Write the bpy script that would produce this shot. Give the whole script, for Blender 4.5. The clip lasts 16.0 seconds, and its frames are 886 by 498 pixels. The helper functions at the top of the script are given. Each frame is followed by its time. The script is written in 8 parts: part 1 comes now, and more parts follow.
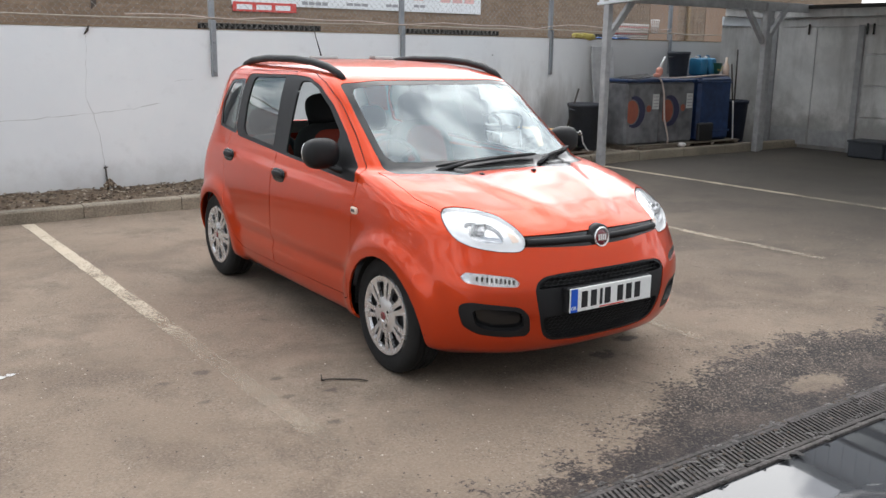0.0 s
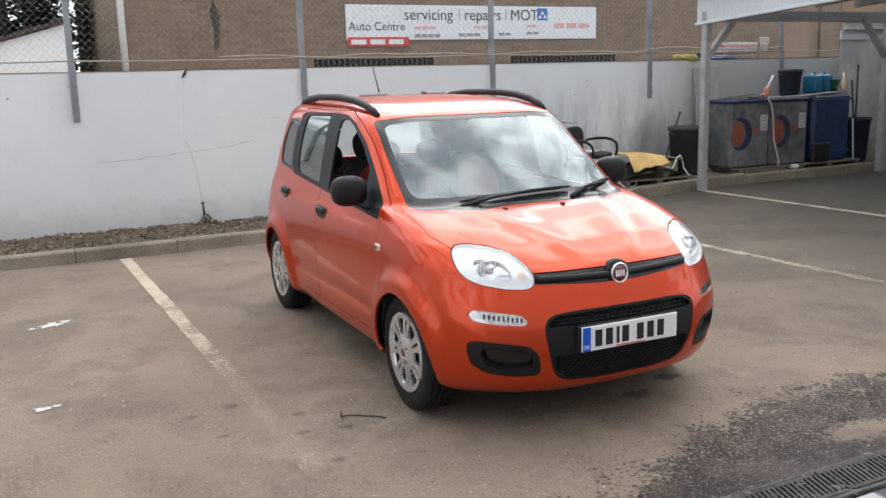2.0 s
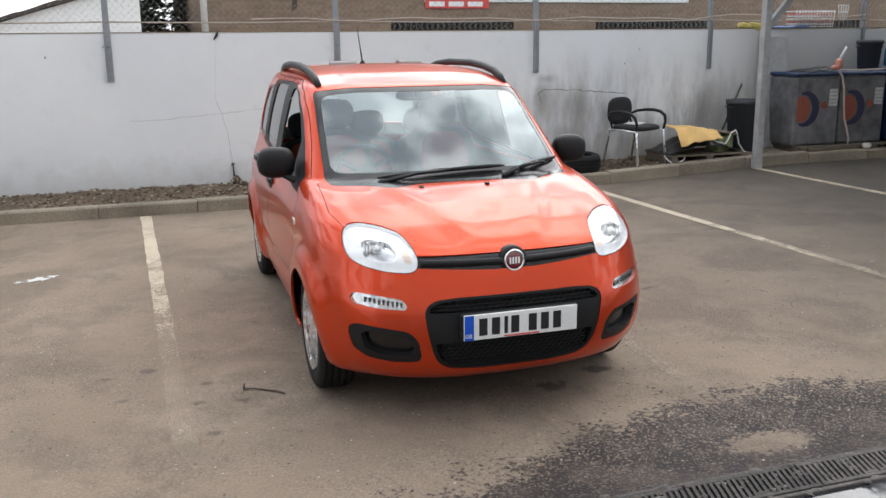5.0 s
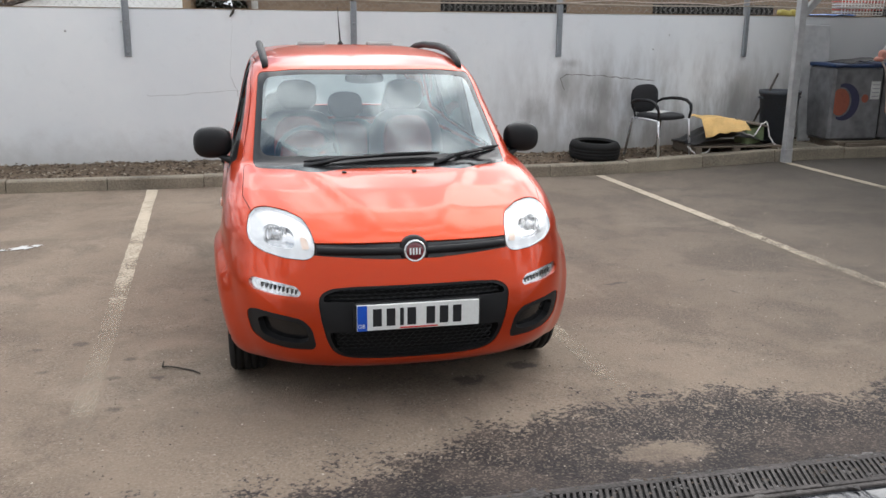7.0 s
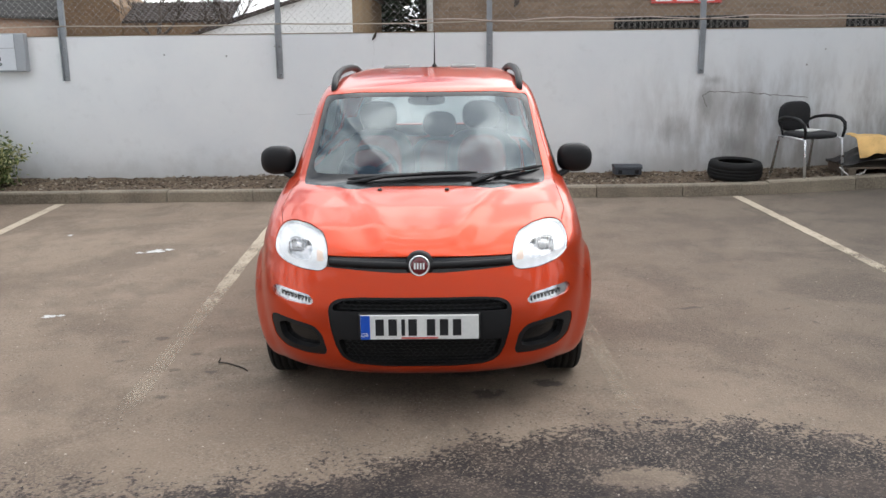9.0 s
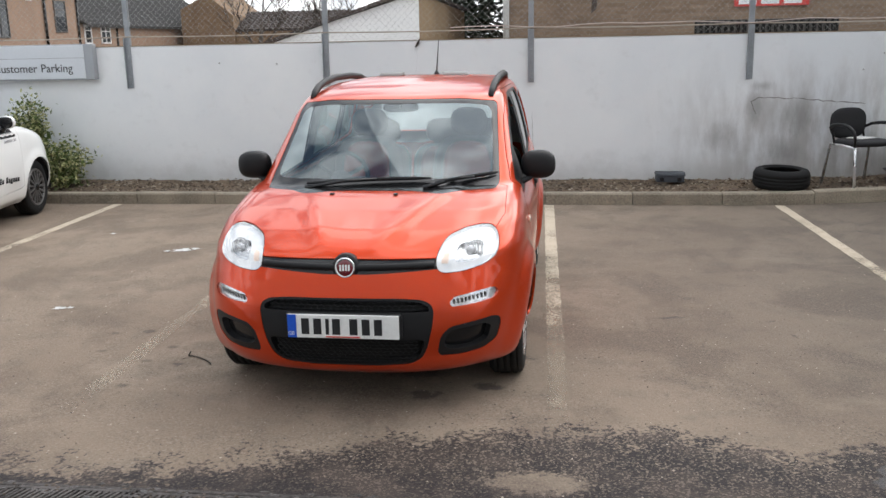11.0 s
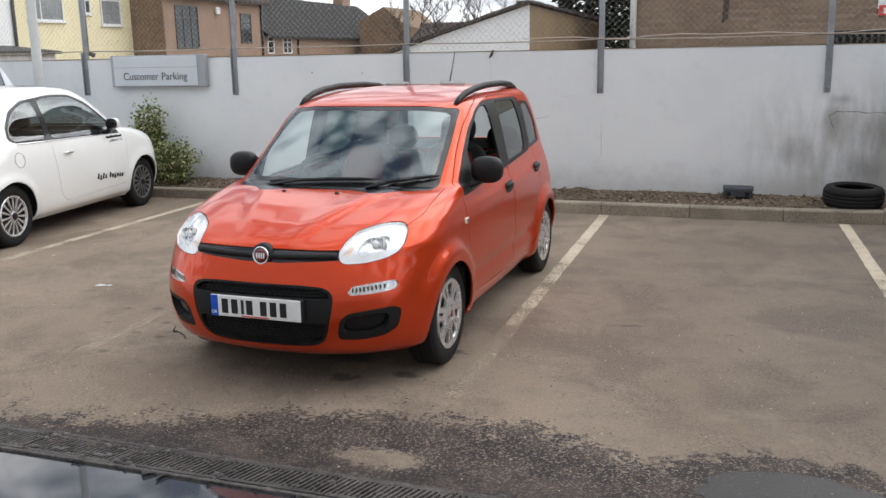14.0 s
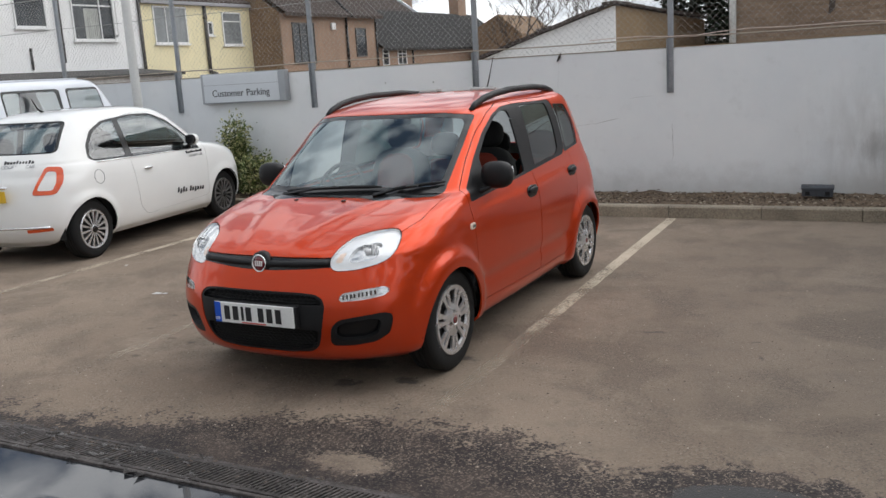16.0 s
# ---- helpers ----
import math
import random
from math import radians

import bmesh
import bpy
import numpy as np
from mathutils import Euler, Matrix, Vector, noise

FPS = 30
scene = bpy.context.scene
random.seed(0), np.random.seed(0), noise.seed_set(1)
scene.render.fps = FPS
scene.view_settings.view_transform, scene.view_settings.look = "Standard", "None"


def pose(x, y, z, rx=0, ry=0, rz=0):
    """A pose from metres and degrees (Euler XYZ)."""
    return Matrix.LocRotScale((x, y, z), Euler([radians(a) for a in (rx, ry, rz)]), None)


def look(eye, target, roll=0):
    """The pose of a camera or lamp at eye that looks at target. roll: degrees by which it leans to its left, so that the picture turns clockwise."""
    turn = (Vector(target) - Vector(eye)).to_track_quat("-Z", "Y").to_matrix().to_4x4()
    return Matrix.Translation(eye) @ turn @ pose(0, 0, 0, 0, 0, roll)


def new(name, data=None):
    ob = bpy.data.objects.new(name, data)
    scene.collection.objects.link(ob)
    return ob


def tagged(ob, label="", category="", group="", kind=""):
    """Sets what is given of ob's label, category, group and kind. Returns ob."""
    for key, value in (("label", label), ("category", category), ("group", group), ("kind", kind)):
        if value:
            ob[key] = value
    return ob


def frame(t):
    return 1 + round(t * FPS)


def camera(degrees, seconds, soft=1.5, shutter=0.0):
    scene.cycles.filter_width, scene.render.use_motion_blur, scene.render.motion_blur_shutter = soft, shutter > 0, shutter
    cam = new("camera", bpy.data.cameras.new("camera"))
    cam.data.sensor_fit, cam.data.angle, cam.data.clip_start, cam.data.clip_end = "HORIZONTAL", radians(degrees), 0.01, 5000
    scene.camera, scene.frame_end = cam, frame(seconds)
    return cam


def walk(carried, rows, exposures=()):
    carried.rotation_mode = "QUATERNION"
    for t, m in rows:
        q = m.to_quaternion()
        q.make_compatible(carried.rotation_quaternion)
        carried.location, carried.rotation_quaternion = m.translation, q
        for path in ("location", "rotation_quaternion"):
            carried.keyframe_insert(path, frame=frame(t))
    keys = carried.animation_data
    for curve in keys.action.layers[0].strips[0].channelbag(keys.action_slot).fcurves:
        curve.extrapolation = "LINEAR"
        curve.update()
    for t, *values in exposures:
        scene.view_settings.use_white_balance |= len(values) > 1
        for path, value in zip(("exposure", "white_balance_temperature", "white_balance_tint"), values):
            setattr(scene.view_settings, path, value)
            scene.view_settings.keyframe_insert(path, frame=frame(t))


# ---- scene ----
cam = camera(52.6, 16.0)
PATH = [
    (0, (-0.306, 0.092, 1.563), (0.82, 1.687, 1.128), 0.8),
    (0.5, (-0.196, -0.001, 1.574), (0.909, 1.61, 1.148), 0.5),
    (1, (-0.055, -0.108, 1.587), (0.999, 1.537, 1.16), 0.3),
    (1.5, (0.07, -0.161, 1.6), (1.0, 1.566, 1.21), -1.6),
    (2, (0.222, -0.173, 1.608), (1.086, 1.591, 1.229), -1.5),
    (2.5, (0.38, -0.246, 1.622), (1.134, 1.566, 1.234), -1.9),
    (3, (0.547, -0.351, 1.631), (1.286, 1.46, 1.213), -0.6),
    (3.5, (0.689, -0.374, 1.634), (1.467, 1.418, 1.206), 0.0),
    (6, (1.562, -0.565, 1.677), (2.026, 1.322, 1.205), -0.1),
    (6.5, (1.742, -0.637, 1.698), (2.172, 1.257, 1.222), 0.5),
    (7, (1.937, -0.553, 1.664), (2.388, 1.33, 1.166), 0.6),
    (7.5, (2.1, -0.572, 1.688), (2.485, 1.322, 1.174), 0.6),
    (8, (2.323, -0.647, 1.684), (2.565, 1.28, 1.202), -1.0),
    (8.5, (2.555, -0.762, 1.706), (2.66, 1.18, 1.237), -1.1),
    (11, (3.644, -0.866, 1.716), (3.388, 1.066, 1.265), -1.2),
    (11.5, (3.853, -0.804, 1.695), (3.521, 1.117, 1.25), -2.2),
    (12, (4.161, -0.911, 1.715), (3.709, 0.983, 1.259), -2.4),
    (12.5, (4.374, -0.887, 1.693), (3.935, 1.013, 1.252), -1.9),
    (13, (4.594, -0.826, 1.692), (4.109, 1.065, 1.258), -1.4),
    (13.5, (4.867, -0.883, 1.695), (4.274, 0.981, 1.277), -1.7),
    (14, (5.044, -0.889, 1.698), (4.393, 0.955, 1.276), -1.1),
    (14.5, (5.207, -0.809, 1.683), (4.53, 1.026, 1.264), -0.9),
    (15, (5.347, -0.739, 1.691), (4.612, 1.077, 1.286), -2.1),
    (15.5, (5.546, -0.669, 1.676), (4.733, 1.12, 1.301), -2.7),
    (16, (5.689, -0.609, 1.664), (4.774, 1.124, 1.269), -3.5),
]
EXPOSURES = [(0, 0.70), (3.5, 0.64), (8, 0.62), (11, 0.57), (13, 0.55), (14.5, 0.38), (15.2, 0.30), (16, 0.13)]
walk(cam, [(t, look(eye, target, roll)) for t, eye, target, roll in PATH], EXPOSURES)

# ---- world, sun ----
SUN_EL, SUN_AZ = 50.0, 42.0
world = bpy.data.worlds.new("overcast_sky")
scene.world = world
world.use_nodes = True
wn, wl = world.node_tree.nodes, world.node_tree.links
wn.clear()
w_out = wn.new("ShaderNodeOutputWorld")
w_bg = wn.new("ShaderNodeBackground")
w_sky = wn.new("ShaderNodeTexSky")
w_sky.sky_type, w_sky.sun_disc = "NISHITA", False
w_sky.sun_elevation, w_sky.sun_rotation = radians(SUN_EL), radians(SUN_AZ)
w_sky.dust_density = 2.0
w_co = wn.new("ShaderNodeTexCoord")
w_map = wn.new("ShaderNodeMapping")
w_map.inputs["Location"].default_value = (0.4, 2.12, 0.0)
w_noise = wn.new("ShaderNodeTexNoise")
w_noise.inputs["Scale"].default_value, w_noise.inputs["Detail"].default_value = 4.2, 7.0
w_noise.inputs["Roughness"].default_value, w_noise.inputs["Distortion"].default_value = 0.55, 0.4
w_ramp = wn.new("ShaderNodeValToRGB")
w_ramp.color_ramp.elements[0].position, w_ramp.color_ramp.elements[0].color = 0.42, (1.5, 2.1, 3.1, 1)
w_ramp.color_ramp.elements[1].position, w_ramp.color_ramp.elements[1].color = 0.56, (16.6, 16.9, 17.2, 1)
w_mix = wn.new("ShaderNodeMix")
w_mix.data_type = "RGBA"
w_mix.inputs[0].default_value = 0.86
# a flat cloud layer seen in perspective
w_up, w_flat = wn.new("ShaderNodeSeparateXYZ"), wn.new("ShaderNodeCombineXYZ")
w_rise = wn.new("ShaderNodeMath")
w_rise.operation = "MULTIPLY_ADD"
w_rise.inputs[1].default_value, w_rise.inputs[2].default_value = 0.75, 0.30
wl.new(w_co.outputs["Generated"], w_up.inputs[0])
wl.new(w_up.outputs["Z"], w_rise.inputs[0])
for axis in ("X", "Y"):
    w_div = wn.new("ShaderNodeMath")
    w_div.operation = "DIVIDE"
    wl.new(w_up.outputs[axis], w_div.inputs[0])
    wl.new(w_rise.outputs[0], w_div.inputs[1])
    wl.new(w_div.outputs[0], w_flat.inputs[axis])
wl.new(w_flat.outputs[0], w_map.inputs["Vector"])
wl.new(w_map.outputs["Vector"], w_noise.inputs["Vector"])
wl.new(w_noise.outputs["Fac"], w_ramp.inputs["Fac"])
wl.new(w_sky.outputs["Color"], w_mix.inputs[6])
wl.new(w_ramp.outputs["Color"], w_mix.inputs[7])
# the cloud glows towards the veiled sun and along the hazy horizon
w_dot = wn.new("ShaderNodeVectorMath")
w_dot.operation = "DOT_PRODUCT"
w_dot.inputs[1].default_value = (math.sin(radians(SUN_AZ)) * math.cos(radians(SUN_EL)), math.cos(radians(SUN_AZ)) * math.cos(radians(SUN_EL)), math.sin(radians(SUN_EL)))
w_pos, w_pow, w_near = (wn.new("ShaderNodeMath") for _ in range(3))
w_pos.operation, w_pow.operation, w_near.operation = "MAXIMUM", "POWER", "MULTIPLY_ADD"
w_pos.inputs[1].default_value, w_pow.inputs[1].default_value = 0.0, 4.0
w_near.inputs[1].default_value, w_near.inputs[2].default_value = 0.50, 0.90
w_sep = wn.new("ShaderNodeSeparateXYZ")
w_low = wn.new("ShaderNodeMapRange")
w_low.interpolation_type = "SMOOTHSTEP"
w_low.inputs["From Min"].default_value, w_low.inputs["From Max"].default_value = 0.30, 0.04
w_low.inputs["To Min"].default_value, w_low.inputs["To Max"].default_value = 0.0, 0.55
w_glow, w_haze = wn.new("ShaderNodeMix"), wn.new("ShaderNodeMix")
w_glow.data_type = w_haze.data_type = "RGBA"
w_glow.blend_type, w_glow.inputs[0].default_value = "MULTIPLY", 1.0
w_haze.inputs[7].default_value = (10.2, 10.5, 10.9, 1)
wl.new(w_co.outputs["Generated"], w_dot.inputs[0])
wl.new(w_dot.outputs["Value"], w_pos.inputs[0])
wl.new(w_pos.outputs[0], w_pow.inputs[0])
wl.new(w_pow.outputs[0], w_near.inputs[0])
wl.new(w_co.outputs["Generated"], w_sep.inputs[0])
wl.new(w_sep.outputs["Z"], w_low.inputs["Value"])
wl.new(w_mix.outputs[2], w_glow.inputs[6])
wl.new(w_near.outputs[0], w_glow.inputs[7])
wl.new(w_low.outputs[0], w_haze.inputs[0])
wl.new(w_glow.outputs[2], w_haze.inputs[6])
wl.new(w_haze.outputs[2], w_bg.inputs["Color"])
w_bg.inputs["Strength"].default_value = 0.1
wl.new(w_bg.outputs["Background"], w_out.inputs["Surface"])

sun_lamp = bpy.data.lights.new("sun", "SUN")
sun_lamp.energy, sun_lamp.angle, sun_lamp.color = 1.3, radians(85), (1.0, 0.97, 0.93)
sun = new("sun", sun_lamp)
az, el = radians(SUN_AZ), radians(SUN_EL)
sun_dir = Vector((math.sin(az) * math.cos(el), math.cos(az) * math.cos(el), math.sin(el)))
sun.matrix_world = look(sun_dir * 50, (0, 0, 0))

# ---- materials ----
def shade(c, k):
    return tuple(max(0.0, min(1.0, v * k)) for v in c)


def mat(name, base, rough=0.6, metal=0.0, var=0.15, scale=3.0, fine=60.0, bump=0.15, coat=0.0, spec=0.5, dark=None, pieces=0.0):
    """A surface with large stains, fine grain, uneven gloss and slight relief; pieces: how much each piece differs in tone."""
    m = bpy.data.materials.new(name)
    m.use_nodes = True
    n, l = m.node_tree.nodes, m.node_tree.links
    p = n["Principled BSDF"]
    geo = n.new("ShaderNodeNewGeometry")
    a, b = n.new("ShaderNodeTexNoise"), n.new("ShaderNodeTexNoise")
    a.inputs["Scale"].default_value, a.inputs["Detail"].default_value = scale, 4.0
    b.inputs["Scale"].default_value, b.inputs["Detail"].default_value = fine, 3.0
    for t in (a, b):
        l.new(geo.outputs["Position"], t.inputs["Vector"])
    add = n.new("ShaderNodeMath")
    add.operation = "ADD"
    l.new(a.outputs["Fac"], add.inputs[0])
    l.new(b.outputs["Fac"], add.inputs[1])
    half = n.new("ShaderNodeMapRange")
    half.inputs["From Min"].default_value, half.inputs["From Max"].default_value = 0.7, 1.3
    l.new(add.outputs[0], half.inputs["Value"])
    mix = n.new("ShaderNodeMix")
    mix.data_type = "RGBA"
    mix.inputs[6].default_value = (*(dark or shade(base, 1 - var)), 1)
    mix.inputs[7].default_value = (*shade(base, 1 + var), 1)
    l.new(half.outputs[0], mix.inputs[0])
    col = mix.outputs[2]
    if pieces:
        info = n.new("ShaderNodeObjectInfo")
        rng = n.new("ShaderNodeMapRange")
        rng.inputs["To Min"].default_value, rng.inputs["To Max"].default_value = 1 - pieces, 1 + pieces
        l.new(info.outputs["Random"], rng.inputs["Value"])
        hsv = n.new("ShaderNodeHueSaturation")
        l.new(rng.outputs[0], hsv.inputs["Value"])
        l.new(col, hsv.inputs["Color"])
        col = hsv.outputs["Color"]
    l.new(col, p.inputs["Base Color"])
    rr = n.new("ShaderNodeMapRange")
    rr.inputs["To Min"].default_value, rr.inputs["To Max"].default_value = max(0.02, rough * 0.8), min(1.0, rough * 1.2)
    l.new(a.outputs["Fac"], rr.inputs["Value"])
    l.new(rr.outputs[0], p.inputs["Roughness"])
    p.inputs["Metallic"].default_value = metal
    p.inputs["Specular IOR Level"].default_value = spec
    p.inputs["Coat Weight"].default_value = coat
    p.inputs["Coat Roughness"].default_value = 0.04
    if bump:
        bp = n.new("ShaderNodeBump")
        bp.inputs["Strength"].default_value, bp.inputs["Distance"].default_value = bump, 0.01
        l.new(b.outputs["Fac"], bp.inputs["Height"])
        l.new(bp.outputs["Normal"], p.inputs["Normal"])
    return m


def glass(name, tint, gloss=0.05, rough=0.0, sheen=(1, 1, 1)):
    """A thin pane: clear or tinted, glossier at a slant."""
    m = bpy.data.materials.new(name)
    m.use_nodes = True
    n, l = m.node_tree.nodes, m.node_tree.links
    n.remove(n["Principled BSDF"])
    tr, gl, lw, mx = (n.new("ShaderNodeBsdfTransparent"), n.new("ShaderNodeBsdfGlossy"), n.new("ShaderNodeLayerWeight"), n.new("ShaderNodeMixShader"))
    tr.inputs["Color"].default_value = (*tint, 1)
    gl.inputs["Roughness"].default_value = max(0.01, rough)
    gl.inputs["Color"].default_value = (*sheen, 1)
    lw.inputs["Blend"].default_value = 0.5
    p5, fr = n.new("ShaderNodeMath"), n.new("ShaderNodeMath")
    p5.operation, fr.operation = "POWER", "MULTIPLY_ADD"
    p5.inputs[1].default_value = 4.0
    l.new(lw.outputs["Facing"], p5.inputs[0])
    l.new(p5.outputs[0], fr.inputs[0])
    fr.inputs[1].default_value, fr.inputs[2].default_value = 1 - gloss, gloss
    l.new(fr.outputs[0], mx.inputs[0])
    l.new(tr.outputs[0], mx.inputs[1])
    l.new(gl.outputs[0], mx.inputs[2])
    l.new(mx.outputs[0], n["Material Output"].inputs["Surface"])
    return m


def plain(name, base, rough=0.5, metal=0.0):
    return mat(name, base, rough, metal, var=0.06, bump=0.0)


PAINT = mat("orange_red_car_paint", (0.57, 0.050, 0.009), 0.30, 0.58, 0.05, 1.5, 900, 0.0, coat=0.7, spec=0.06)
WHITE_PAINT = mat("white_car_paint", (0.78, 0.78, 0.76), 0.35, 0, 0.03, 2, 300, 0.0, coat=1.0)
VAN_PAINT = mat("silver_white_van_paint", (0.62, 0.65, 0.70), 0.35, 0, 0.04, 2, 300, 0.0, coat=1.0)
BLACK_PLASTIC = mat("black_grained_plastic", (0.010, 0.010, 0.011), 0.5, 0, 0.2, 4, 500, 0.08, spec=0.3)
GLOSS_BLACK = mat("gloss_black_trim", (0.008, 0.008, 0.009), 0.18, 0, 0.1, 4, 300, 0.0)
SEAM = mat("dark_seam", (0.045, 0.010, 0.006), 0.7, 0, 0.1, 4, 200, 0.0)
WHITE_SEAM = mat("grey_seam", (0.24, 0.24, 0.24), 0.7, 0, 0.1, 4, 200, 0.0)
RUBBER = mat("tyre_rubber", (0.009, 0.009, 0.009), 0.8, 0, 0.35, 10, 150, 0.2, spec=0.3)
# darker copy of the silver alloy, with shade painted into its colour
SHADED_ALLOY = mat("shaded_alloy", (0.16, 0.155, 0.15), 0.45, 0.6, 0.25, 8, 120, 0.0)
SILVER = mat("silver_wheel_trim", (0.66, 0.66, 0.67), 0.27, 0.75, 0.08, 6, 200, 0.0)
CHROME = mat("chrome", (0.8, 0.8, 0.8), 0.12, 1.0, 0.04, 6, 200, 0.0)
REFLECTOR = mat("lamp_reflector", (0.80, 0.81, 0.82), 0.25, 0.25, 0.05, 20, 200, 0.0)
BOWL = mat("silvered_lamp_bowl", (0.60, 0.61, 0.62), 0.2, 0.85, 0.25, 45, 200, 0.0)
DRL_GREY = mat("daytime_lamp_bowl", (0.62, 0.625, 0.63), 0.16, 0.8, 0.3, 40, 200, 0.0)
WELL = mat("dark_wheel_well", (0.008, 0.008, 0.008), 0.9, 0, 0.2, 6, 80, 0.1)
CABIN = mat("dark_cabin_trim", (0.03, 0.03, 0.032), 0.7, 0, 0.15, 6, 250, 0.1)
HEADLINING = mat("grey_headlining", (0.34, 0.34, 0.33), 0.9, 0, 0.1, 6, 250, 0.1)
SEAT_RED = mat("red_seat_cloth", (0.27, 0.035, 0.018), 0.9, 0, 0.15, 10, 300, 0.2)
SEAT_BLACK = mat("black_seat_cloth", (0.018, 0.018, 0.02), 0.9, 0, 0.15, 10, 300, 0.2)
WINDSCREEN = glass("windscreen_glass", (0.66, 0.76, 0.755), 0.12, sheen=(0.86, 0.96, 1.0))
CLEAR_GLASS = glass("clear_side_glass", (0.80, 0.85, 0.85), 0.10)
ROOF_SHEET = glass("light_passing_roof_sheet", (0.44, 0.45, 0.445), rough=0.3)
CITY_GLASS = glass("green_city_car_glass", (0.50, 0.57, 0.56), 0.14)
TINT_GLASS = glass("tinted_side_glass", (0.17, 0.225, 0.205), 0.08)
LENS = glass("clear_lamp_lens", (0.97, 0.97, 0.97), 0.04)
AMBER = mat("amber_lens", (0.80, 0.62, 0.50), 0.15, 0, 0.05, 20, 200, 0.0, coat=1)
RED_LENS = mat("red_lens", (0.70, 0.085, 0.014), 0.12, 0, 0.05, 20, 200, 0.0, coat=1)
PLATE_WHITE = plain("white_plate", (0.78, 0.78, 0.76), 0.35)
PLATE_YELLOW = plain("yellow_plate", (0.75, 0.47, 0.03), 0.35)
PLATE_BLUE = plain("blue_plate_strip", (0.01, 0.09, 0.55), 0.35)
INK = plain("black_ink", (0.012, 0.012, 0.014), 0.5)
GREY_INK = plain("grey_ink", (0.3, 0.3, 0.32), 0.5)
RED_INK = plain("red_ink", (0.6, 0.06, 0.05), 0.5)
PINK_INK = plain("faded_pink_ink", (0.75, 0.45, 0.45), 0.6)
BLUE_INK = plain("blue_ink", (0.05, 0.17, 0.5), 0.5)
BADGE_RED = mat("dark_red_enamel", (0.15, 0.010, 0.016), 0.2, 0, 0.1, 20, 200, 0.0, coat=1)
STEEL = mat("galvanised_steel", (0.30, 0.32, 0.34), 0.5, 0.6, 0.2, 5, 90, 0.1)
WIRE = mat("weathered_wire", (0.34, 0.34, 0.33), 0.55, 0.5, 0.15, 5, 90, 0.0)
KERB = mat("concrete_kerb", (0.245, 0.210, 0.160), 0.9, 0, 0.4, 2.5, 70, 0.35, pieces=0.1)
SOIL = mat("dry_soil", (0.13, 0.092, 0.060), 0.95, 0, 0.4, 5, 60, 0.9)
CAST_IRON = mat("cast_iron_grating", (0.060, 0.053, 0.050), 0.7, 0.1, 0.6, 9, 60, 0.4, spec=0.3, pieces=0.3)
# near-black that paints in the shade inside slots and holes
PIT_SHADE = plain("painted_pit_shade", (0.004, 0.004, 0.004), 0.9)
GREY_TIMBER = mat("grey_painted_timber", (0.37, 0.37, 0.37), 0.75, 0, 0.2, 2, 12, 0.3)
CLADDING = mat("white_cladding", (0.66, 0.69, 0.72), 0.5, 0, 0.06, 2, 60, 0.05)
ROOF_DARK = mat("dark_roof_felt", (0.05, 0.048, 0.046), 0.9, 0, 0.3, 3, 40, 0.4)
WHITE_WALL = mat("white_painted_brick", (0.84, 0.84, 0.83), 0.8, 0, 0.06, 1, 30, 0.3)
BROWN_RENDER = mat("brown_render", (0.27, 0.19, 0.11), 0.9, 0, 0.2, 1.5, 40, 0.4)
PINK_RENDER = mat("beige_pebbledash", (0.30, 0.20, 0.14), 0.9, 0, 0.15, 1.5, 60, 0.5)
YELLOW_RENDER = mat("cream_render", (0.82, 0.74, 0.48), 0.85, 0, 0.06, 1, 40, 0.2)
SLATE_TILE = mat("dark_grey_roof_tile", (0.032, 0.031, 0.030), 0.85, 0, 0.35, 2, 40, 0.4)
ROOF_TILE = mat("brown_roof_tile", (0.058, 0.044, 0.038), 0.85, 0, 0.3, 2, 40, 0.4, pieces=0.2)
WHITE_FRAME = plain("white_window_frame", (0.75, 0.75, 0.74), 0.4)
DARK_FRAME = plain("dark_window_frame", (0.06, 0.055, 0.05), 0.5)
PANE = mat("dark_window_pane", (0.045, 0.05, 0.055), 0.06, 0, 0.8, 1.1, 20, 0.0, spec=0.4)
PALE_PANE = mat("pale_blind_pane", (0.22, 0.235, 0.24), 0.08, 0, 0.35, 1.4, 12, 0.0)
CURTAIN = mat("cream_net_curtain", (0.42, 0.43, 0.40), 0.9, 0, 0.25, 5, 40, 0.2)
BARK = mat("tree_bark", (0.07, 0.055, 0.045), 0.95, 0, 0.3, 4, 50, 0.5)
DARK_LEAF = mat("evergreen_leaf", (0.02, 0.032, 0.016), 0.7, 0, 0.35, 6, 60, 0.0)
SHRUB_LEAF = mat("green_shrub_leaf", (0.085, 0.12, 0.03), 0.55, 0, 0.4, 14, 60, 0.0)
SHRUB_PALE = mat("cream_edged_leaf", (0.42, 0.42, 0.20), 0.55, 0, 0.3, 14, 60, 0.0)
POLE_WHITE = mat("white_painted_pole", (0.62, 0.62, 0.60), 0.5, 0, 0.08, 3, 40, 0.05)
DARK_BIN = mat("dark_grey_bin_plastic", (0.038, 0.043, 0.052), 0.55, 0, 0.3, 4, 60, 0.1)
NAVY_BIN = mat("navy_bin_plastic", (0.022, 0.030, 0.055), 0.5, 0, 0.3, 4, 60, 0.1)
BLUE_DRUM = mat("blue_drum_plastic", (0.013, 0.036, 0.105), 0.45, 0, 0.45, 2.5, 12, 0.05)
DRUM_GREY = mat("grimy_silver_drum", (0.15, 0.15, 0.155), 0.5, 0.1, 0.4, 2.5, 9, 0.05)
TEAL = mat("blue_jerrycan_plastic", (0.02, 0.17, 0.32), 0.45, 0, 0.2, 6, 60, 0.05)
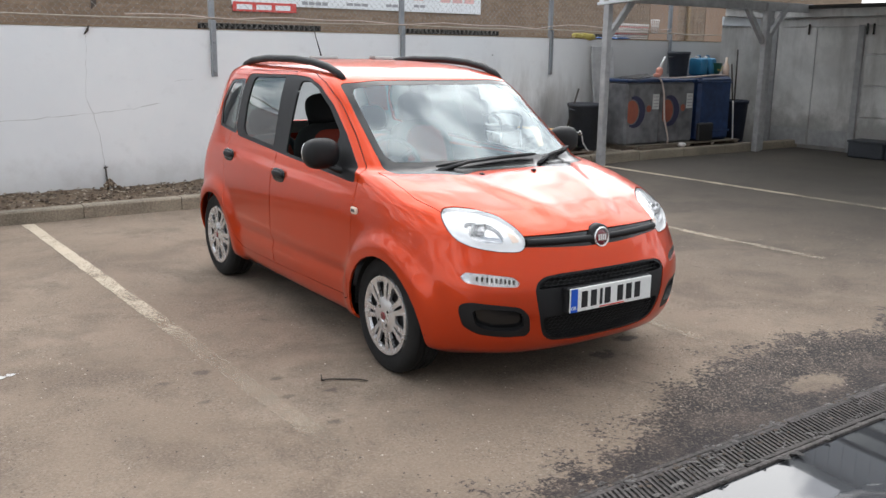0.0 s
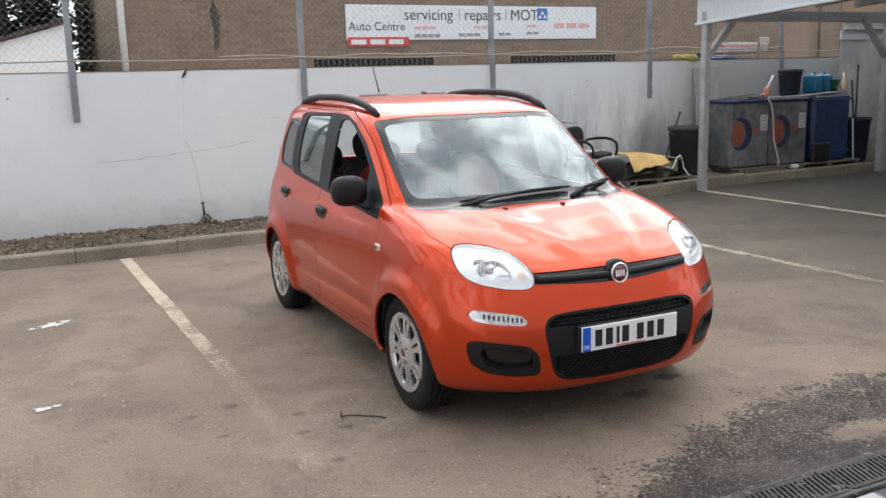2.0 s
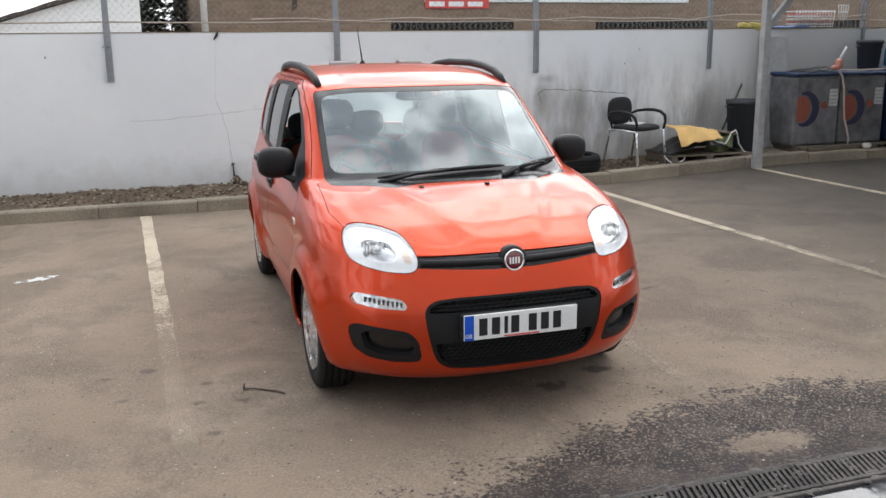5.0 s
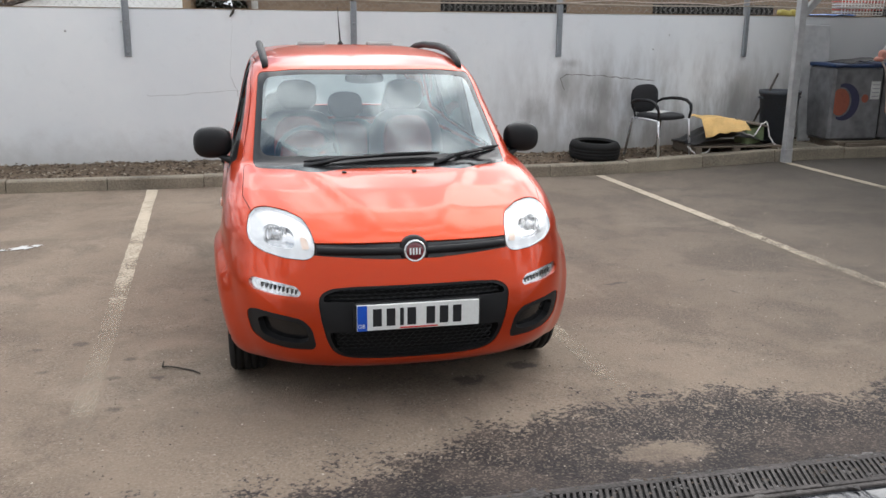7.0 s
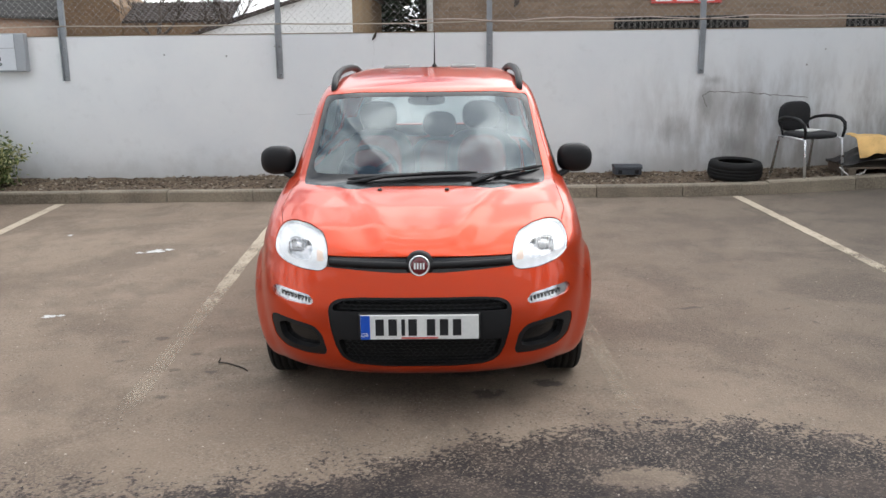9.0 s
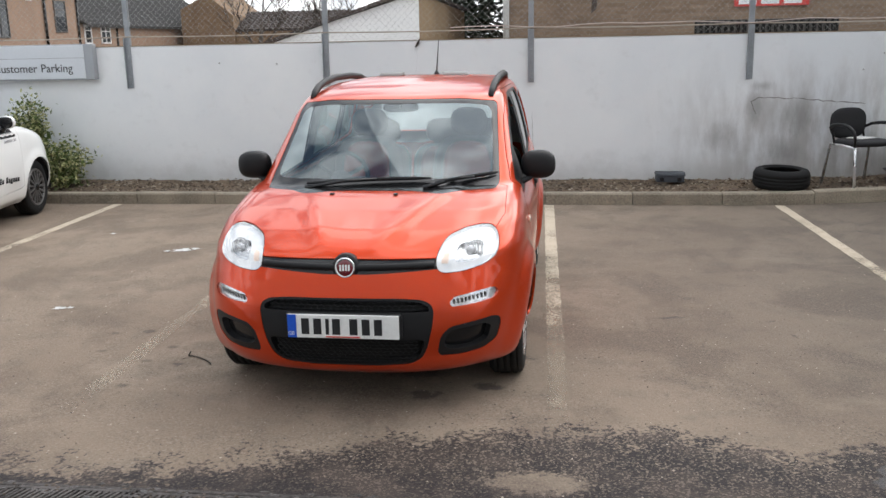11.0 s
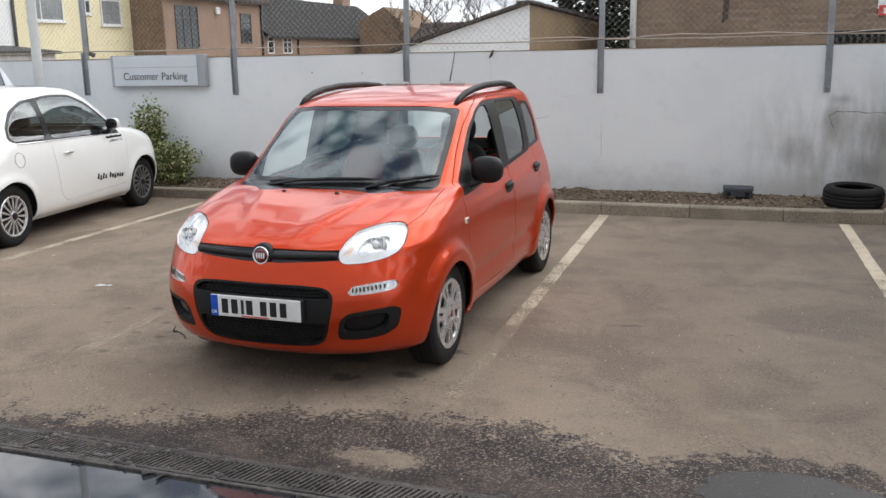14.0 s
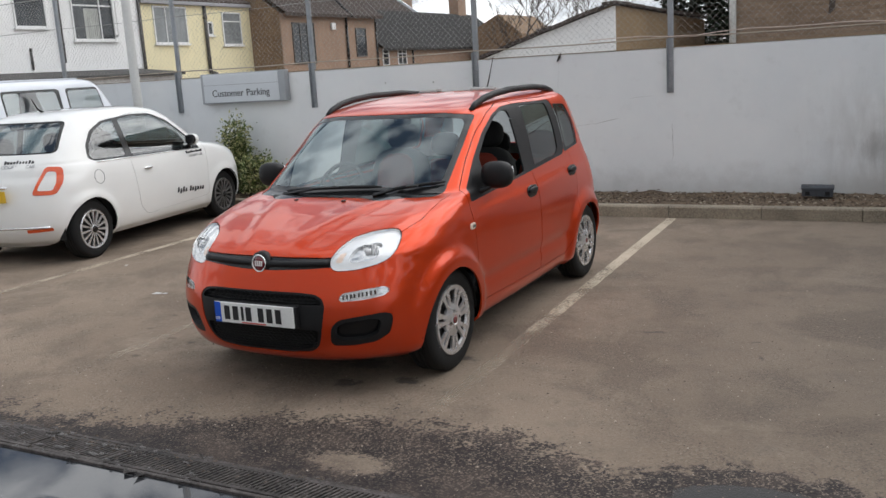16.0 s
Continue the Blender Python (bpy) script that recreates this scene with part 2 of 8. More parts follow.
GREEN = mat("green_plastic", (0.02, 0.12, 0.09), 0.5, 0, 0.2, 6, 60, 0.05)
ORANGE = mat("orange_print", (0.30, 0.085, 0.05), 0.5, 0, 0.2, 8, 60, 0.0)
NAVY_INK = mat("navy_print", (0.03, 0.03, 0.07), 0.5, 0, 0.2, 8, 60, 0.0)
PAPER = mat("grubby_white_label", (0.55, 0.55, 0.53), 0.7, 0, 0.15, 12, 90, 0.0)
HOSE = mat("pale_hose", (0.55, 0.45, 0.40), 0.5, 0, 0.2, 12, 60, 0.0)
PINK_PLASTIC = mat("salmon_plastic", (0.60, 0.26, 0.20), 0.5, 0, 0.2, 12, 60, 0.0)
YELLOW_CLOTH = mat("yellow_cloth", (0.66, 0.42, 0.16), 0.9, 0, 0.18, 6, 120, 0.4)
SPONGE = mat("yellow_sponge", (0.50, 0.42, 0.12), 0.9, 0, 0.25, 10, 80, 0.6)
BLACK_SHEET = mat("black_plastic_sheet", (0.012, 0.012, 0.013), 0.4, 0, 0.3, 8, 60, 0.3)
PALLET = mat("weathered_pallet_wood", (0.16, 0.13, 0.10), 0.85, 0, 0.3, 6, 60, 0.3)
GREEN_CARTON = mat("green_printed_carton", (0.30, 0.38, 0.20), 0.8, 0, 0.3, 12, 60, 0.0)
BASKET_WHITE = plain("white_basket_plastic", (0.72, 0.70, 0.68), 0.5)
BASKET_RED = plain("red_basket_plastic", (0.55, 0.06, 0.05), 0.5)
SIGN_FACE = mat("silver_grey_sign_face", (0.62, 0.65, 0.68), 0.4, 0.1, 0.04, 3, 60, 0.0)
SIGN_EDGE = mat("grey_sign_edge", (0.36, 0.38, 0.40), 0.4, 0.3, 0.06, 3, 60, 0.0)
BANNER = mat("white_banner", (0.80, 0.82, 0.84), 0.5, 0, 0.04, 2, 60, 0.0)
TWIG = mat("dark_twig", (0.05, 0.04, 0.032), 0.9, 0, 0.3, 20, 90, 0.0)
ROCK = mat("broken_brick", (0.028, 0.026, 0.026), 0.9, 0, 0.35, 14, 60, 0.5)


def ramp(n, pts):
    r = n.new("ShaderNodeValToRGB")
    while len(r.color_ramp.elements) < len(pts):
        r.color_ramp.elements.new(0.5)
    for e, (pos, c) in zip(r.color_ramp.elements, pts):
        e.position = pos
        e.color = (*c, 1) if not isinstance(c, float) else (c, c, c, 1)
    return r


class Nodes:
    """Short-hand for wiring a node material."""

    def __init__(self, name):
        self.m = bpy.data.materials.new(name)
        self.m.use_nodes = True
        self.n, self.l = self.m.node_tree.nodes, self.m.node_tree.links
        self.p = self.n["Principled BSDF"]
        self.pos = self.n.new("ShaderNodeNewGeometry").outputs["Position"]
        sep = self.n.new("ShaderNodeSeparateXYZ")
        self.l.new(self.pos, sep.inputs[0])
        self.x, self.y, self.z = sep.outputs

    def put(self, socket, value):
        if isinstance(value, (int, float)):
            socket.default_value = value
        elif isinstance(value, tuple):
            socket.default_value = (*value, 1) if len(value) == 3 else value
        else:
            self.l.new(value, socket)

    def noise(self, scale, detail=4.0, rough=0.5, vec=None, distort=0.0):
        t = self.n.new("ShaderNodeTexNoise")
        t.inputs["Scale"].default_value, t.inputs["Detail"].default_value = scale, detail
        t.inputs["Roughness"].default_value, t.inputs["Distortion"].default_value = rough, distort
        self.l.new(vec or self.pos, t.inputs["Vector"])
        return t.outputs["Fac"]

    def voronoi(self, scale, out="Distance"):
        t = self.n.new("ShaderNodeTexVoronoi")
        t.inputs["Scale"].default_value = scale
        self.l.new(self.pos, t.inputs["Vector"])
        return t.outputs[out]

    def math(self, op, a, b=0.0):
        t = self.n.new("ShaderNodeMath")
        t.operation = op
        self.put(t.inputs[0], a)
        self.put(t.inputs[1], b)
        return t.outputs[0]

    def span(self, v, lo, hi, to_lo=0.0, to_hi=1.0, soft=True):
        t = self.n.new("ShaderNodeMapRange")
        t.interpolation_type = "SMOOTHSTEP" if soft else "LINEAR"
        self.put(t.inputs["Value"], v)
        for k, q in (("From Min", lo), ("From Max", hi), ("To Min", to_lo), ("To Max", to_hi)):
            t.inputs[k].default_value = q
        return t.outputs[0]

    def mix(self, f, a, b):
        t = self.n.new("ShaderNodeMix")
        t.data_type = "RGBA"
        self.put(t.inputs[0], f)
        self.put(t.inputs[6], a)
        self.put(t.inputs[7], b)
        return t.outputs[2]

    def bump(self, h, strength, dist=0.01):
        t = self.n.new("ShaderNodeBump")
        t.inputs["Strength"].default_value, t.inputs["Distance"].default_value = strength, dist
        self.l.new(h, t.inputs["Height"])
        self.l.new(t.outputs["Normal"], self.p.inputs["Normal"])

    def ellipse(self, cx, cy, rx, ry):
        """Distance from a centre on the ground, 1 at the rim."""
        dx = self.math("DIVIDE", self.math("SUBTRACT", self.x, cx), rx)
        dy = self.math("DIVIDE", self.math("SUBTRACT", self.y, cy), ry)
        return self.math("SQRT", self.math("ADD", self.math("MULTIPLY", dx, dx), self.math("MULTIPLY", dy, dy)))


def ground_material():
    """Dusty worn tarmac, damp along the drain, standing water south of it."""
    k = Nodes("dusty_tarmac")
    big, mid, fine = k.noise(0.55, 5, 0.55), k.noise(4.0, 6, 0.65), k.noise(70, 4, 0.7)
    grit = k.voronoi(110)
    base = k.mix(k.span(big, 0.32, 0.68), (0.190, 0.143, 0.105), (0.255, 0.197, 0.147))
    base = k.mix(k.math("MULTIPLY", k.span(k.noise(1.3, 6, 0.62, distort=0.4), 0.45, 0.62), 0.72), base, (0.126, 0.093, 0.069))
    base = k.mix(k.math("MULTIPLY", k.span(k.noise(0.9, 7, 0.7, distort=0.8), 0.54, 0.68), 0.55), base, (0.285, 0.226, 0.172))
    base = k.mix(k.math("MULTIPLY", k.span(mid, 0.48, 0.72), 0.50), base, (0.125, 0.099, 0.077))
    base = k.mix(k.math("MULTIPLY", k.span(fine, 0.42, 0.74), 0.42), base, (0.31, 0.258, 0.202))
    cell = k.n.new("ShaderNodeRGBToBW")
    k.l.new(k.voronoi(120, "Color"), cell.inputs[0])
    patchy = k.span(k.noise(2.1, 4, 0.6), 0.35, 0.65, 0.25, 1.0)
    base = k.mix(k.math("MULTIPLY", patchy, k.span(cell.outputs[0], 0.62, 0.9, 0.0, 0.38)), base, (0.32, 0.275, 0.225))
    base = k.mix(k.math("MULTIPLY", patchy, k.span(cell.outputs[0], 0.38, 0.12, 0.0, 0.42)), base, (0.065, 0.052, 0.043))
    # oil drips and small tar spots
    for cx, cy, rx, ry, amt in ((2.9, 3.6, 0.20, 0.10, 0.5), (3.4, 3.86, 0.11, 0.06, 0.6), (3.29, 3.41, 0.09, 0.05, 0.6), (2.98, 3.28, 0.10, 0.06, 0.6), (1.14, 4.16, 0.05, 0.035, 0.8), (1.56, 3.61, 0.045, 0.03, 0.8), (0.93, 4.11, 0.04, 0.03, 0.7), (1.40, 3.89, 0.035, 0.03, 0.7), (1.01, 3.79, 0.035, 0.025, 0.7), (1.35, 3.65, 0.04, 0.03, 0.7), (1.39, 3.28, 0.04, 0.03, 0.7)):
        e = k.math("ADD", k.ellipse(cx, cy, rx, ry), k.math("MULTIPLY", k.math("SUBTRACT", k.noise(14, 6, 0.75), 0.5), 3.2))
        base = k.mix(k.math("MULTIPLY", k.span(e, 1.2, 0.4), min(1.0, amt * (1.2 if rx > 0.06 else 0.6))), base, (0.036, 0.031, 0.028))
    # the covered bay's shade painted into the tarmac, deepening eastwards and towards the back
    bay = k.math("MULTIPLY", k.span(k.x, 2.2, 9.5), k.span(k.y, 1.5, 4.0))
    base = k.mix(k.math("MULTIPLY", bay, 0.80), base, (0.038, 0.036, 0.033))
    # oil marks
    spots = k.span(k.noise(2.3, 3, 0.6, distort=1.2), 0.69, 0.76)
    base = k.mix(k.math("MULTIPLY", spots, 0.6), base, (0.05, 0.042, 0.036))
    # damp margin along the drain: wide to the east, thin to the west
    edge = k.math("ADD", 2.36, k.math("MULTIPLY", k.span(k.x, 1.6, 3.6), 0.56))
    edge = k.math("SUBTRACT", edge, k.math("MULTIPLY", k.span(k.x, 4.2, 4.9), 0.34))
    wob = k.math("MULTIPLY", k.math("SUBTRACT", k.noise(5.0, 8, 0.72), 0.5), 1.0)
    wob = k.math("ADD", wob, k.math("MULTIPLY", k.math("SUBTRACT", k.noise(38, 3, 0.6), 0.5), 0.85))
    d = k.math("ADD", k.math("SUBTRACT", edge, k.y), wob)
    damp = k.span(d, -0.04, 0.10)
    isle = k.math("ADD", k.ellipse(3.57, 2.41, 0.22, 0.10), k.math("MULTIPLY", k.math("SUBTRACT", k.noise(30, 5, 0.75), 0.5), 2.6))
    damp = k.math("MULTIPLY", damp, k.span(isle, 0.6, 1.15, 0.22, 1.0))
    # a shallow puddle with a damp rim, east of the channel's dry stretch
    ragged = k.math("MULTIPLY", k.math("SUBTRACT", k.noise(9, 7, 0.72), 0.5), 1.5)
    rim = k.math("ADD", k.ellipse(5.27, 2.50, 0.60, 0.42), ragged)
    damp = k.math("MAXIMUM", damp, k.span(rim, 1.10, 0.92))
    puddle = k.span(k.math("ADD", k.ellipse(5.27, 2.52, 0.37, 0.25), k.math("MULTIPLY", ragged, 0.35)), 1.04, 0.98)
    stones = k.math("MULTIPLY", k.span(cell.outputs[0], 0.58, 0.85), k.span(k.math("ADD", k.y, k.math("MULTIPLY", mid, 0.5)), 2.42, 2.85, 0.3, 1.0))
    damp_base = k.mix(k.span(k.noise(3.2, 5, 0.7), 0.42, 0.62), (0.022, 0.018, 0.018), (0.055, 0.042, 0.036))
    damp_col = k.mix(k.math("MULTIPLY", stones, 0.62), damp_base, (0.25, 0.20, 0.155))
    col = k.mix(damp, base, damp_col)
    # wet apron south of the drain
    wet = k.math("MULTIPLY", k.span(k.y, 2.005, 1.995, soft=False), k.span(k.math("ADD", k.y, k.math("MULTIPLY", mid, 2.0)), -4.5, -3.2))
    pool = k.math("MULTIPLY", wet, k.span(k.noise(1.1, 5, 0.6, distort=0.5), 0.36, 0.42))
    pool = k.math("MAXIMUM", pool, k.math("MULTIPLY", puddle, 0.62))
    col = k.mix(puddle, col, (0.020, 0.017, 0.016))
    col = k.mix(wet, col, k.mix(fine, (0.022, 0.024, 0.028), (0.045, 0.046, 0.05)))
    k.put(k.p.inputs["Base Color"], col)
    rough = k.math("SUBTRACT", 0.93, k.math("MULTIPLY", damp, 0.22))
    rough = k.math("SUBTRACT", rough, k.math("MULTIPLY", bay, 0.08))
    rough = k.math("MULTIPLY", rough, k.math("SUBTRACT", 1.0, k.math("MULTIPLY", wet, 0.55)))
    rough = k.math("MULTIPLY", rough, k.math("SUBTRACT", 1.0, k.math("MULTIPLY", pool, 0.92)))
    k.put(k.p.inputs["Roughness"], rough)
    gloss = k.math("SUBTRACT", k.math("SUBTRACT", 0.4, k.math("MULTIPLY", damp, 0.18)), k.math("MULTIPLY", wet, 0.1))
    k.put(k.p.inputs["Specular IOR Level"], k.math("ADD", gloss, k.math("MULTIPLY", k.math("MULTIPLY", wet, pool), 0.6)))
    h = k.math("ADD", k.math("MULTIPLY", grit, 0.6), fine)
    h = k.math("MULTIPLY", h, k.math("SUBTRACT", 1.0, pool))
    k.bump(h, 0.5, 0.006)
    return k.m


def wall_material():
    """White-grey masonry paint, grubby near the ground and towards bins; canopy shade painted in."""
    k = Nodes("grubby_white_masonry_paint")
    big, mid, fine = k.noise(0.7, 5, 0.6), k.noise(5, 6, 0.65), k.noise(60, 4, 0.6)
    base = k.mix(k.span(big, 0.3, 0.7), (0.735, 0.76, 0.78), (0.81, 0.825, 0.83))
    base = k.mix(k.math("MULTIPLY", k.span(mid, 0.55, 0.75), 0.18), base, (0.50, 0.50, 0.49))
    stretch = k.n.new("ShaderNodeMapping")
    stretch.inputs["Scale"].default_value = (1, 1, 0.28)
    k.l.new(k.pos, stretch.inputs["Vector"])
    streak = k.noise(3.2, 6, 0.65, vec=stretch.outputs[0])
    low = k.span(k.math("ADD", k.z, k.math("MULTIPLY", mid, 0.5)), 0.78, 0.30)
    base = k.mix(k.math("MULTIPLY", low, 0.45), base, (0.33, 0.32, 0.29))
    grime = k.math("MULTIPLY", k.span(k.x, 4.2, 6.4), k.span(k.math("ADD", streak, k.math("MULTIPLY", k.z, -0.16)), 0.20, 0.52))
    grime = k.math("MULTIPLY", grime, k.span(k.z, 1.75, 0.7))
    base = k.mix(k.math("MULTIPLY", grime, 0.72), base, (0.295, 0.275, 0.25))
    smear = k.noise(7, 5, 0.7, vec=stretch.outputs[0])
    for cx, cz, rx, rz in ((5.79, 0.94, 0.10, 0.17), (5.42, 0.60, 0.22, 0.16), (6.15, 0.42, 0.26, 0.14), (5.86, 1.17, 0.12, 0.05), (8.0, 0.75, 0.20, 0.30), (6.25, 0.85, 0.14, 0.20)):
        dx = k.math("DIVIDE", k.math("SUBTRACT", k.x, cx), rx)
        dz = k.math("DIVIDE", k.math("SUBTRACT", k.z, cz), rz)
        e = k.math("SQRT", k.math("ADD", k.math("MULTIPLY", dx, dx), k.math("MULTIPLY", dz, dz)))
        e = k.math("ADD", e, k.math("MULTIPLY", k.math("SUBTRACT", smear, 0.5), 3.0))
        base = k.mix(k.math("MULTIPLY", k.span(e, 1.5, 0.0), 0.42), base, (0.16, 0.15, 0.14))
    # the canopy's shade put into the colour of the wall's east end
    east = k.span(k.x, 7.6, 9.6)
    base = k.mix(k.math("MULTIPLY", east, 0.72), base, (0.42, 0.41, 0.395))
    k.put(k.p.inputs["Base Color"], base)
    k.p.inputs["Roughness"].default_value = 0.75
    k.bump(k.math("ADD", fine, k.math("MULTIPLY", mid, 2.0)), 0.18, 0.006)
    return k.m


def brick_material(name, a, b, mortar, w=0.225, h=0.075, axis="x"):
    k = Nodes(name)
    comb = k.n.new("ShaderNodeCombineXYZ")
    k.l.new(k.x if axis == "x" else k.y, comb.inputs[0])
    k.l.new(k.z, comb.inputs[1])
    t = k.n.new("ShaderNodeTexBrick")
    k.l.new(comb.outputs[0], t.inputs["Vector"])
    t.inputs["Scale"].default_value = 1.0
    t.inputs["Brick Width"].default_value, t.inputs["Row Height"].default_value = w, h
    t.inputs["Mortar Size"].default_value, t.inputs["Mortar Smooth"].default_value = 0.006, 0.3
    t.inputs["Bias"].default_value = 0.0
    for key, c in (("Color1", a), ("Color2", b), ("Mortar", mortar)):
        t.inputs[key].default_value = (*c, 1)
    stain = k.span(k.noise(0.8, 5, 0.6), 0.35, 0.7)
    col = k.mix(k.math("MULTIPLY", stain, 0.35), t.outputs["Color"], shade(a, 0.55))
    col = k.mix(k.math("MULTIPLY", k.span(k.noise(30, 4), 0.5, 0.7), 0.3), col, shade(b, 1.35))
    k.put(k.p.inputs["Base Color"], col)
    k.p.inputs["Roughness"].default_value = 0.9
    k.bump(k.math("SUBTRACT", 1.0, t.outputs["Fac"]), 0.5, 0.008)
    return k.m


def line_material():
    """Road paint, rubbed away in places and fading out at its southern end."""
    k = Nodes("worn_white_road_paint")
    wear = k.math("ADD", k.noise(60, 6, 0.75), k.math("MULTIPLY", k.math("SUBTRACT", k.noise(3.5, 4), 0.5), 0.6))
    fade = k.span(k.y, 7.6, 3.0, 0.01, 0.39, soft=False)
    gone = k.span(k.math("ADD", wear, fade), 0.50, 0.92)
    col = k.mix(k.noise(12, 5), (0.42, 0.350, 0.262), (0.54, 0.462, 0.358))
    k.put(k.p.inputs["Base Color"], col)
    k.p.inputs["Roughness"].default_value = 0.85
    tr, mx = k.n.new("ShaderNodeBsdfTransparent"), k.n.new("ShaderNodeMixShader")
    k.l.new(gone, mx.inputs[0])
    k.l.new(k.p.outputs[0], mx.inputs[1])
    k.l.new(tr.outputs[0], mx.inputs[2])
    k.l.new(mx.outputs[0], k.n["Material Output"].inputs["Surface"])
    return k.m


def grimy_paint(name, base, dirt):
    """Old grey paint with run-down streaks and a splashed foot."""
    k = Nodes(name)
    stretch = k.n.new("ShaderNodeMapping")
    stretch.inputs["Scale"].default_value = (1, 1, 0.22)
    k.l.new(k.pos, stretch.inputs["Vector"])
    streak, mid = k.noise(3.0, 6, 0.65, vec=stretch.outputs[0]), k.noise(2.2, 6, 0.65)
    col = k.mix(k.span(mid, 0.35, 0.68), shade(base, 0.86), shade(base, 1.1))
    col = k.mix(k.math("MULTIPLY", k.span(streak, 0.46, 0.70), 0.38), col, dirt)
    foot = k.span(k.math("ADD", k.z, k.math("MULTIPLY", k.math("SUBTRACT", mid, 0.5), 1.4)), 0.95, 0.30)
    col = k.mix(k.math("MULTIPLY", foot, 0.6), col, dirt)
    k.put(k.p.inputs["Base Color"], col)
    k.p.inputs["Roughness"].default_value = 0.6
    k.bump(mid, 0.1, 0.01)
    return k.m


GREY_RENDER = grimy_paint("grimy_pale_render", (0.66, 0.66, 0.65), (0.24, 0.225, 0.20))
GREY_DOOR = grimy_paint("grimy_grey_door_paint", (0.64, 0.635, 0.615), (0.19, 0.18, 0.165))
def litter_material():
    k = Nodes("mixed_litter")
    g = k.n.new("ShaderNodeNewGeometry")
    r = ramp(k.n, [(0.0, (0.05, 0.038, 0.028)), (0.5, (0.11, 0.078, 0.052)), (0.80, (0.22, 0.17, 0.12)), (1.0, (0.42, 0.37, 0.30))])
    k.l.new(g.outputs["Random Per Island"], r.inputs[0])
    k.put(k.p.inputs["Base Color"], r.outputs[0])
    k.p.inputs["Roughness"].default_value = 0.95
    return k.m


LITTER_MIX = litter_material()


TARMAC, WALL_PAINT, ROAD_PAINT = ground_material(), wall_material(), line_material()
TAN_BRICK = brick_material("tan_brickwork", (0.235, 0.165, 0.115), (0.30, 0.215, 0.15), (0.24, 0.20, 0.165))
HOUSE_BRICK = brick_material("brown_house_brick", (0.17, 0.105, 0.06), (0.25, 0.16, 0.09), (0.2, 0.16, 0.12), axis="x")


# ---- building helpers ----
def thing(name, label, category, group="", kind="", at=None):
    ob = new(name)
    ob.empty_display_size = 0.1
    tagged(ob, label, category, group, kind)
    if at is not None:
        ob.matrix_basis = at
    return ob


def mesh_of(bm, name, material, smooth=True):
    me = bpy.data.meshes.new(name)
    if smooth:
        for f in bm.faces:
            f.smooth = True
    bm.to_mesh(me)
    bm.free()
    if material:
        me.materials.append(material)
    return me


def sharp(bm, degrees=35):
    lim = radians(degrees)
    for e in bm.edges:
        if len(e.link_faces) == 2 and e.calc_face_angle(0) > lim:
            e.smooth = False


def part(name, bm, material, parent, label="", smooth=True):
    """Links a bmesh as one mesh object under a thing or a part."""
    if smooth:
        sharp(bm)
    ob = new(name, mesh_of(bm, name, material, smooth))
    ob.parent = parent
    if label:
        ob["label"] = label
    return ob


def solo(name, bm, material, label, category, group="", kind="", smooth=True):
    """A thing that is one mesh."""
    if smooth:
        sharp(bm)
    return tagged(new(name, mesh_of(bm, name, material, smooth)), label, category, group, kind)


def box(bm, lo, hi, m=None, bevel=0.0):
    """A box from corner to corner, its edges eased."""
    r = bmesh.ops.create_cube(bm, size=1)
    vs = r["verts"]
    c = [(a + b) / 2 for a, b in zip(lo, hi)]
    s = [abs(b - a) for a, b in zip(lo, hi)]
    for v in vs:
        v.co = Vector([v.co[i] * s[i] + c[i] for i in range(3)])
    if bevel:
        es = list({e for v in vs for e in v.link_edges})
        r = bmesh.ops.bevel(bm, geom=es, offset=bevel, segments=1, affect="EDGES", clamp_overlap=True)
        vs = list({v for f in r["faces"] for v in f.verts} | {v for v in vs if v.is_valid})
    if m is not None:
        for v in vs:
            v.co = m @ v.co
    return vs


def tube(bm, pts, r, seg=8, close=False, flat=1.0):
    """A tube along points, with round or flattened section; r may be a list."""
    pts = [Vector(p) for p in pts]
    n = len(pts)
    rs = r if isinstance(r, (list, tuple)) else [r] * n
    rings, up0 = [], None
    for i, p in enumerate(pts):
        a = pts[(i - 1) % n] if (close or i > 0) else p
        b = pts[(i + 1) % n] if (close or i < n - 1) else p
        d = (b - a).normalized()
        if up0 is None:
            up0 = Vector((0, 0, 1)) if abs(d.z) < 0.9 else Vector((1, 0, 0))
        s = d.cross(up0)
        s.normalize()
        u = s.cross(d)
        up0 = u
        rings.append([bm.verts.new(p + rs[i] * (math.cos(2 * math.pi * k / seg) * s + flat * math.sin(2 * math.pi * k / seg) * u)) for k in range(seg)])
    for i in range(n if close else n - 1):
        A, B = rings[i], rings[(i + 1) % n]
        for k in range(seg):
            bm.faces.new((A[k], A[(k + 1) % seg], B[(k + 1) % seg], B[k]))
    if not close:
        bm.faces.new(rings[0][::-1])
        bm.faces.new(rings[-1])


def lathe(bm, prof, seg=32, m=None, cap=True, closed=False):
    """Turns (radius, height) pairs about z."""
    rings = []
    for r, z in prof:
        rings.append([bm.verts.new((r * math.cos(2 * math.pi * k / seg), r * math.sin(2 * math.pi * k / seg), z)) for k in range(seg)])
    N = len(rings)
    for i in range(N if closed else N - 1):
        A, B = rings[i], rings[(i + 1) % N]
        for k in range(seg):
            bm.faces.new((A[k], A[(k + 1) % seg], B[(k + 1) % seg], B[k]))
    if cap and not closed:
        bm.faces.new(rings[0][::-1])
        bm.faces.new(rings[-1])
    if m is not None:
        for ring in rings:
            for v in ring:
                v.co = m @ v.co


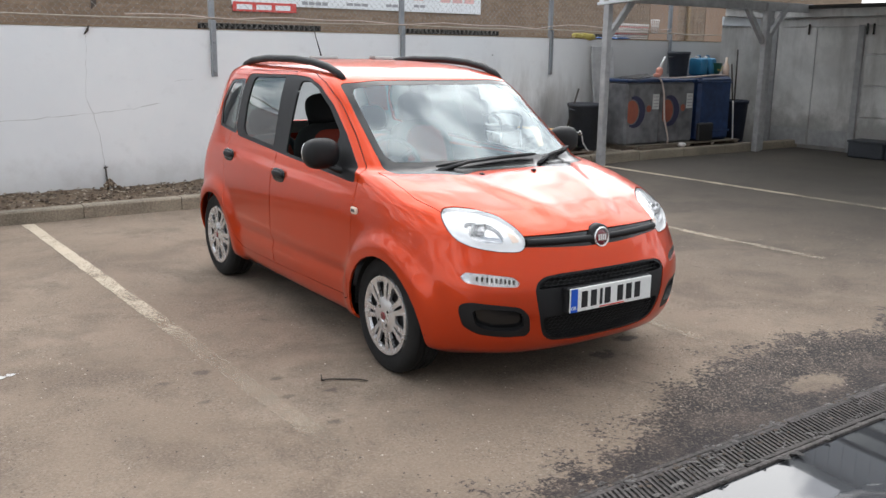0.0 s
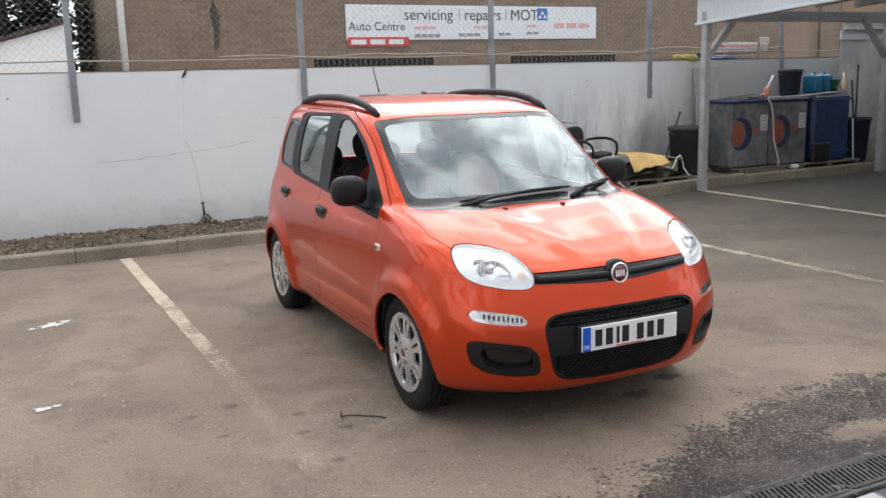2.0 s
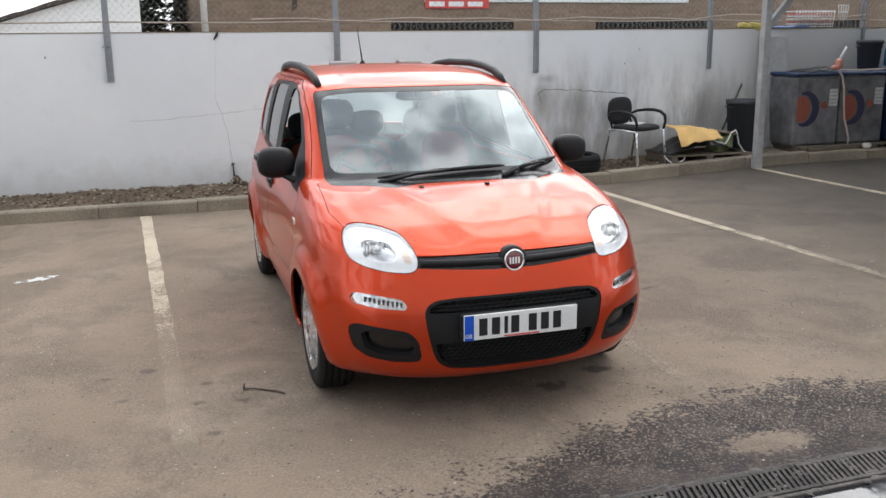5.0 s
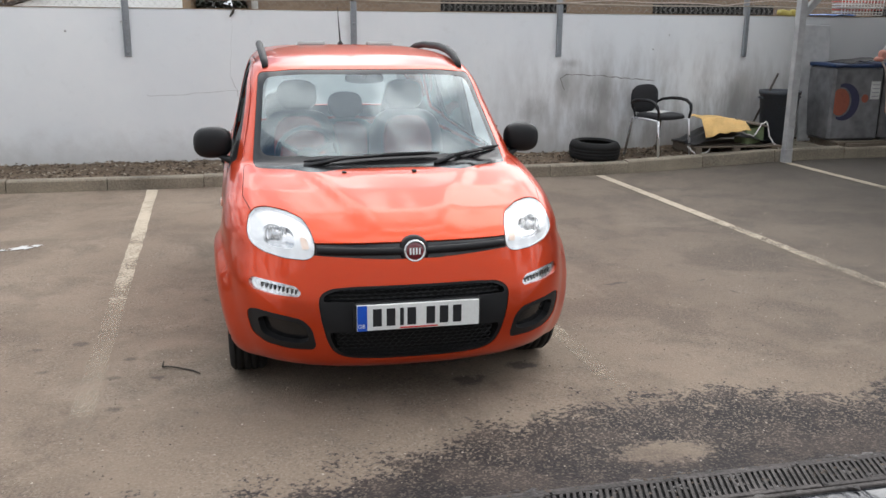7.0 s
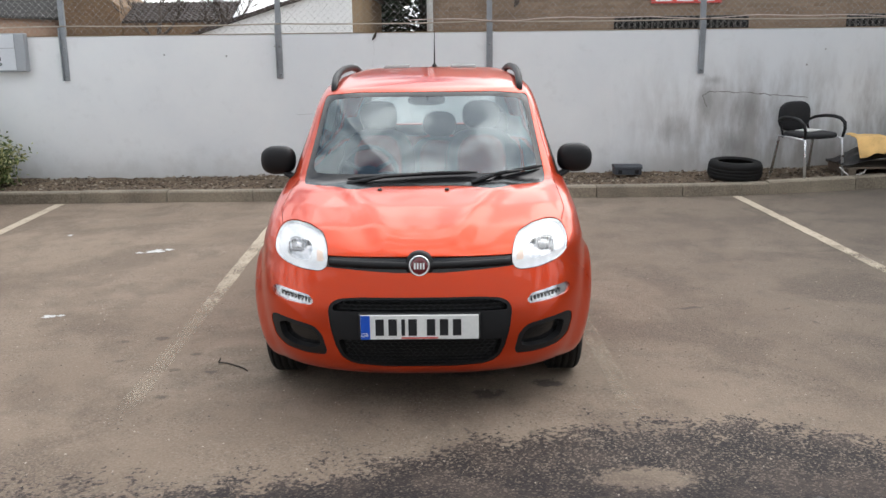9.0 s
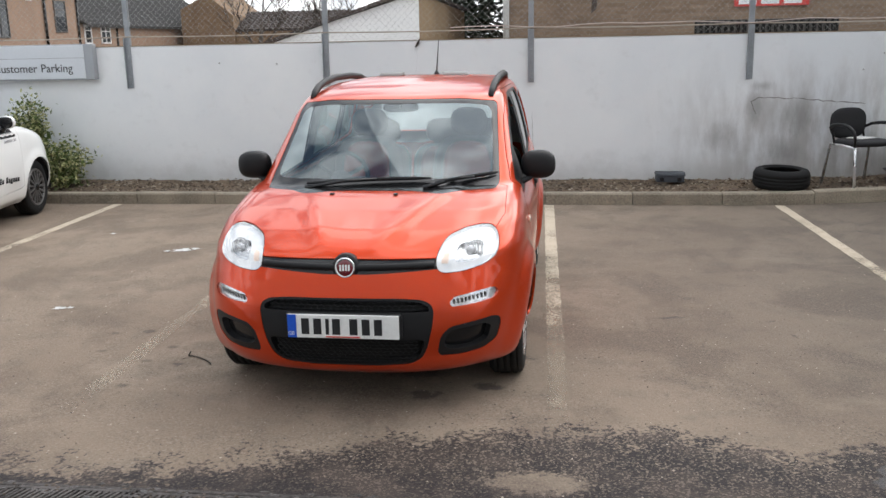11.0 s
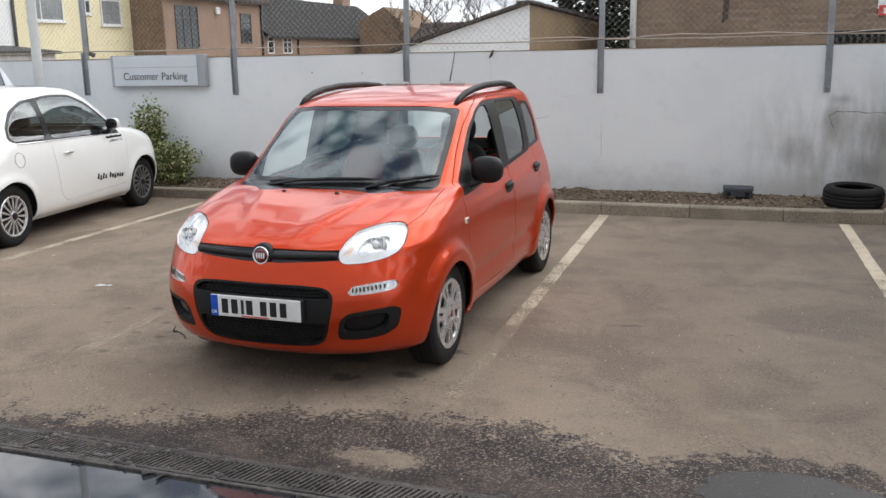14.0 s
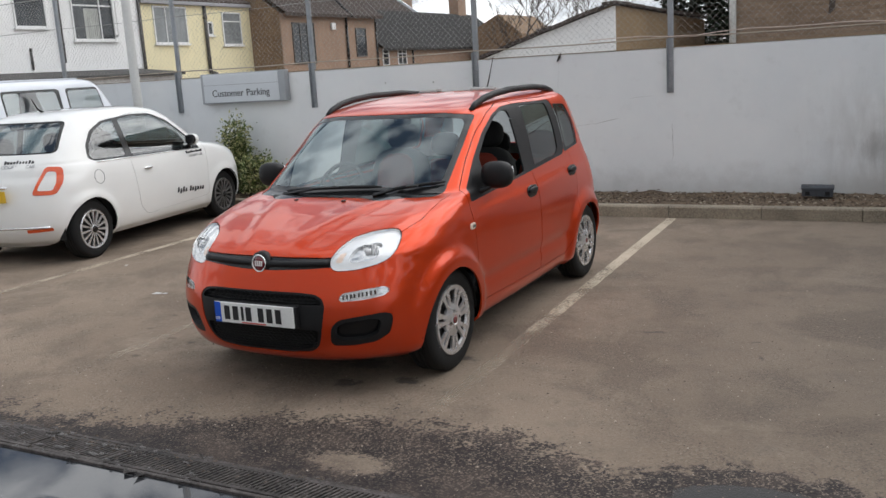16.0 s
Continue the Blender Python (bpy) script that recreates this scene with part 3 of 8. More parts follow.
def prism(bm, pts, lo, hi, axis="y", m=None):
    """A flat outline (two coordinates) given depth along an axis."""
    def at(p, d):
        return {"x": (d, p[0], p[1]), "y": (p[0], d, p[1]), "z": (p[0], p[1], d)}[axis]
    A = [bm.verts.new(at(p, lo)) for p in pts]
    B = [bm.verts.new(at(p, hi)) for p in pts]
    n = len(pts)
    fs = [bm.faces.new(A), bm.faces.new(B[::-1])]
    for i in range(n):
        fs.append(bm.faces.new((A[i], B[i], B[(i + 1) % n], A[(i + 1) % n])))
    bmesh.ops.recalc_face_normals(bm, faces=fs)
    if m is not None:
        for v in A + B:
            v.co = m @ v.co


def blob(bm, c, r, e=2.0, seg=20, rings=12, m=None):
    """A rounded box or egg: e 2 is an ellipsoid, more is squarer."""
    def pw(v):
        return math.copysign(abs(v) ** (2 / e), v)
    rows = []
    for i in range(rings + 1):
        t = -math.pi / 2 + math.pi * i / rings
        if i in (0, rings):
            rows.append([bm.verts.new((c[0], c[1], c[2] + r[2] * pw(math.sin(t))))])
            continue
        rows.append([bm.verts.new((c[0] + r[0] * pw(math.cos(t)) * pw(math.cos(2 * math.pi * k / seg)), c[1] + r[1] * pw(math.cos(t)) * pw(math.sin(2 * math.pi * k / seg)), c[2] + r[2] * pw(math.sin(t)))) for k in range(seg)])
    for i in range(rings):
        A, B = rows[i], rows[i + 1]
        for k in range(seg):
            q = (k + 1) % seg
            if len(A) == 1:
                bm.faces.new((A[0], B[q], B[k]))
            elif len(B) == 1:
                bm.faces.new((A[k], A[q], B[0]))
            else:
                bm.faces.new((A[k], A[q], B[q], B[k]))
    if m is not None:
        for row in rows:
            for v in row:
                v.co = m @ v.co


def words(text, size, material, parent, m, name="lettering", extrude=0.001):
    """Built-in lettering made into a mesh."""
    cu = bpy.data.curves.new(name, "FONT")
    cu.body, cu.size, cu.extrude, cu.align_x, cu.align_y = text, size, extrude, "LEFT", "BOTTOM_BASELINE"
    tmp = new(name, cu)
    dg = bpy.context.evaluated_depsgraph_get()
    me = bpy.data.meshes.new_from_object(tmp.evaluated_get(dg))
    bpy.data.objects.remove(tmp)
    me.materials.clear()
    me.materials.append(material)
    ob = new(name, me)
    ob.parent, ob.matrix_basis = parent, m
    return ob


# ---- the setting ----
WALL_Y, WALL_TOP, KERB_Y = 9.52, 1.735, 8.60


def gz(x):
    """The yard's height: level, rising a little into the covered bay."""
    t = max(0.0, min(1.0, (x - 5.5) / 3.5))
    return 0.11 * t * t * (3 - 2 * t)


def build_ground():
    xs = [-400, -120, -40, -15, -8] + [-6 + 0.5 * i for i in range(45)] + [20, 40, 120, 400]
    ys = [-400, -120, -40, -15, -6, -3, -1, 0, 1, 2, 3, 4, 5, 6, 7, 8, 8.7, 10, 15, 30, 60, 140, 500]
    verts = [(x, y, gz(x)) for y in ys for x in xs]
    n = len(xs)
    faces = [(j * n + i, j * n + i + 1, (j + 1) * n + i + 1, (j + 1) * n + i) for j in range(len(ys) - 1) for i in range(n - 1)]
    me = bpy.data.meshes.new("ground")
    me.from_pydata(verts, [], faces)
    for p in me.polygons:
        p.use_smooth = True
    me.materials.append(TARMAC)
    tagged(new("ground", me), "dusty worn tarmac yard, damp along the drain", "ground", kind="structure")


def build_lines():
    for x0, x1, y1 in ((-3.72, -3.62, 4.0), (-1.29, -1.16, 2.95), (1.175, 1.27, 2.95), (3.54, 3.655, 2.95), (5.885, 6.04, 4.0), (8.16, 8.22, 4.6)):
        bm = bmesh.new()
        n = 90
        row = []
        for i in range(n + 1):
            y = KERB_Y - 0.05 + (y1 - KERB_Y) * i / n
            x = x0 + (x1 - x0) * i / n
            row.append([bm.verts.new((x + s * (0.05 + 0.007 * noise.noise((x * 3, y * 6, s * 5)) + 0.004 * noise.noise((x, y * 31, s * 9))), y, gz(x) + 0.004)) for s in (-1, 1)])
        for a, b in zip(row, row[1:]):
            bm.faces.new((a[0], a[1], b[1], b[0]))
        bmesh.ops.recalc_face_normals(bm, faces=bm.faces)
        solo("bay_line", bm, ROAD_PAINT, "worn white painted parking bay line", "road marking", "bay lines", "structure")


def build_wall():
    bm = bmesh.new()
    box(bm, (-14, WALL_Y, -0.2), (11.75, WALL_Y + 0.22, WALL_TOP), bevel=0.012)
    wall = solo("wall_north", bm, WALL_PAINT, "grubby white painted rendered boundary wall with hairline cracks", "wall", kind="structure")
    bm = bmesh.new()
    box(bm, (-14, WALL_Y - 0.004, WALL_TOP + 0.0005), (11.7, WALL_Y + 0.215, WALL_TOP + 0.007), bevel=0.002)
    part("coping", bm, BROWN_RENDER, wall, "thin bare mortar coping")
    # hairline cracks
    rnd = random.Random(4)

    def crack(pts, w, material=None):
        bm = bmesh.new()
        path = []
        for (x0, z0), (x1, z1) in zip(pts, pts[1:]):
            m = max(2, int(math.hypot(x1 - x0, z1 - z0) / 0.05))
            for i in range(m):
                f = i / m
                path.append((x0 + (x1 - x0) * f + rnd.uniform(-0.008, 0.008), z0 + (z1 - z0) * f + rnd.uniform(-0.008, 0.008)))
        path.append(pts[-1])
        prev = None
        for i, (x, z) in enumerate(path):
            k = w * rnd.uniform(0.4, 1.3) * (0.35 if i in (0, len(path) - 1) else 1)
            a, b = path[max(0, i - 1)], path[min(len(path) - 1, i + 1)]
            d = Vector((b[0] - a[0], b[1] - a[1])).normalized()
            cur = [bm.verts.new((x - d.y * k, WALL_Y - 0.0015, z + d.x * k)), bm.verts.new((x + d.y * k, WALL_Y - 0.0015, z - d.x * k))]
            if prev:
                bm.faces.new((prev[0], prev[1], cur[1], cur[0]))
            prev = cur
        part("crack", bm, material or CRACK, wall, smooth=False)

    crack([(2.02, 1.70), (2.0, 1.35), (1.97, 1.05)], 0.0009)
    crack([(1.97, 1.05), (2.04, 0.89), (2.09, 0.62), (2.13, 0.15)], 0.0020)
    crack([(1.10, 0.84), (1.5, 0.85), (2.04, 0.89), (2.5, 0.93), (2.72, 0.98)], 0.0022)
    crack([(2.85, 1.2), (3.1, 1.22)], 0.0012)
    crack([(5.80, 0.86), (5.74, 1.0), (5.82, 1.045), (6.25, 1.025), (6.95, 0.96)], 0.0055, SCRATCH)
    crack([(3.33, 0.5), (3.33, 0.9)], 0.0025)
    # coping smear of cement and small plugs
    for x, z, r in ((-0.35, 1.52, 0.012), (0.35, 1.5, 0.012), (6.9, 1.33, 0.012), (0.9, 1.6, 0.01), (7.1, 1.5, 0.01)):
        bm = bmesh.new()
        lathe(bm, [(r, 0), (r * 0.7, 0.008)], 8, Matrix.Translation((x, WALL_Y, z)) @ pose(0, 0, 0, 90))
        part("wall_plug", bm, CRACK, wall)
    bm = bmesh.new()
    tube(bm, [(2.125, WALL_Y - 0.02, 0.12), (2.12, WALL_Y - 0.012, 0.30), (2.115, WALL_Y - 0.008, 0.36)], [0.012, 0.008, 0.004], 6)
    tube(bm, [(2.10, WALL_Y - 0.012, 0.335), (2.14, WALL_Y - 0.012, 0.345)], [0.010, 0.006], 6)
    part("root", bm, TWIG, wall)
    rnd = random.Random(12)
    bm = bmesh.new()
    for _ in range(70):
        a, q = rnd.uniform(0, 6.28), abs(rnd.gauss(0, 0.45))
        r = rnd.uniform(0.010, 0.026)
        c = (2.145 + 0.10 * q * math.cos(a), WALL_Y - 0.05 + 0.05 * q * math.sin(a), 0.13 + max(0.0, 0.085 * (1 - q)) * rnd.uniform(0.7, 1.0))
        bmesh.ops.create_icosphere(bm, subdivisions=1, radius=r, matrix=Matrix.Translation(c) @ pose(0, 0, 0, rnd.uniform(0, 90), rnd.uniform(0, 90), 0) @ Matrix.Diagonal((1, rnd.uniform(0.6, 1), rnd.uniform(0.5, 0.9), 1)))
    part("crumbled_heap", bm, LITTER_MIX, wall, "heap of crumbled render and soil", smooth=False)
    bm = bmesh.new()
    tube(bm, [(2.0, WALL_Y - 0.012, 1.66), (2.03, WALL_Y - 0.02, 1.70), (2.05, WALL_Y - 0.012, 1.75)], [0.006, 0.016, 0.005], 6)
    part("stub", bm, TWIG, wall)


SCRATCH = mat("dark_scrape", (0.22, 0.21, 0.20), 0.9, 0, 0.4, 6, 60, 0.0)
CRACK = mat("crack_shadow", (0.42, 0.42, 0.415), 0.9, 0, 0.4, 6, 60, 0.0)


def build_kerb():
    kerb = thing("kerb", "weathered concrete kerb stones edging the planting bed", "kerb", kind="structure")
    L = 0.915
    bm = bmesh.new()
    prism(bm, [(0, -0.12), (0, 0.105), (0.012, 0.12), (0.125, 0.12), (0.125, -0.12)], 0.004, L - 0.004, "x")
    me = mesh_of(bm, "kerb_stone", KERB, False)
    rnd = random.Random(2)
    for i in range(23):
        x = -8.4 + L * i
        ob = new("kerb_stone", me)
        ob.parent = kerb
        ob.matrix_basis = pose(x, KERB_Y + rnd.uniform(-0.006, 0.006), gz(x + 0.45) + rnd.uniform(-0.004, 0.004), 0, math.degrees(math.atan2(gz(x) - gz(x + L), L)), rnd.uniform(-0.3, 0.3))


def build_bed():
    nx, ny = 300, 12
    x0, x1, y0, y1 = -13.0, 11.7, KERB_Y + 0.12, WALL_Y
    verts, faces = [], []
    for j in range(ny + 1):
        for i in range(nx + 1):
            x, y = x0 + (x1 - x0) * i / nx, y0 + (y1 - y0) * j / ny
            z = gz(x) + 0.085 + 0.045 * (j / ny) + 0.03 * noise.noise((x * 2.1, y * 2.1, 0)) + 0.022 * noise.noise((x * 9, y * 9, 3))
            verts.append((x, y, z))
    for j in range(ny):
        for i in range(nx):
            a = j * (nx + 1) + i
            faces.append((a, a + 1, a + nx + 2, a + nx + 1))
    me = bpy.data.meshes.new("planting_bed")
    me.from_pydata(verts, [], faces)
    me.materials.append(SOIL)
    for p in me.polygons:
        p.use_smooth = True
    tagged(new("planting_bed", me), "strip of dry stony soil below the wall", "soil", kind="structure")
    # leaf litter and stones lying on it
    rnd = random.Random(7)
    verts, faces = [], []
    for _ in range(8000):
        x, y = rnd.uniform(-4, 11), rnd.uniform(y0 + 0.02, y1 - 0.02)
        z = gz(x) + 0.09 + 0.045 * ((y - y0) / (y1 - y0)) + 0.03 * noise.noise((x * 2.1, y * 2.1, 0)) + 0.022 * noise.noise((x * 9, y * 9, 3)) + 0.006
        r, a = rnd.uniform(0.006, 0.024), rnd.uniform(0, 6.28)
        b = len(verts)
        tilt = rnd.uniform(-0.5, 0.5)
        for k in range(4):
            q = a + k * 1.57
            verts.append((x + r * math.cos(q), y + r * 0.6 * math.sin(q), z + r * tilt * math.cos(q - a)))
        verts.append((x, y, z + r * rnd.uniform(0.2, 0.8)))
        faces += [(b, b + 1, b + 4), (b + 1, b + 2, b + 4), (b + 2, b + 3, b + 4), (b + 3, b, b + 4)]
    me = bpy.data.meshes.new("leaf_litter")
    me.from_pydata(verts, [], faces)
    me.materials.append(LITTER_MIX)
    tagged(new("leaf_litter", me), "dead leaves and pale stones scattered over the soil", "litter", kind="stuff")


def build_drain():
    drain = thing("drain_channel", "long cast iron drainage channel grating set in tarmac", "drain", kind="structure")
    y0, y1, L = 2.0, 2.2, 0.5
    # flat near-black sheet just under the bars paints the channel's shaded depth
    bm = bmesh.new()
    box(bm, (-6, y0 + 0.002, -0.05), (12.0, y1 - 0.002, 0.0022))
    part("channel_shade", bm, PIT_SHADE, drain, smooth=False)
    for ya in (y0 - 0.012, y1 - 0.01):
        bm = bmesh.new()
        box(bm, (-6, ya, -0.05), (12.0, ya + 0.022, 0.012), bevel=0.003)
        part("edge_rail", bm, CAST_IRON, drain)
    bm = bmesh.new()
    z = 0.013
    box(bm, (0.004, y0 + 0.012, 0.003), (L - 0.004, y0 + 0.034, z), bevel=0.002)
    box(bm, (0.004, y1 - 0.034, 0.003), (L - 0.004, y1 - 0.012, z), bevel=0.002)
    for i in range(20):
        m = Matrix.Translation((0.0125 + 0.025 * i, (y0 + y1) / 2, 0)) @ pose(0, 0, 0, 0, 0, -18)
        box(bm, (-0.0062, -0.070, 0.003), (0.0062, 0.070, z - 0.001), m)
    box(bm, (0.22, y0 + 0.034, 0.003), (0.28, y0 + 0.05, z), bevel=0.002)
    for x, y in ((0.017, y0 + 0.024), (L - 0.017, y1 - 0.024)):
        lathe(bm, [(0.011, z), (0.008, z + 0.003)], 8, Matrix.Translation((x, y, 0)))
    me = mesh_of(bm, "grating", CAST_IRON, False)
    rnd = random.Random(3)
    for i in range(30):
        ob = new("grating", me)
        ob.parent = drain
        ob.matrix_basis = pose(-4 + L * i, 0, rnd.uniform(-0.0006, 0.0006), rnd.uniform(-0.1, 0.1), 0, 0)

    # silt and leaf crumbs caught in the bars
    verts, faces = [], []
    for _ in range(900):
        x, y = rnd.uniform(-3, 9), rnd.triangular(y0 - 0.02, y1 + 0.03, y1)
        r = rnd.uniform(0.004, 0.015)
        b = len(verts)
        for k in range(6):
            a, q = 1.047 * k, r * rnd.uniform(0.5, 1.2)
            verts.append((x + q * math.cos(a), y + q * 0.7 * math.sin(a), 0.0125))
        verts.append((x, y, 0.013 + r * rnd.uniform(0.2, 0.5)))
        faces += [(b + k, b + (k + 1) % 6, b + 6) for k in range(6)]
    me = bpy.data.meshes.new("silt")
    me.from_pydata(verts, [], faces)
    me.materials.append(SILT)
    ob = new("silt", me)
    ob.parent, ob["kind"] = drain, "stuff"
    # smears of mud bridging the bars
    verts, faces = [], []
    for _ in range(620):
        x, y = rnd.uniform(-3, 8), rnd.choice((y0 + 0.03, y1 - 0.03)) + rnd.gauss(0, 0.04)
        r, b, turn = rnd.uniform(0.008, 0.024), len(verts), rnd.uniform(-0.5, 0.3)
        for k in range(10):
            a, q = 0.628 * k, r * rnd.uniform(0.35, 1.25)
            u, v = 1.5 * q * math.cos(a), 0.6 * q * math.sin(a)
            verts.append((x + u * math.cos(turn) - v * math.sin(turn), min(max(y + u * math.sin(turn) + v * math.cos(turn), y0 - 0.01), y1 + 0.02), 0.0118))
        verts.append((x, y, 0.0128 + rnd.uniform(0.0005, 0.003)))
        faces += [(b + k, b + (k + 1) % 10, b + 10) for k in range(10)]
    me = bpy.data.meshes.new("mud")
    me.from_pydata(verts, [], faces)
    me.materials.append(MUD)
    ob = new("mud", me)
    ob.parent, ob["kind"] = drain, "stuff"


MUD = mat("wet_grey_mud", (0.052, 0.046, 0.042), 0.38, 0, 0.5, 18, 120, 0.3)
SILT = mat("dark_silt", (0.085, 0.066, 0.052), 0.9, 0, 0.6, 14, 90, 0.3)
POSTS = [-8.63, -6.25, -3.855, -1.468, 0.949, 3.315, 5.704, 8.104, 10.5]


def build_fence():
    fence = thing("chain_link_fence", "galvanised steel posts carrying chain-link mesh above the wall", "fence", kind="structure")
    top = 3.15
    for x in POSTS:
        bm = bmesh.new()
        box(bm, (x - 0.034, WALL_Y - 0.016, 1.245), (x + 0.034, WALL_Y - 0.001, 1.83), bevel=0.003)
        box(bm, (x - 0.034, WALL_Y - 0.05, 1.245), (x - 0.024, WALL_Y - 0.014, 1.83), bevel=0.002)
        part("post_strap", bm, STEEL, fence)
        bm = bmesh.new()
        box(bm, (x - 0.03, WALL_Y + 0.0, 1.737), (x + 0.03, WALL_Y + 0.045, top), bevel=0.004)
        part("fence_post", bm, STEEL, fence)
        for z in (1.29, 1.6):
            bm = bmesh.new()
            lathe(bm, [(0.014, 0), (0.011, 0.012), (0.004, 0.014)], 6, Matrix.Translation((x + 0.004, WALL_Y - 0.016, z)) @ pose(0, 0, 0, 90))
            part("bolt", bm, STEEL, fence)
    # the lower rail sags a little between posts
    for a, b in zip(POSTS, POSTS[1:] + [11.7]):
        for z, r in ((1.845, 0.0085), (2.62, 0.0035), (3.1, 0.006)):
            bm = bmesh.new()
            tube(bm, [(a + (b - a) * i / 8, WALL_Y - 0.012 + 0.004 * math.sin(i), z - 0.012 * math.sin(math.pi * i / 8)) for i in range(9)], r, 6)
            part("fence_rail", bm, WIRE if r < 0.008 else RAIL, fence)
    # woven diamonds, one joined sheet of zigzag wires
    pitch, r = 0.074, 0.0017
    verts, faces = [], []
    x_lo, x_hi, z_lo = -9.5, 11.7, 1.75
    rows = int((top - z_lo) / (pitch / 2))
    for c in range(0, int((x_hi - x_lo) / (pitch / 2)), 2):
        xc = x_lo + c * pitch / 2
        b = len(verts)
        for k in range(rows + 1):
            x, y, z = xc + (pitch / 2) * (0.5 if k % 2 else -0.5), WALL_Y + 0.02 + 0.003 * (k % 2), z_lo + k * pitch / 2
            for q in range(3):
                verts.append((x + r * math.cos(q * 2.094), y + r * math.sin(q * 2.094), z))
        for k in range(rows):
            for q in range(3):
                faces.append((b + 3 * k + q, b + 3 * k + (q + 1) % 3, b + 3 * k + 3 + (q + 1) % 3, b + 3 * k + 3 + q))
    me = bpy.data.meshes.new("wire_mesh")
    me.from_pydata(verts, [], faces)
    me.materials.append(WIRE)
    for s in (0, 1):
        ob = new("wire_mesh", me)
        ob.parent = fence
        ob["kind"] = "stuff"
        ob.matrix_basis = Matrix.Identity(4) if s == 0 else Matrix.Translation((2 * x_lo + pitch / 2 + 21.09, 0, 0)) @ Matrix.Diagonal((-1, 1, 1, 1))


RAIL = mat("rusty_pale_rail", (0.42, 0.37, 0.31), 0.7, 0.2, 0.25, 8, 60, 0.1)


def build_canopy():
    """The covered bay on the east side, and the low building behind it."""
    canopy = thing("covered_bay", "grey painted timber canopy with white clad gable", "canopy", kind="structure")

    def beam(name, a, b, w, h, material=GREY_TIMBER):
        a, b = Vector(a), Vector(b)
        d = b - a
        m = Matrix.Translation((a + b) / 2) @ d.to_track_quat("X", "Z").to_matrix().to_4x4()
        bm = bmesh.new()
        box(bm, (-d.length / 2, -w / 2, -h / 2), (d.length / 2, w / 2, h / 2), m, 0.006)
        return part(name, bm, material, canopy)

    for x, y in ((8.17, 8.53), (11.45, 8.53), (8.17, 3.2), (11.45, 3.2)):
        beam("post", (x, y, gz(x)), (x, y, 2.3), 0.09, 0.088)
        beam("post_shoe", (x, y, gz(x)), (x, y, gz(x) + 0.16), 0.098, 0.096)
    beam("second_post", (11.66, 8.62, gz(12)), (11.66, 8.62, 2.3), 0.08, 0.08)
    beam("header_beam", (8.18, 8.56, 2.25), (12.6, 8.56, 2.25), 0.07, 0.13)
    beam("header_beam", (8.18, 3.2, 2.6), (12.6, 3.2, 2.6), 0.07, 0.13)
    beam("wall_plate", (8.205, 8.6, 2.2), (8.205, 3.1, 2.53), 0.08, 0.1)
    for x, s in ((8.17, 1), (11.45, -1), (11.45, 1)):
        beam("brace", (x + 0.02 * s, 8.55, 1.72), (x + 0.50 * s, 8.55, 2.26), 0.07, 0.075)
    # gable cladding along the west side: boards set edge to edge
    bm = bmesh.new()
    for i in range(38):
        y1 = 8.66 - 0.15 * i
        zb = 2.155 + 0.06 * (8.62 - y1)
        box(bm, (8.13, y1 - 0.148, zb), (8.155, y1, 2.45 + 0.09 * (8.62 - y1)), bevel=0.003)
    part("gable_cladding", bm, CLADDING, canopy, "white ribbed cladding")
    beam("bottom_trim", (8.125, 8.68, 2.155), (8.125, 3.0, 2.495), 0.03, 0.035, CLADDING)
    # unseen roof, added translucent; its tint sets how much light enters the bay
    bm = bmesh.new()
    prism(bm, [(8.72, 2.50), (2.9, 2.95), (2.9, 2.99), (8.72, 2.54)], 8.02, 12.7, "x")
    part("roof_sheet", bm, ROOF_SHEET, canopy, "unseen roof sheet, made translucent to light the bay")
    for i in range(6):
        x = 8.6 + 0.75 * i
        beam("rafter", (x, 8.6, 2.42), (x, 3.0, 2.87), 0.05, 0.1)
    # low building
    shed = thing("low_building", "low grey rendered outbuilding with double doors", "outbuilding", kind="structure")
    bm = bmesh.new()
    prism(bm, [(11.5, 9.36), (12.62, 9.36), (12.62, 9.2), (12.62, 2.0), (16.5, 2.0), (16.5, 12.0)], -0.1, 2.12, "z")
    part("wall", bm, GREY_RENDER, shed, smooth=False)
    bm = bmesh.new()
    prism(bm, [(11.38, 9.22), (12.45, 9.22), (12.45, 1.8), (16.7, 1.8), (16.7, 12.1)], 2.245, 2.30, "z")
    part("roof", bm, ROOF_DARK, shed, "dark felt roof edge", smooth=False)
    bm = bmesh.new()
    prism(bm, [(11.42, 9.26), (12.49, 9.26), (12.49, 1.85), (16.6, 1.85), (16.6, 12.05)], 2.124, 2.243, "z")
    part("fascia", bm, GREY_DOOR, shed, "pale grey fascia board", smooth=False)
    bm = bmesh.new()
    box(bm, (11.47, 9.325, 1.98), (12.4, 9.352, 2.11), bevel=0.004)
    part("white_board", bm, CLADDING, shed, "white fascia board")
    bm = bmesh.new()
    box(bm, (12.58, 2.2, 1.98), (12.612, 9.2, 2.10), bevel=0.004)
    part("lintel_band", bm, GREY_DOOR, shed)
    for i, (ya, yb) in enumerate(((9.10, 8.42), (8.41, 7.74))):
        bm = bmesh.new()
        box(bm, (12.575, yb, 0.16), (12.605, ya, 1.97), bevel=0.004)
        door = part("door", bm, GREY_DOOR, shed, "plain grey painted door leaf")
        bm = bmesh.new()
        box(bm, (12.566, yb + 0.02, 0.17), (12.574, ya - 0.02, 0.42), bevel=0.002)
        part("kick_plate", bm, GREY_TIMBER, door)
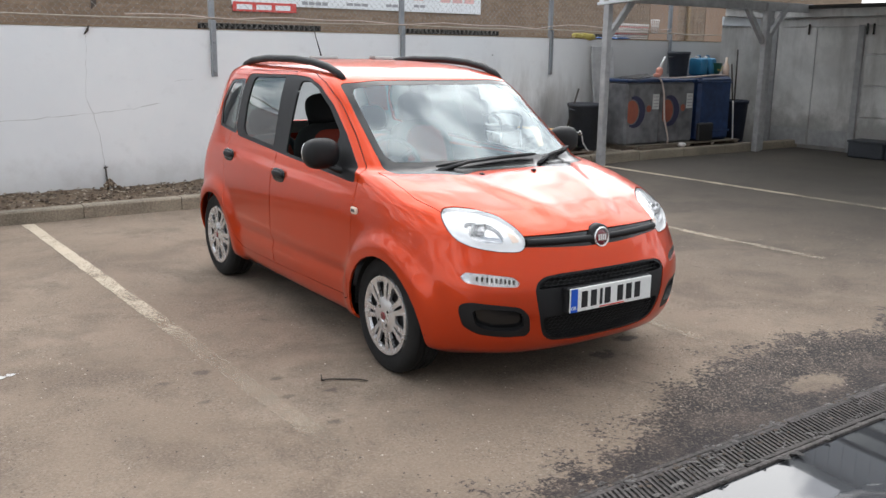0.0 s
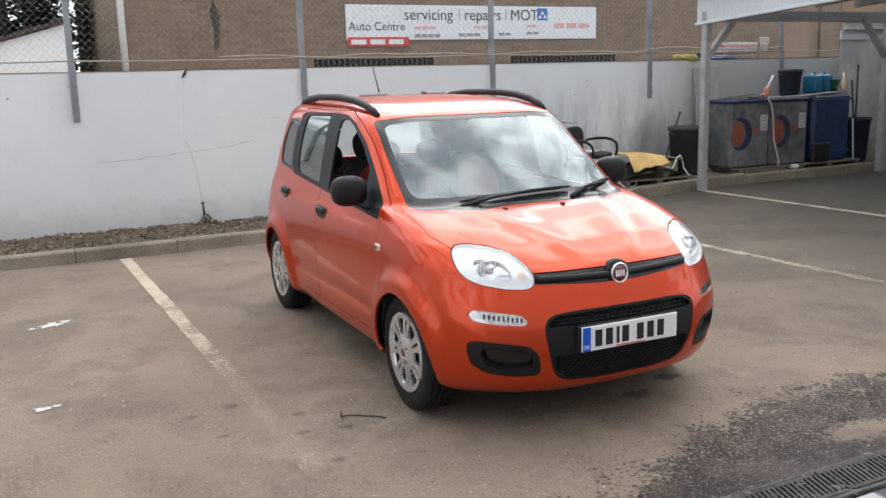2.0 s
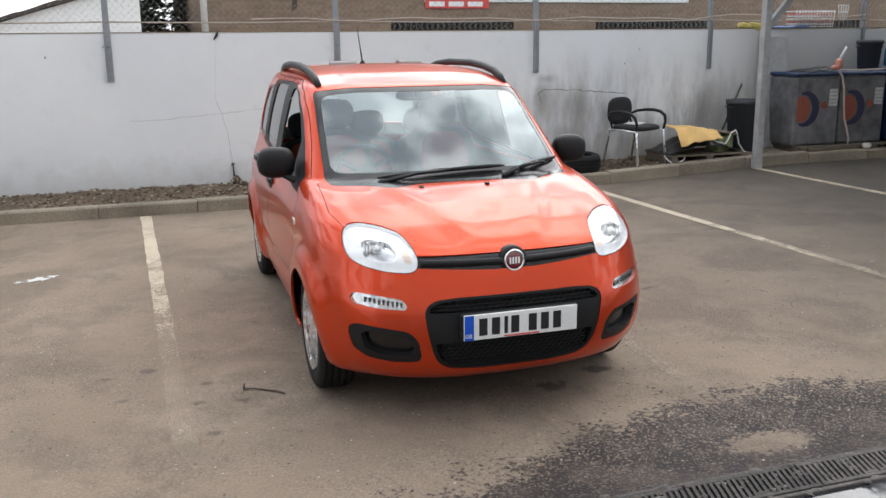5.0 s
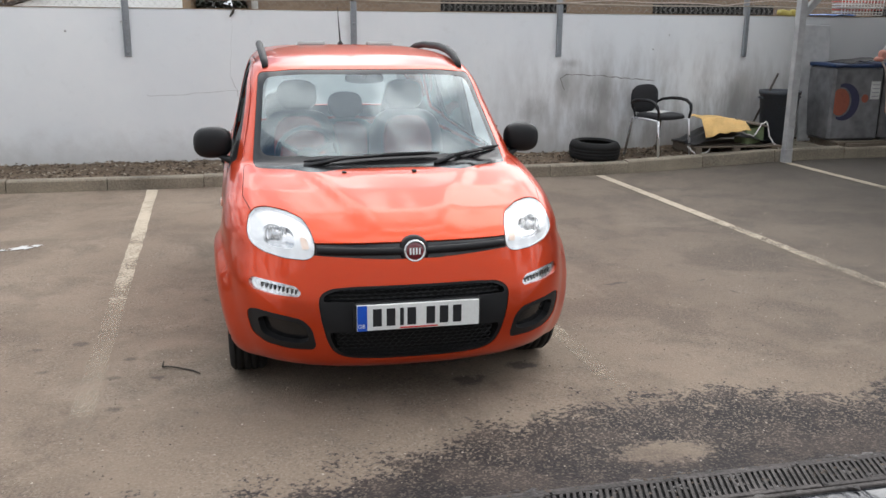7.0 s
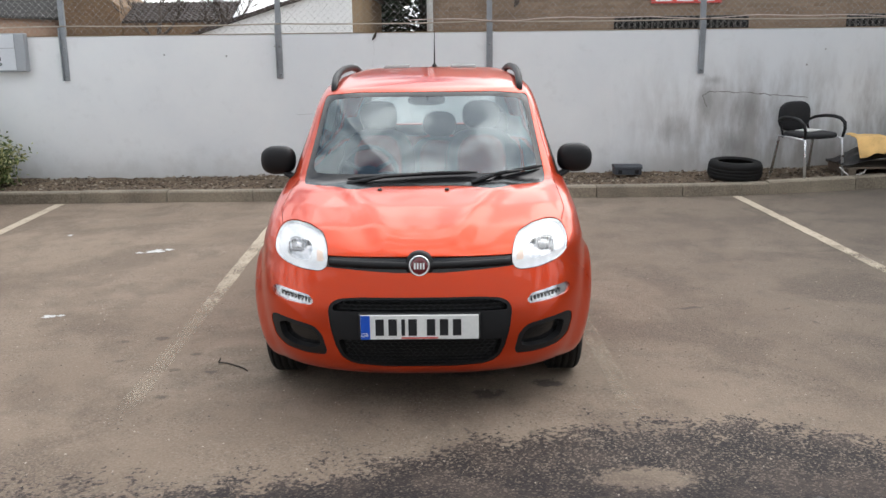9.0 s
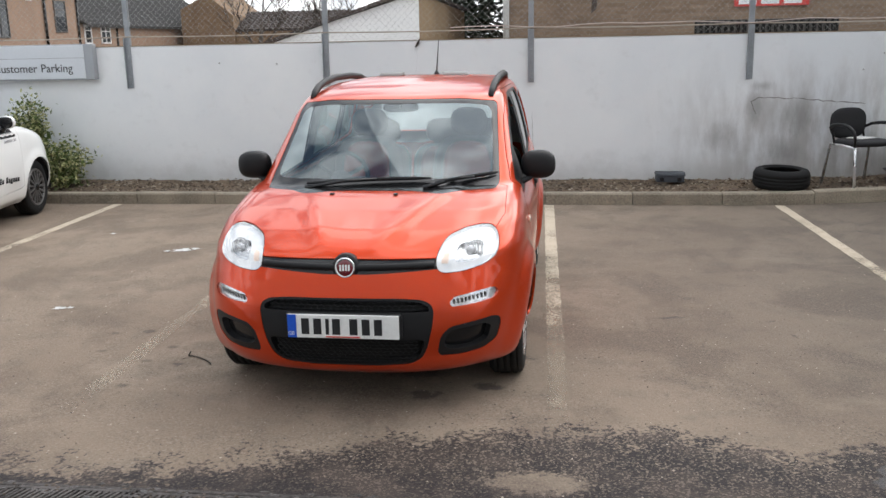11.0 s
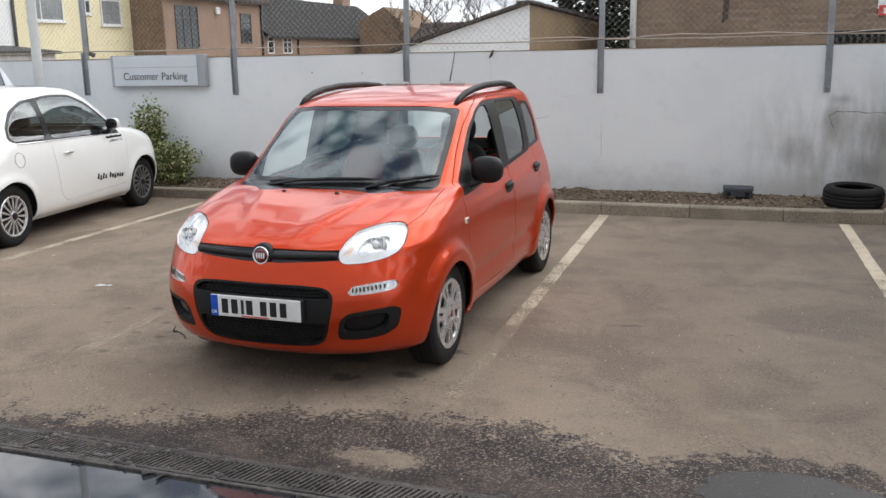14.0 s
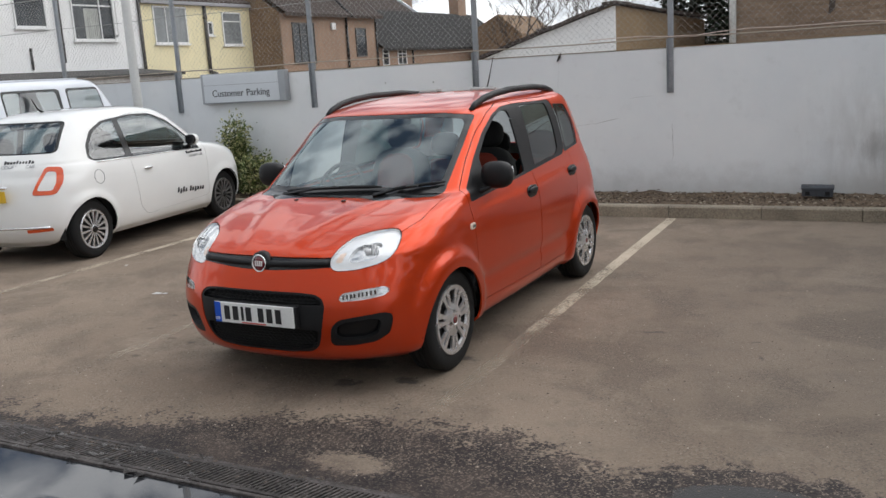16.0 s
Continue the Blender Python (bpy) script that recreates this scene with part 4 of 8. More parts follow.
    for ya in (9.155, 7.69):
        bm = bmesh.new()
        box(bm, (12.56, ya - 0.045, 0.1), (12.61, ya + 0.045, 2.0), bevel=0.004)
        part("door_frame", bm, GREY_TIMBER, shed)
    for k in range(4):
        bm = bmesh.new()
        box(bm, (12.59, 5.6, 0.2 + 0.46 * k), (12.613, 7.60, 0.2 + 0.46 * k + 0.44), bevel=0.006)
        part("side_panel", bm, GREY_DOOR, shed)
    for y in (8.55, 7.6, 7.5):
        bm = bmesh.new()
        box(bm, (12.55, y - 0.012, 1.86), (12.575, y + 0.012, 2.02), bevel=0.003)
        part("hook", bm, GLOSS_BLACK, shed)


def build_south_blocker():
    """An unseen wall added behind the path to block low southern light."""
    bm = bmesh.new()
    box(bm, (-16, -8.4, -0.1), (20, -8.0, 8.5), bevel=0.02)
    solo("light_block_south", bm, GREY_RENDER, "unseen plain grey wall added to block low southern light", "wall", kind="structure")


build_ground()
build_south_blocker()
build_lines()
build_wall()
build_kerb()
build_bed()
build_drain()
build_fence()
build_canopy()


# ---- vehicles ----
from mathutils.bvhtree import BVHTree
from mathutils.interpolate import poly_3d_calc


def pchip(xs, ys, q):
    """Smooth monotone curve through table entries."""
    xs, ys, q = np.asarray(xs, float), np.asarray(ys, float), np.asarray(q, float)
    h, d = np.diff(xs), np.diff(ys) / np.diff(xs)
    m = np.zeros(len(xs))
    m[0], m[-1] = d[0], d[-1]
    for i in range(1, len(xs) - 1):
        if d[i - 1] * d[i] > 0:
            w1, w2 = 2 * h[i] + h[i - 1], h[i] + 2 * h[i - 1]
            m[i] = (w1 + w2) / (w1 / d[i - 1] + w2 / d[i])
    k = np.clip(np.searchsorted(xs, q) - 1, 0, len(h) - 1)
    t = (q - xs[k]) / h[k]
    return (2 * t**3 - 3 * t**2 + 1) * ys[k] + (t**3 - 2 * t**2 + t) * h[k] * m[k] + (3 * t**2 - 2 * t**3) * ys[k + 1] + (t**3 - t**2) * h[k] * m[k + 1]


def inset(poly, d):
    """A convex outline, anticlockwise, drawn in by d."""
    n, out = len(poly), []
    for i in range(n):
        p0, p1, p2 = Vector(poly[i - 1]), Vector(poly[i]), Vector(poly[(i + 1) % n])
        a, b = (p1 - p0).normalized(), (p2 - p1).normalized()
        na, nb = Vector((-a.y, a.x)), Vector((-b.y, b.x))
        k = na + nb
        k = k / max(0.3, k.dot(na))
        out.append(tuple(p1 + d * k))
    return out


def rounded(poly, r, n=4):
    """Fillets the corners of an outline."""
    out, m = [], len(poly)
    for i in range(m):
        p0, p1, p2 = Vector(poly[i - 1]), Vector(poly[i]), Vector(poly[(i + 1) % m])
        a, b = p0 - p1, p2 - p1
        k = min(r, a.length * 0.45, b.length * 0.45)
        A, B = p1 + a.normalized() * k, p1 + b.normalized() * k
        for j in range(n + 1):
            t = j / n
            out.append(tuple((1 - t) ** 2 * A + 2 * t * (1 - t) * p1 + t * t * B))
    return out


def flip(poly):
    return [(-x, z) for x, z in poly][::-1]


SHELL = []  # the skin whose even normals the panels cut from it keep


class Shell:
    """A car's outer skin, built from plan outlines stacked in height, then cut into panels, panes and lamps."""

    def __init__(self, table, axles, arch=0.325, hub=0.275, taper=0.05, flare=0.02, crease=0.0, ridge=None, band=0.0, shoulder=0.0):
        T = np.array(table, float).T
        self.T, self.axles, self.arch, self.hub = T, axles, arch, hub
        self.taper, self.flare = taper, flare
        cols = (T[1][1:] - T[1][:-1]) ** 2 + (T[0][1:] - T[0][:-1]) ** 2 + (T[4][1:] - T[4][:-1]) ** 2
        s = np.concatenate([[0], np.cumsum(np.sqrt(cols))])
        zs = np.interp(np.linspace(0, s[-1], 142), s, T[0])
        V = []
        for z in zs:
            V.append(self.outline(z))
        V = np.array(V)
        half = V.shape[1]
        for i, z in enumerate(zs):
            x, y = V[i, :, 0], V[i, :, 1]
            for ya in axles:
                r = np.hypot(y - ya, z - hub)
                bulge = 1 / (1 + np.exp((r - arch - band) / 0.011)) if band else np.exp(-(((r - arch - 0.01) / 0.05) ** 2))
                x += np.where(x > 0.5, flare * bulge * (1 if z < 0.74 else 0), 0)
            if shoulder:
                line = 0.866 + 0.036 * (y - 1.95)
                along = np.clip((y - 0.95) / 0.35, 0, 1) * np.clip((3.15 - y) / 0.3, 0, 1)
                step = 1 / (1 + np.exp((z - line) / 0.006)) * np.exp(-np.clip(line - z, 0, 1) / 0.16)
                x += np.where(x > 0.6, shoulder * along * step, 0)
            x -= np.where((x > 0.6) & (y > axles[0] + 0.4) & (y < axles[1] - 0.4), crease * np.exp(-(((z - 0.42) / 0.03) ** 2)), 0)
        if ridge:
            # an even sweep over the bonnet
            ease = np.clip((zs - 0.755) / 0.03, 0, 1) * np.clip((0.952 - zs) / 0.03, 0, 1)
            for _ in range(14):
                V[1:-1] += 0.5 * ease[1:-1, None, None] * (0.5 * (V[:-2] + V[2:]) - V[1:-1])
        lift = ridge(V[:, :, 0], V[:, :, 1], np.repeat(zs[:, None], half, 1)) if ridge else np.zeros(V.shape[:2])
        bm = bmesh.new()
        rings = []
        for i, z in enumerate(zs):
            R = [bm.verts.new((V[i, k, 0], V[i, k, 1], z + lift[i, k])) for k in range(half)]
            Lf = [bm.verts.new((-V[i, k, 0], V[i, k, 1], z + lift[i, k])) for k in range(half - 2, 0, -1)]
            rings.append(R + Lf)
        n = len(rings[0])
        for A, B in zip(rings, rings[1:]):
            for k in range(n):
                bm.faces.new((A[k], A[(k + 1) % n], B[(k + 1) % n], B[k]))
        bm.faces.new(rings[-1])
        bm.normal_update()
        N = np.array([[v.normal[:] for v in ring] for ring in rings])
        for _ in range(1):
            M = N * 2 + np.roll(N, 1, 1) + np.roll(N, -1, 1)
            M[1:-1] += N[:-2] + N[2:]
            N = M / np.linalg.norm(M, axis=2, keepdims=True)
        self.even = N.reshape(-1, 3)
        P = [v.co.copy() for ring in rings for v in ring]
        self.points = P
        self.quads = [(i * n + k, i * n + (k + 1) % n, (i + 1) * n + (k + 1) % n, (i + 1) * n + k) for i in range(len(rings) - 1) for k in range(n)]
        self.tree = BVHTree.FromPolygons(P, self.quads)
        SHELL[:] = [self]
        self.bm, self.reg = bm, bm.faces.layers.int.new("reg")

    def normal_at(self, co):
        """The even normal of the uncut skin nearest to a point."""
        p, n, i, d = self.tree.find_nearest(co)
        if i is None or d > 0.06:
            return None
        q = self.quads[i]
        w = poly_3d_calc([self.points[k] for k in q], p)
        v = Vector(sum((self.even[k] * f for k, f in zip(q, w)), np.zeros(3)))
        return v.normalized() if v.length > 1e-6 else None

    def row(self, z):
        return [float(pchip(self.T[0], self.T[i], [z])[0]) for i in range(1, 8)]

    def outline(self, z):
        yf, df, nf, w, yr, dr, nr = self.row(z)

        def corner(d, n, count):
            t = np.linspace(0, 1, 500)
            p = 2 / n
            a = np.pi / 2 * (0.5 - 0.5 * np.cos(np.pi * t))
            u, v = np.sin(a) ** p, np.cos(a) ** p
            x, y = w * u, d * (1 - v)
            s = np.concatenate([[0], np.cumsum(np.hypot(np.diff(x), np.diff(y)))])
            q = np.linspace(0, s[-1], count)
            return np.interp(q, s, x), np.interp(q, s, y)

        fx, fy = corner(df, nf, 40)
        rx, ry = corner(dr, nr, 26)
        sy = np.linspace(yf + df, yr - dr, 112)[1:-1]
        x = np.concatenate([fx, np.full(len(sy), w), rx[::-1]])
        y = np.concatenate([yf + fy, sy, (yr - ry)[::-1]])
        x[0] = x[-1] = 0
        k = np.clip((y - 1.5) / 2.1, 0, 1)
        x = x * (1 - self.taper * k * k)
        return np.stack([x, y], 1)

    def front_y(self, x, z):
        """The skin's place ahead at a width and height."""
        yf, df, nf, w, *_ = self.row(z)
        u = min(0.999, abs(x) / w)
        return yf + df * (1 - (1 - u**nf) ** (1 / nf))

    def cut(self, poly, axis, cond, code, src=(0,)):
        """Marks the skin inside a convex outline, seen along an axis, with a code; cuts it cleanly."""
        bm, reg = self.bm, self.reg
        ia, ib = {"x": (1, 2), "y": (0, 2), "z": (0, 1)}[axis]
        area = sum(poly[i - 1][0] * poly[i][1] - poly[i][0] * poly[i - 1][1] for i in range(len(poly)))
        if area < 0:
            poly = poly[::-1]
        lo = [min(p[i] for p in poly) - 0.1 for i in (0, 1)]
        hi = [max(p[i] for p in poly) + 0.1 for i in (0, 1)]
        faces = []
        for f in bm.faces:
            if f[reg] in src:
                c = f.calc_center_median()
                if lo[0] < c[ia] < hi[0] and lo[1] < c[ib] < hi[1] and cond(c):
                    faces.append(f)
        for i in range(len(poly)):
            p, q = poly[i - 1], poly[i]
            if math.hypot(q[0] - p[0], q[1] - p[1]) < 1e-6:
                continue
            co, no = [0, 0, 0], [0, 0, 0]
            co[ia], co[ib] = p
            no[ia], no[ib] = q[1] - p[1], -(q[0] - p[0])
            co, no = Vector(co), Vector(no).normalized()
            geom = list({e for f in faces for e in f.edges}) + list({v for f in faces for v in f.verts}) + faces
            r = bmesh.ops.bisect_plane(bm, geom=geom, dist=1e-5, plane_co=co, plane_no=no)
            faces = [f for f in r["geom"] if isinstance(f, bmesh.types.BMFace) and f.is_valid and (f.calc_center_median() - co).dot(no) < 0]
            faces = list(dict.fromkeys(faces))
        for f in faces:
            f[reg] = code
        return faces

    def both(self, poly, axis, cond, code, src=(0,)):
        if axis == "x":
            self.cut(poly, axis, cond, code, src)
        else:
            self.cut(poly, axis, cond, code, src)
            self.cut(flip(poly), axis, cond, code, src)

    def panel(self, poly, axis, cond, code, seam, src=(0,), gap=0.004, double=False):
        """A panel with a narrow shut line round it."""
        for p in ([poly, flip(poly)] if double else [poly]):
            self.cut(p, axis, cond, seam, src)
            self.cut(inset(p, gap), axis, cond, code, (seam,))

    def take(self, codes, side=0, shift=0.0, lip=0.0, turn=False, cond=None):
        """The marked skin as a mesh of its own; side: -1 or 1 for one flank; lip: depth of its turned-in edge."""
        out, seen = bmesh.new(), {}
        for f in self.bm.faces:
            if f[self.reg] not in codes:
                continue
            c = f.calc_center_median()
            if side and c.x * side < 0 or cond and not cond(c):
                continue
            vs = []
            for v in f.verts:
                if v not in seen:
                    seen[v] = out.verts.new(v.co + v.normal * shift)
                vs.append(seen[v])
            try:
                out.faces.new(vs[::-1] if turn else vs)
            except ValueError:
                pass
        if lip:
            out.normal_update()
            rim = [e for e in out.edges if e.is_boundary]
            nrm = {v: v.normal.copy() for e in rim for v in e.verts}
            made = bmesh.ops.extrude_edge_only(out, edges=rim)
            nv = [g for g in made["geom"] if isinstance(g, bmesh.types.BMVert)]
            old = {tuple(round(c, 7) for c in v.co): n for v, n in nrm.items()}
            for v in nv:
                v.co -= lip * old.get(tuple(round(c, 7) for c in v.co), Vector((0, 0, 1)))
        return out


def circle(cy, cz, r, n=30):
    return [(cy + r * math.cos(2 * math.pi * i / n), cz + r * math.sin(2 * math.pi * i / n)) for i in range(n)]


def skin(name, bm, material, parent, label="", bent=None):
    """A panel taken from a skin, shaded as smoothly as the whole but for its turned edge."""
    sharp(bm, 40)
    me = mesh_of(bm, name, material, True)
    even = [bent(v.co) if bent else SHELL[0].normal_at(v.co) for v in me.vertices]
    loops = [(0.0, 0.0, 0.0)] * len(me.loops)
    for p in me.polygons:
        for i in p.loop_indices:
            n = even[me.loops[i].vertex_index]
            if n is not None and n.dot(p.normal) > (0.1 if bent else 0.8):
                loops[i] = n[:]
    me.normals_split_custom_set(loops)
    ob = new(name, me)
    ob.parent = parent
    if label:
        ob["label"] = label
    return ob


def wheel(parent, x, y, z, r, side, style, turn=0.0):
    """One road wheel: tyre with grooves, rim and trim."""
    m = Matrix.Translation((x, y, z)) @ pose(0, 0, 0, 0, 90 * side, 0) @ pose(0, 0, 0, 0, 0, turn)
    hub = new("wheel")
    hub.parent, hub.matrix_basis = parent, m
    w, q = 0.088, 0.675 * r
    bm = bmesh.new()
    prof = [(q, -2 * w + 0.01), (q + 0.02, -2 * w), (r - 0.02, -2 * w + 0.004), (r, -2 * w + 0.025)]
    for k in range(4):
        zc = -2 * w + 0.045 + k * 0.034
        prof += [(r, zc - 0.004), (r - 0.007, zc - 0.003), (r - 0.007, zc + 0.003), (r, zc + 0.004)]
    prof += [(r - 0.002, -0.022), (r - 0.012, -0.008), (r - 0.03, 0.0), (q + 0.03, 0.002), (q + 0.008, -0.006), (q, -0.012)]
    lathe(bm, prof, 56, cap=False, closed=True)
    part("tyre", bm, RUBBER, hub)
    bm = bmesh.new()
    lathe(bm, [(0.03, -0.05), (q - 0.012, -0.045), (q, -0.015), (q + 0.002, -0.03)], 40)
    part("rim", bm, WELL, hub)
    bm = bmesh.new()
    R = q + 0.004
    if style == "trim":
        lathe(bm, [(R - 0.034, -0.016), (R - 0.029, -0.004), (R - 0.012, 0.002), (R - 0.003, 0.001), (R, -0.008), (R - 0.004, -0.018)], 63, cap=False, closed=True)
        lathe(bm, [(0.094, -0.020), (0.091, -0.004), (0.070, 0.004), (0.045, 0.009), (0.028, 0.010), (0.024, 0.006)], 42)
        for k in range(7):
            for sd in (-1, 1):
                # seven pairs of flared spokes
                prof = [(0.078, 0.010), (0.096, 0.0155), (0.112, 0.018), (R - 0.050, 0.0225), (R - 0.034, 0.0245), (R - 0.018, 0.0265)]
                inner, outer = [], []
                for f, c in prof:
                    h = 0.0105 + 0.007 * max(0.0, (f - 0.09) / 0.08) ** 2
                    inner.append((f, sd * (c - h)))
                    outer.append((f, sd * (c + h + (0.007 if f > R - 0.02 else 0.0))))
                prism(bm, inner + outer[::-1], -0.015, -0.0005, "z", pose(0, 0, 0, 0, 0, 360 * k / 7))
        part("wheel_trim", bm, SILVER, hub, "silver plastic wheel trim")
        bm = bmesh.new()
        lathe(bm, [(0.021, 0.006), (0.020, 0.012), (0.015, 0.013)], 24)
        part("centre_badge", bm, BADGE_RED, hub, "dark red centre badge")
        for k in range(4):
            bm = bmesh.new()
            a = math.radians(45 + 90 * k)
            lathe(bm, [(0.009, 0.003), (0.008, 0.0095)], 8, Matrix.Translation((0.05 * math.cos(a), 0.05 * math.sin(a), 0)))
            part("wheel_nut", bm, GLOSS_BLACK, hub)
    else:
        lathe(bm, [(R - 0.026, -0.014), (R - 0.02, -0.001), (R - 0.006, 0.002), (R, -0.006), (R - 0.004, -0.018)], 56, cap=False, closed=True)
        lathe(bm, [(0.05, -0.02), (0.045, -0.002), (0.03, 0.004)], 32)
        for k in range(15):
            mm = pose(0, 0, 0, 0, 0, 24 * k)
            prism(bm, [(0.04, -0.006), (R - 0.02, -0.013), (R - 0.02, 0.013), (0.04, 0.006)], -0.018, -0.003, "z", mm)
        # the darker style paints in the shade on a wheel
        part("wheel_trim", bm, SHADED_ALLOY if style == "dusty" else SILVER, hub, "multi-spoke alloy wheel with shade painted into its tone" if style == "dusty" else "silver multi-spoke alloy wheel")
        bm = bmesh.new()
        lathe(bm, [(0.036, 0.003), (0.034, 0.008), (0.02, 0.009)], 24)
        part("centre_badge", bm, GLOSS_BLACK, hub)
    return hub


def seat(parent, x, y, rear=False, wide=0.24, top=1.02):
    """A cloth seat: cushion, squab and headrest."""
    bm = bmesh.new()
    blob(bm, (x, y - 0.05, 0.50), (wide, 0.26, 0.10), 3.5)
    part("seat_cushion", bm, SEAT_RED, parent, "red cloth seat cushion")
    lean = Matrix.Translation((x, y + 0.17, 0.55)) @ pose(0, 0, 0, -14)
    bm = bmesh.new()
    hgt = (top - 0.55) / 2
    blob(bm, (0, 0, hgt), (wide, 0.085, hgt), 3.2, m=lean)
    back = part("seat_back", bm, SEAT_BLACK, parent, "black cloth seat back")
    bm = bmesh.new()
    blob(bm, (0, -0.03, hgt), (wide * 0.72, 0.075, hgt * 0.86), 3.0, m=lean)
    part("seat_centre", bm, SEAT_RED, back, "red cloth panel")
    bm = bmesh.new()
    blob(bm, (0, 0.0, 2 * hgt + 0.09), (0.125, 0.06, 0.095), 2.8, m=lean)
    rest = part("headrest", bm, SEAT_BLACK, parent, "black headrest")
    for s in (-0.05, 0.05):
        bm = bmesh.new()
        tube(bm, [lean @ Vector((s, 0, 2 * hgt - 0.02)), lean @ Vector((s, 0, 2 * hgt + 0.08))], 0.006, 6)
        part("headrest_stem", bm, CHROME, rest)


def number_plate(parent, m, w, h, face, strip, name="number_plate"):
    bm = bmesh.new()
    box(bm, (-w / 2, -0.006, -h / 2), (w / 2, 0.004, h / 2), m, 0.002)
    plate = part(name, bm, face, parent, "registration plate")
    if strip:
        bm = bmesh.new()
        box(bm, (-w / 2 + 0.001, -0.008, -h / 2 + 0.001), (-w / 2 + 0.042, -0.0065, h / 2 - 0.001), m)
        part("blue_strip", bm, PLATE_BLUE, plate)
    x = -w / 2 + 0.066
    for i in range(7):
        bw = 0.037 if i != 2 else 0.016
        bm = bmesh.new()
        box(bm, (x, -0.0085, -h * 0.34), (x + bw, -0.0066, h * 0.34), m, 0.0005)
        part("plate_bar", bm, INK, plate, smooth=False)
        x += bw + ((0.020 if i not in (2,) else 0.015) if i != 3 else 0.044)
    bm = bmesh.new()
    box(bm, (-0.08, -0.0083, -h / 2 + 0.004), (0.08, -0.0066, -h / 2 + 0.010), m)
    part("plate_footnote", bm, RED_INK, plate, smooth=False)
    return plate


def red_hatchback():
    car = thing("hatchback_car", "orange-red five-door hatchback with black roof rails, parked nose out", "car", at=pose(2.672, 2.93, 0, 0, 0, -0.65))
    table = [
        # height, nose, corner depth, squareness, half width, tail, corner depth, squareness
        (0.18, 0.17, 0.62, 2.6, 0.715, 3.46, 0.35, 3.0), (0.22, 0.095, 0.68, 2.8, 0.765, 3.52, 0.35, 3.0),
        (0.30, 0.052, 0.71, 2.9, 0.788, 3.58, 0.35, 3.0), (0.42, 0.030, 0.72, 2.95, 0.802, 3.60, 0.35, 3.0),
        (0.52, 0.035, 0.72, 2.9, 0.808, 3.60, 0.35, 3.0), (0.62, 0.065, 0.71, 2.8, 0.808, 3.598, 0.35, 3.0),
        (0.70, 0.098, 0.71, 2.75, 0.804, 3.594, 0.35, 3.0), (0.74, 0.118, 0.72, 2.85, 0.800, 3.59, 0.35, 3.0),
        (0.78, 0.180, 0.74, 3.1, 0.794, 3.585, 0.35, 3.0), (0.84, 0.320, 0.70, 3.5, 0.783, 3.575, 0.35, 3.0),
        (0.90, 0.530, 0.66, 3.7, 0.768, 3.56, 0.35, 3.0), (0.94, 0.720, 0.62, 3.8, 0.756, 3.55, 0.35, 3.0),
        (0.965, 0.880, 0.60, 3.8, 0.747, 3.543, 0.35, 3.0), (1.00, 0.935, 0.60, 3.9, 0.738, 3.53, 0.35, 3.0),
        (1.20, 1.225, 0.60, 4.4, 0.690, 3.465, 0.35, 3.2), (1.36, 1.455, 0.58, 5.0, 0.640, 3.40, 0.35, 3.4),
        (1.40, 1.530, 0.58, 5.0, 0.618, 3.38, 0.35, 3.4), (1.43, 1.660, 0.55, 4.5, 0.588, 3.33, 0.35, 3.2),
        (1.455, 1.820, 0.50, 4.0, 0.540, 3.28, 0.35, 3.0), (1.475, 2.020, 0.40, 3.2, 0.460, 3.10, 0.35, 2.8),
        (1.487, 2.220, 0.28, 2.6, 0.330, 2.85, 0.28, 2.4), (1.492, 2.400, 0.10, 2.2, 0.120, 2.60, 0.10, 2.2),
    ]
    table = [r[:5] + (r[5] - (0.06 if r[0] > 0.5 else 0.03),) + r[6:] for r in table]

    def ridges(x, y, z):
        on = np.clip((y - 0.12) / 0.1, 0, 1) * np.clip((0.93 - y) / 0.1, 0, 1) * np.clip((z - 0.735) / 0.03, 0, 1) * (z < 0.972)
        centre = 0.14 + 0.30 * np.clip((y - 0.15) / 0.75, 0, 1)
        d = x - centre
        step = np.where(d > 0, np.exp(-((d / 0.030) ** 2)), np.exp(-((d / 0.13) ** 2)))
        nose_rib = np.exp(-((x / 0.045) ** 2)) * np.clip((0.5 - y) / 0.3, 0, 1)
        return on * (0.013 * step + 0.008 * nose_rib)

    S = Shell(table, (0.74, 3.03), arch=0.315, ridge=ridges, crease=0.014, taper=0.058, flare=0.032, band=0.085, shoulder=0.014)
    flank = lambda c: abs(c.x) > 0.45
    nose = lambda c: c.y < 0.75
    ARCH, WS, FRIT, DLO, WIN_F, WIN_R, QUART, QRING, REARW, HL, HLR, DRL, FOG, POCKET, GRILLE, SLOT, STRIP, BUMPER, BONNET, DOOR_F, DOOR_R, SHUT, PROJ, AMB, TAIL = range(1, 26)
    for ya in S.axles:
        S.cut(circle(ya, 0.275, 0.315), "x", lambda c: abs(c.x) > 0.4 and c.z < 0.75, ARCH)
    ws = lambda c: c.y < 1.8 and c.z > 0.9
    S.cut(rounded([(-0.645, 0.953), (0.645, 0.953), (0.588, 1.372), (0.40, 1.390), (-0.40, 1.390), (-0.588, 1.372)], 0.03), "y", ws, FRIT)
    S.cut(rounded([(-0.607, 1.000), (0.607, 1.000), (0.560, 1.350), (0.39, 1.366), (-0.39, 1.366), (-0.560, 1.350)], 0.05), "y", ws, WS, (FRIT,))
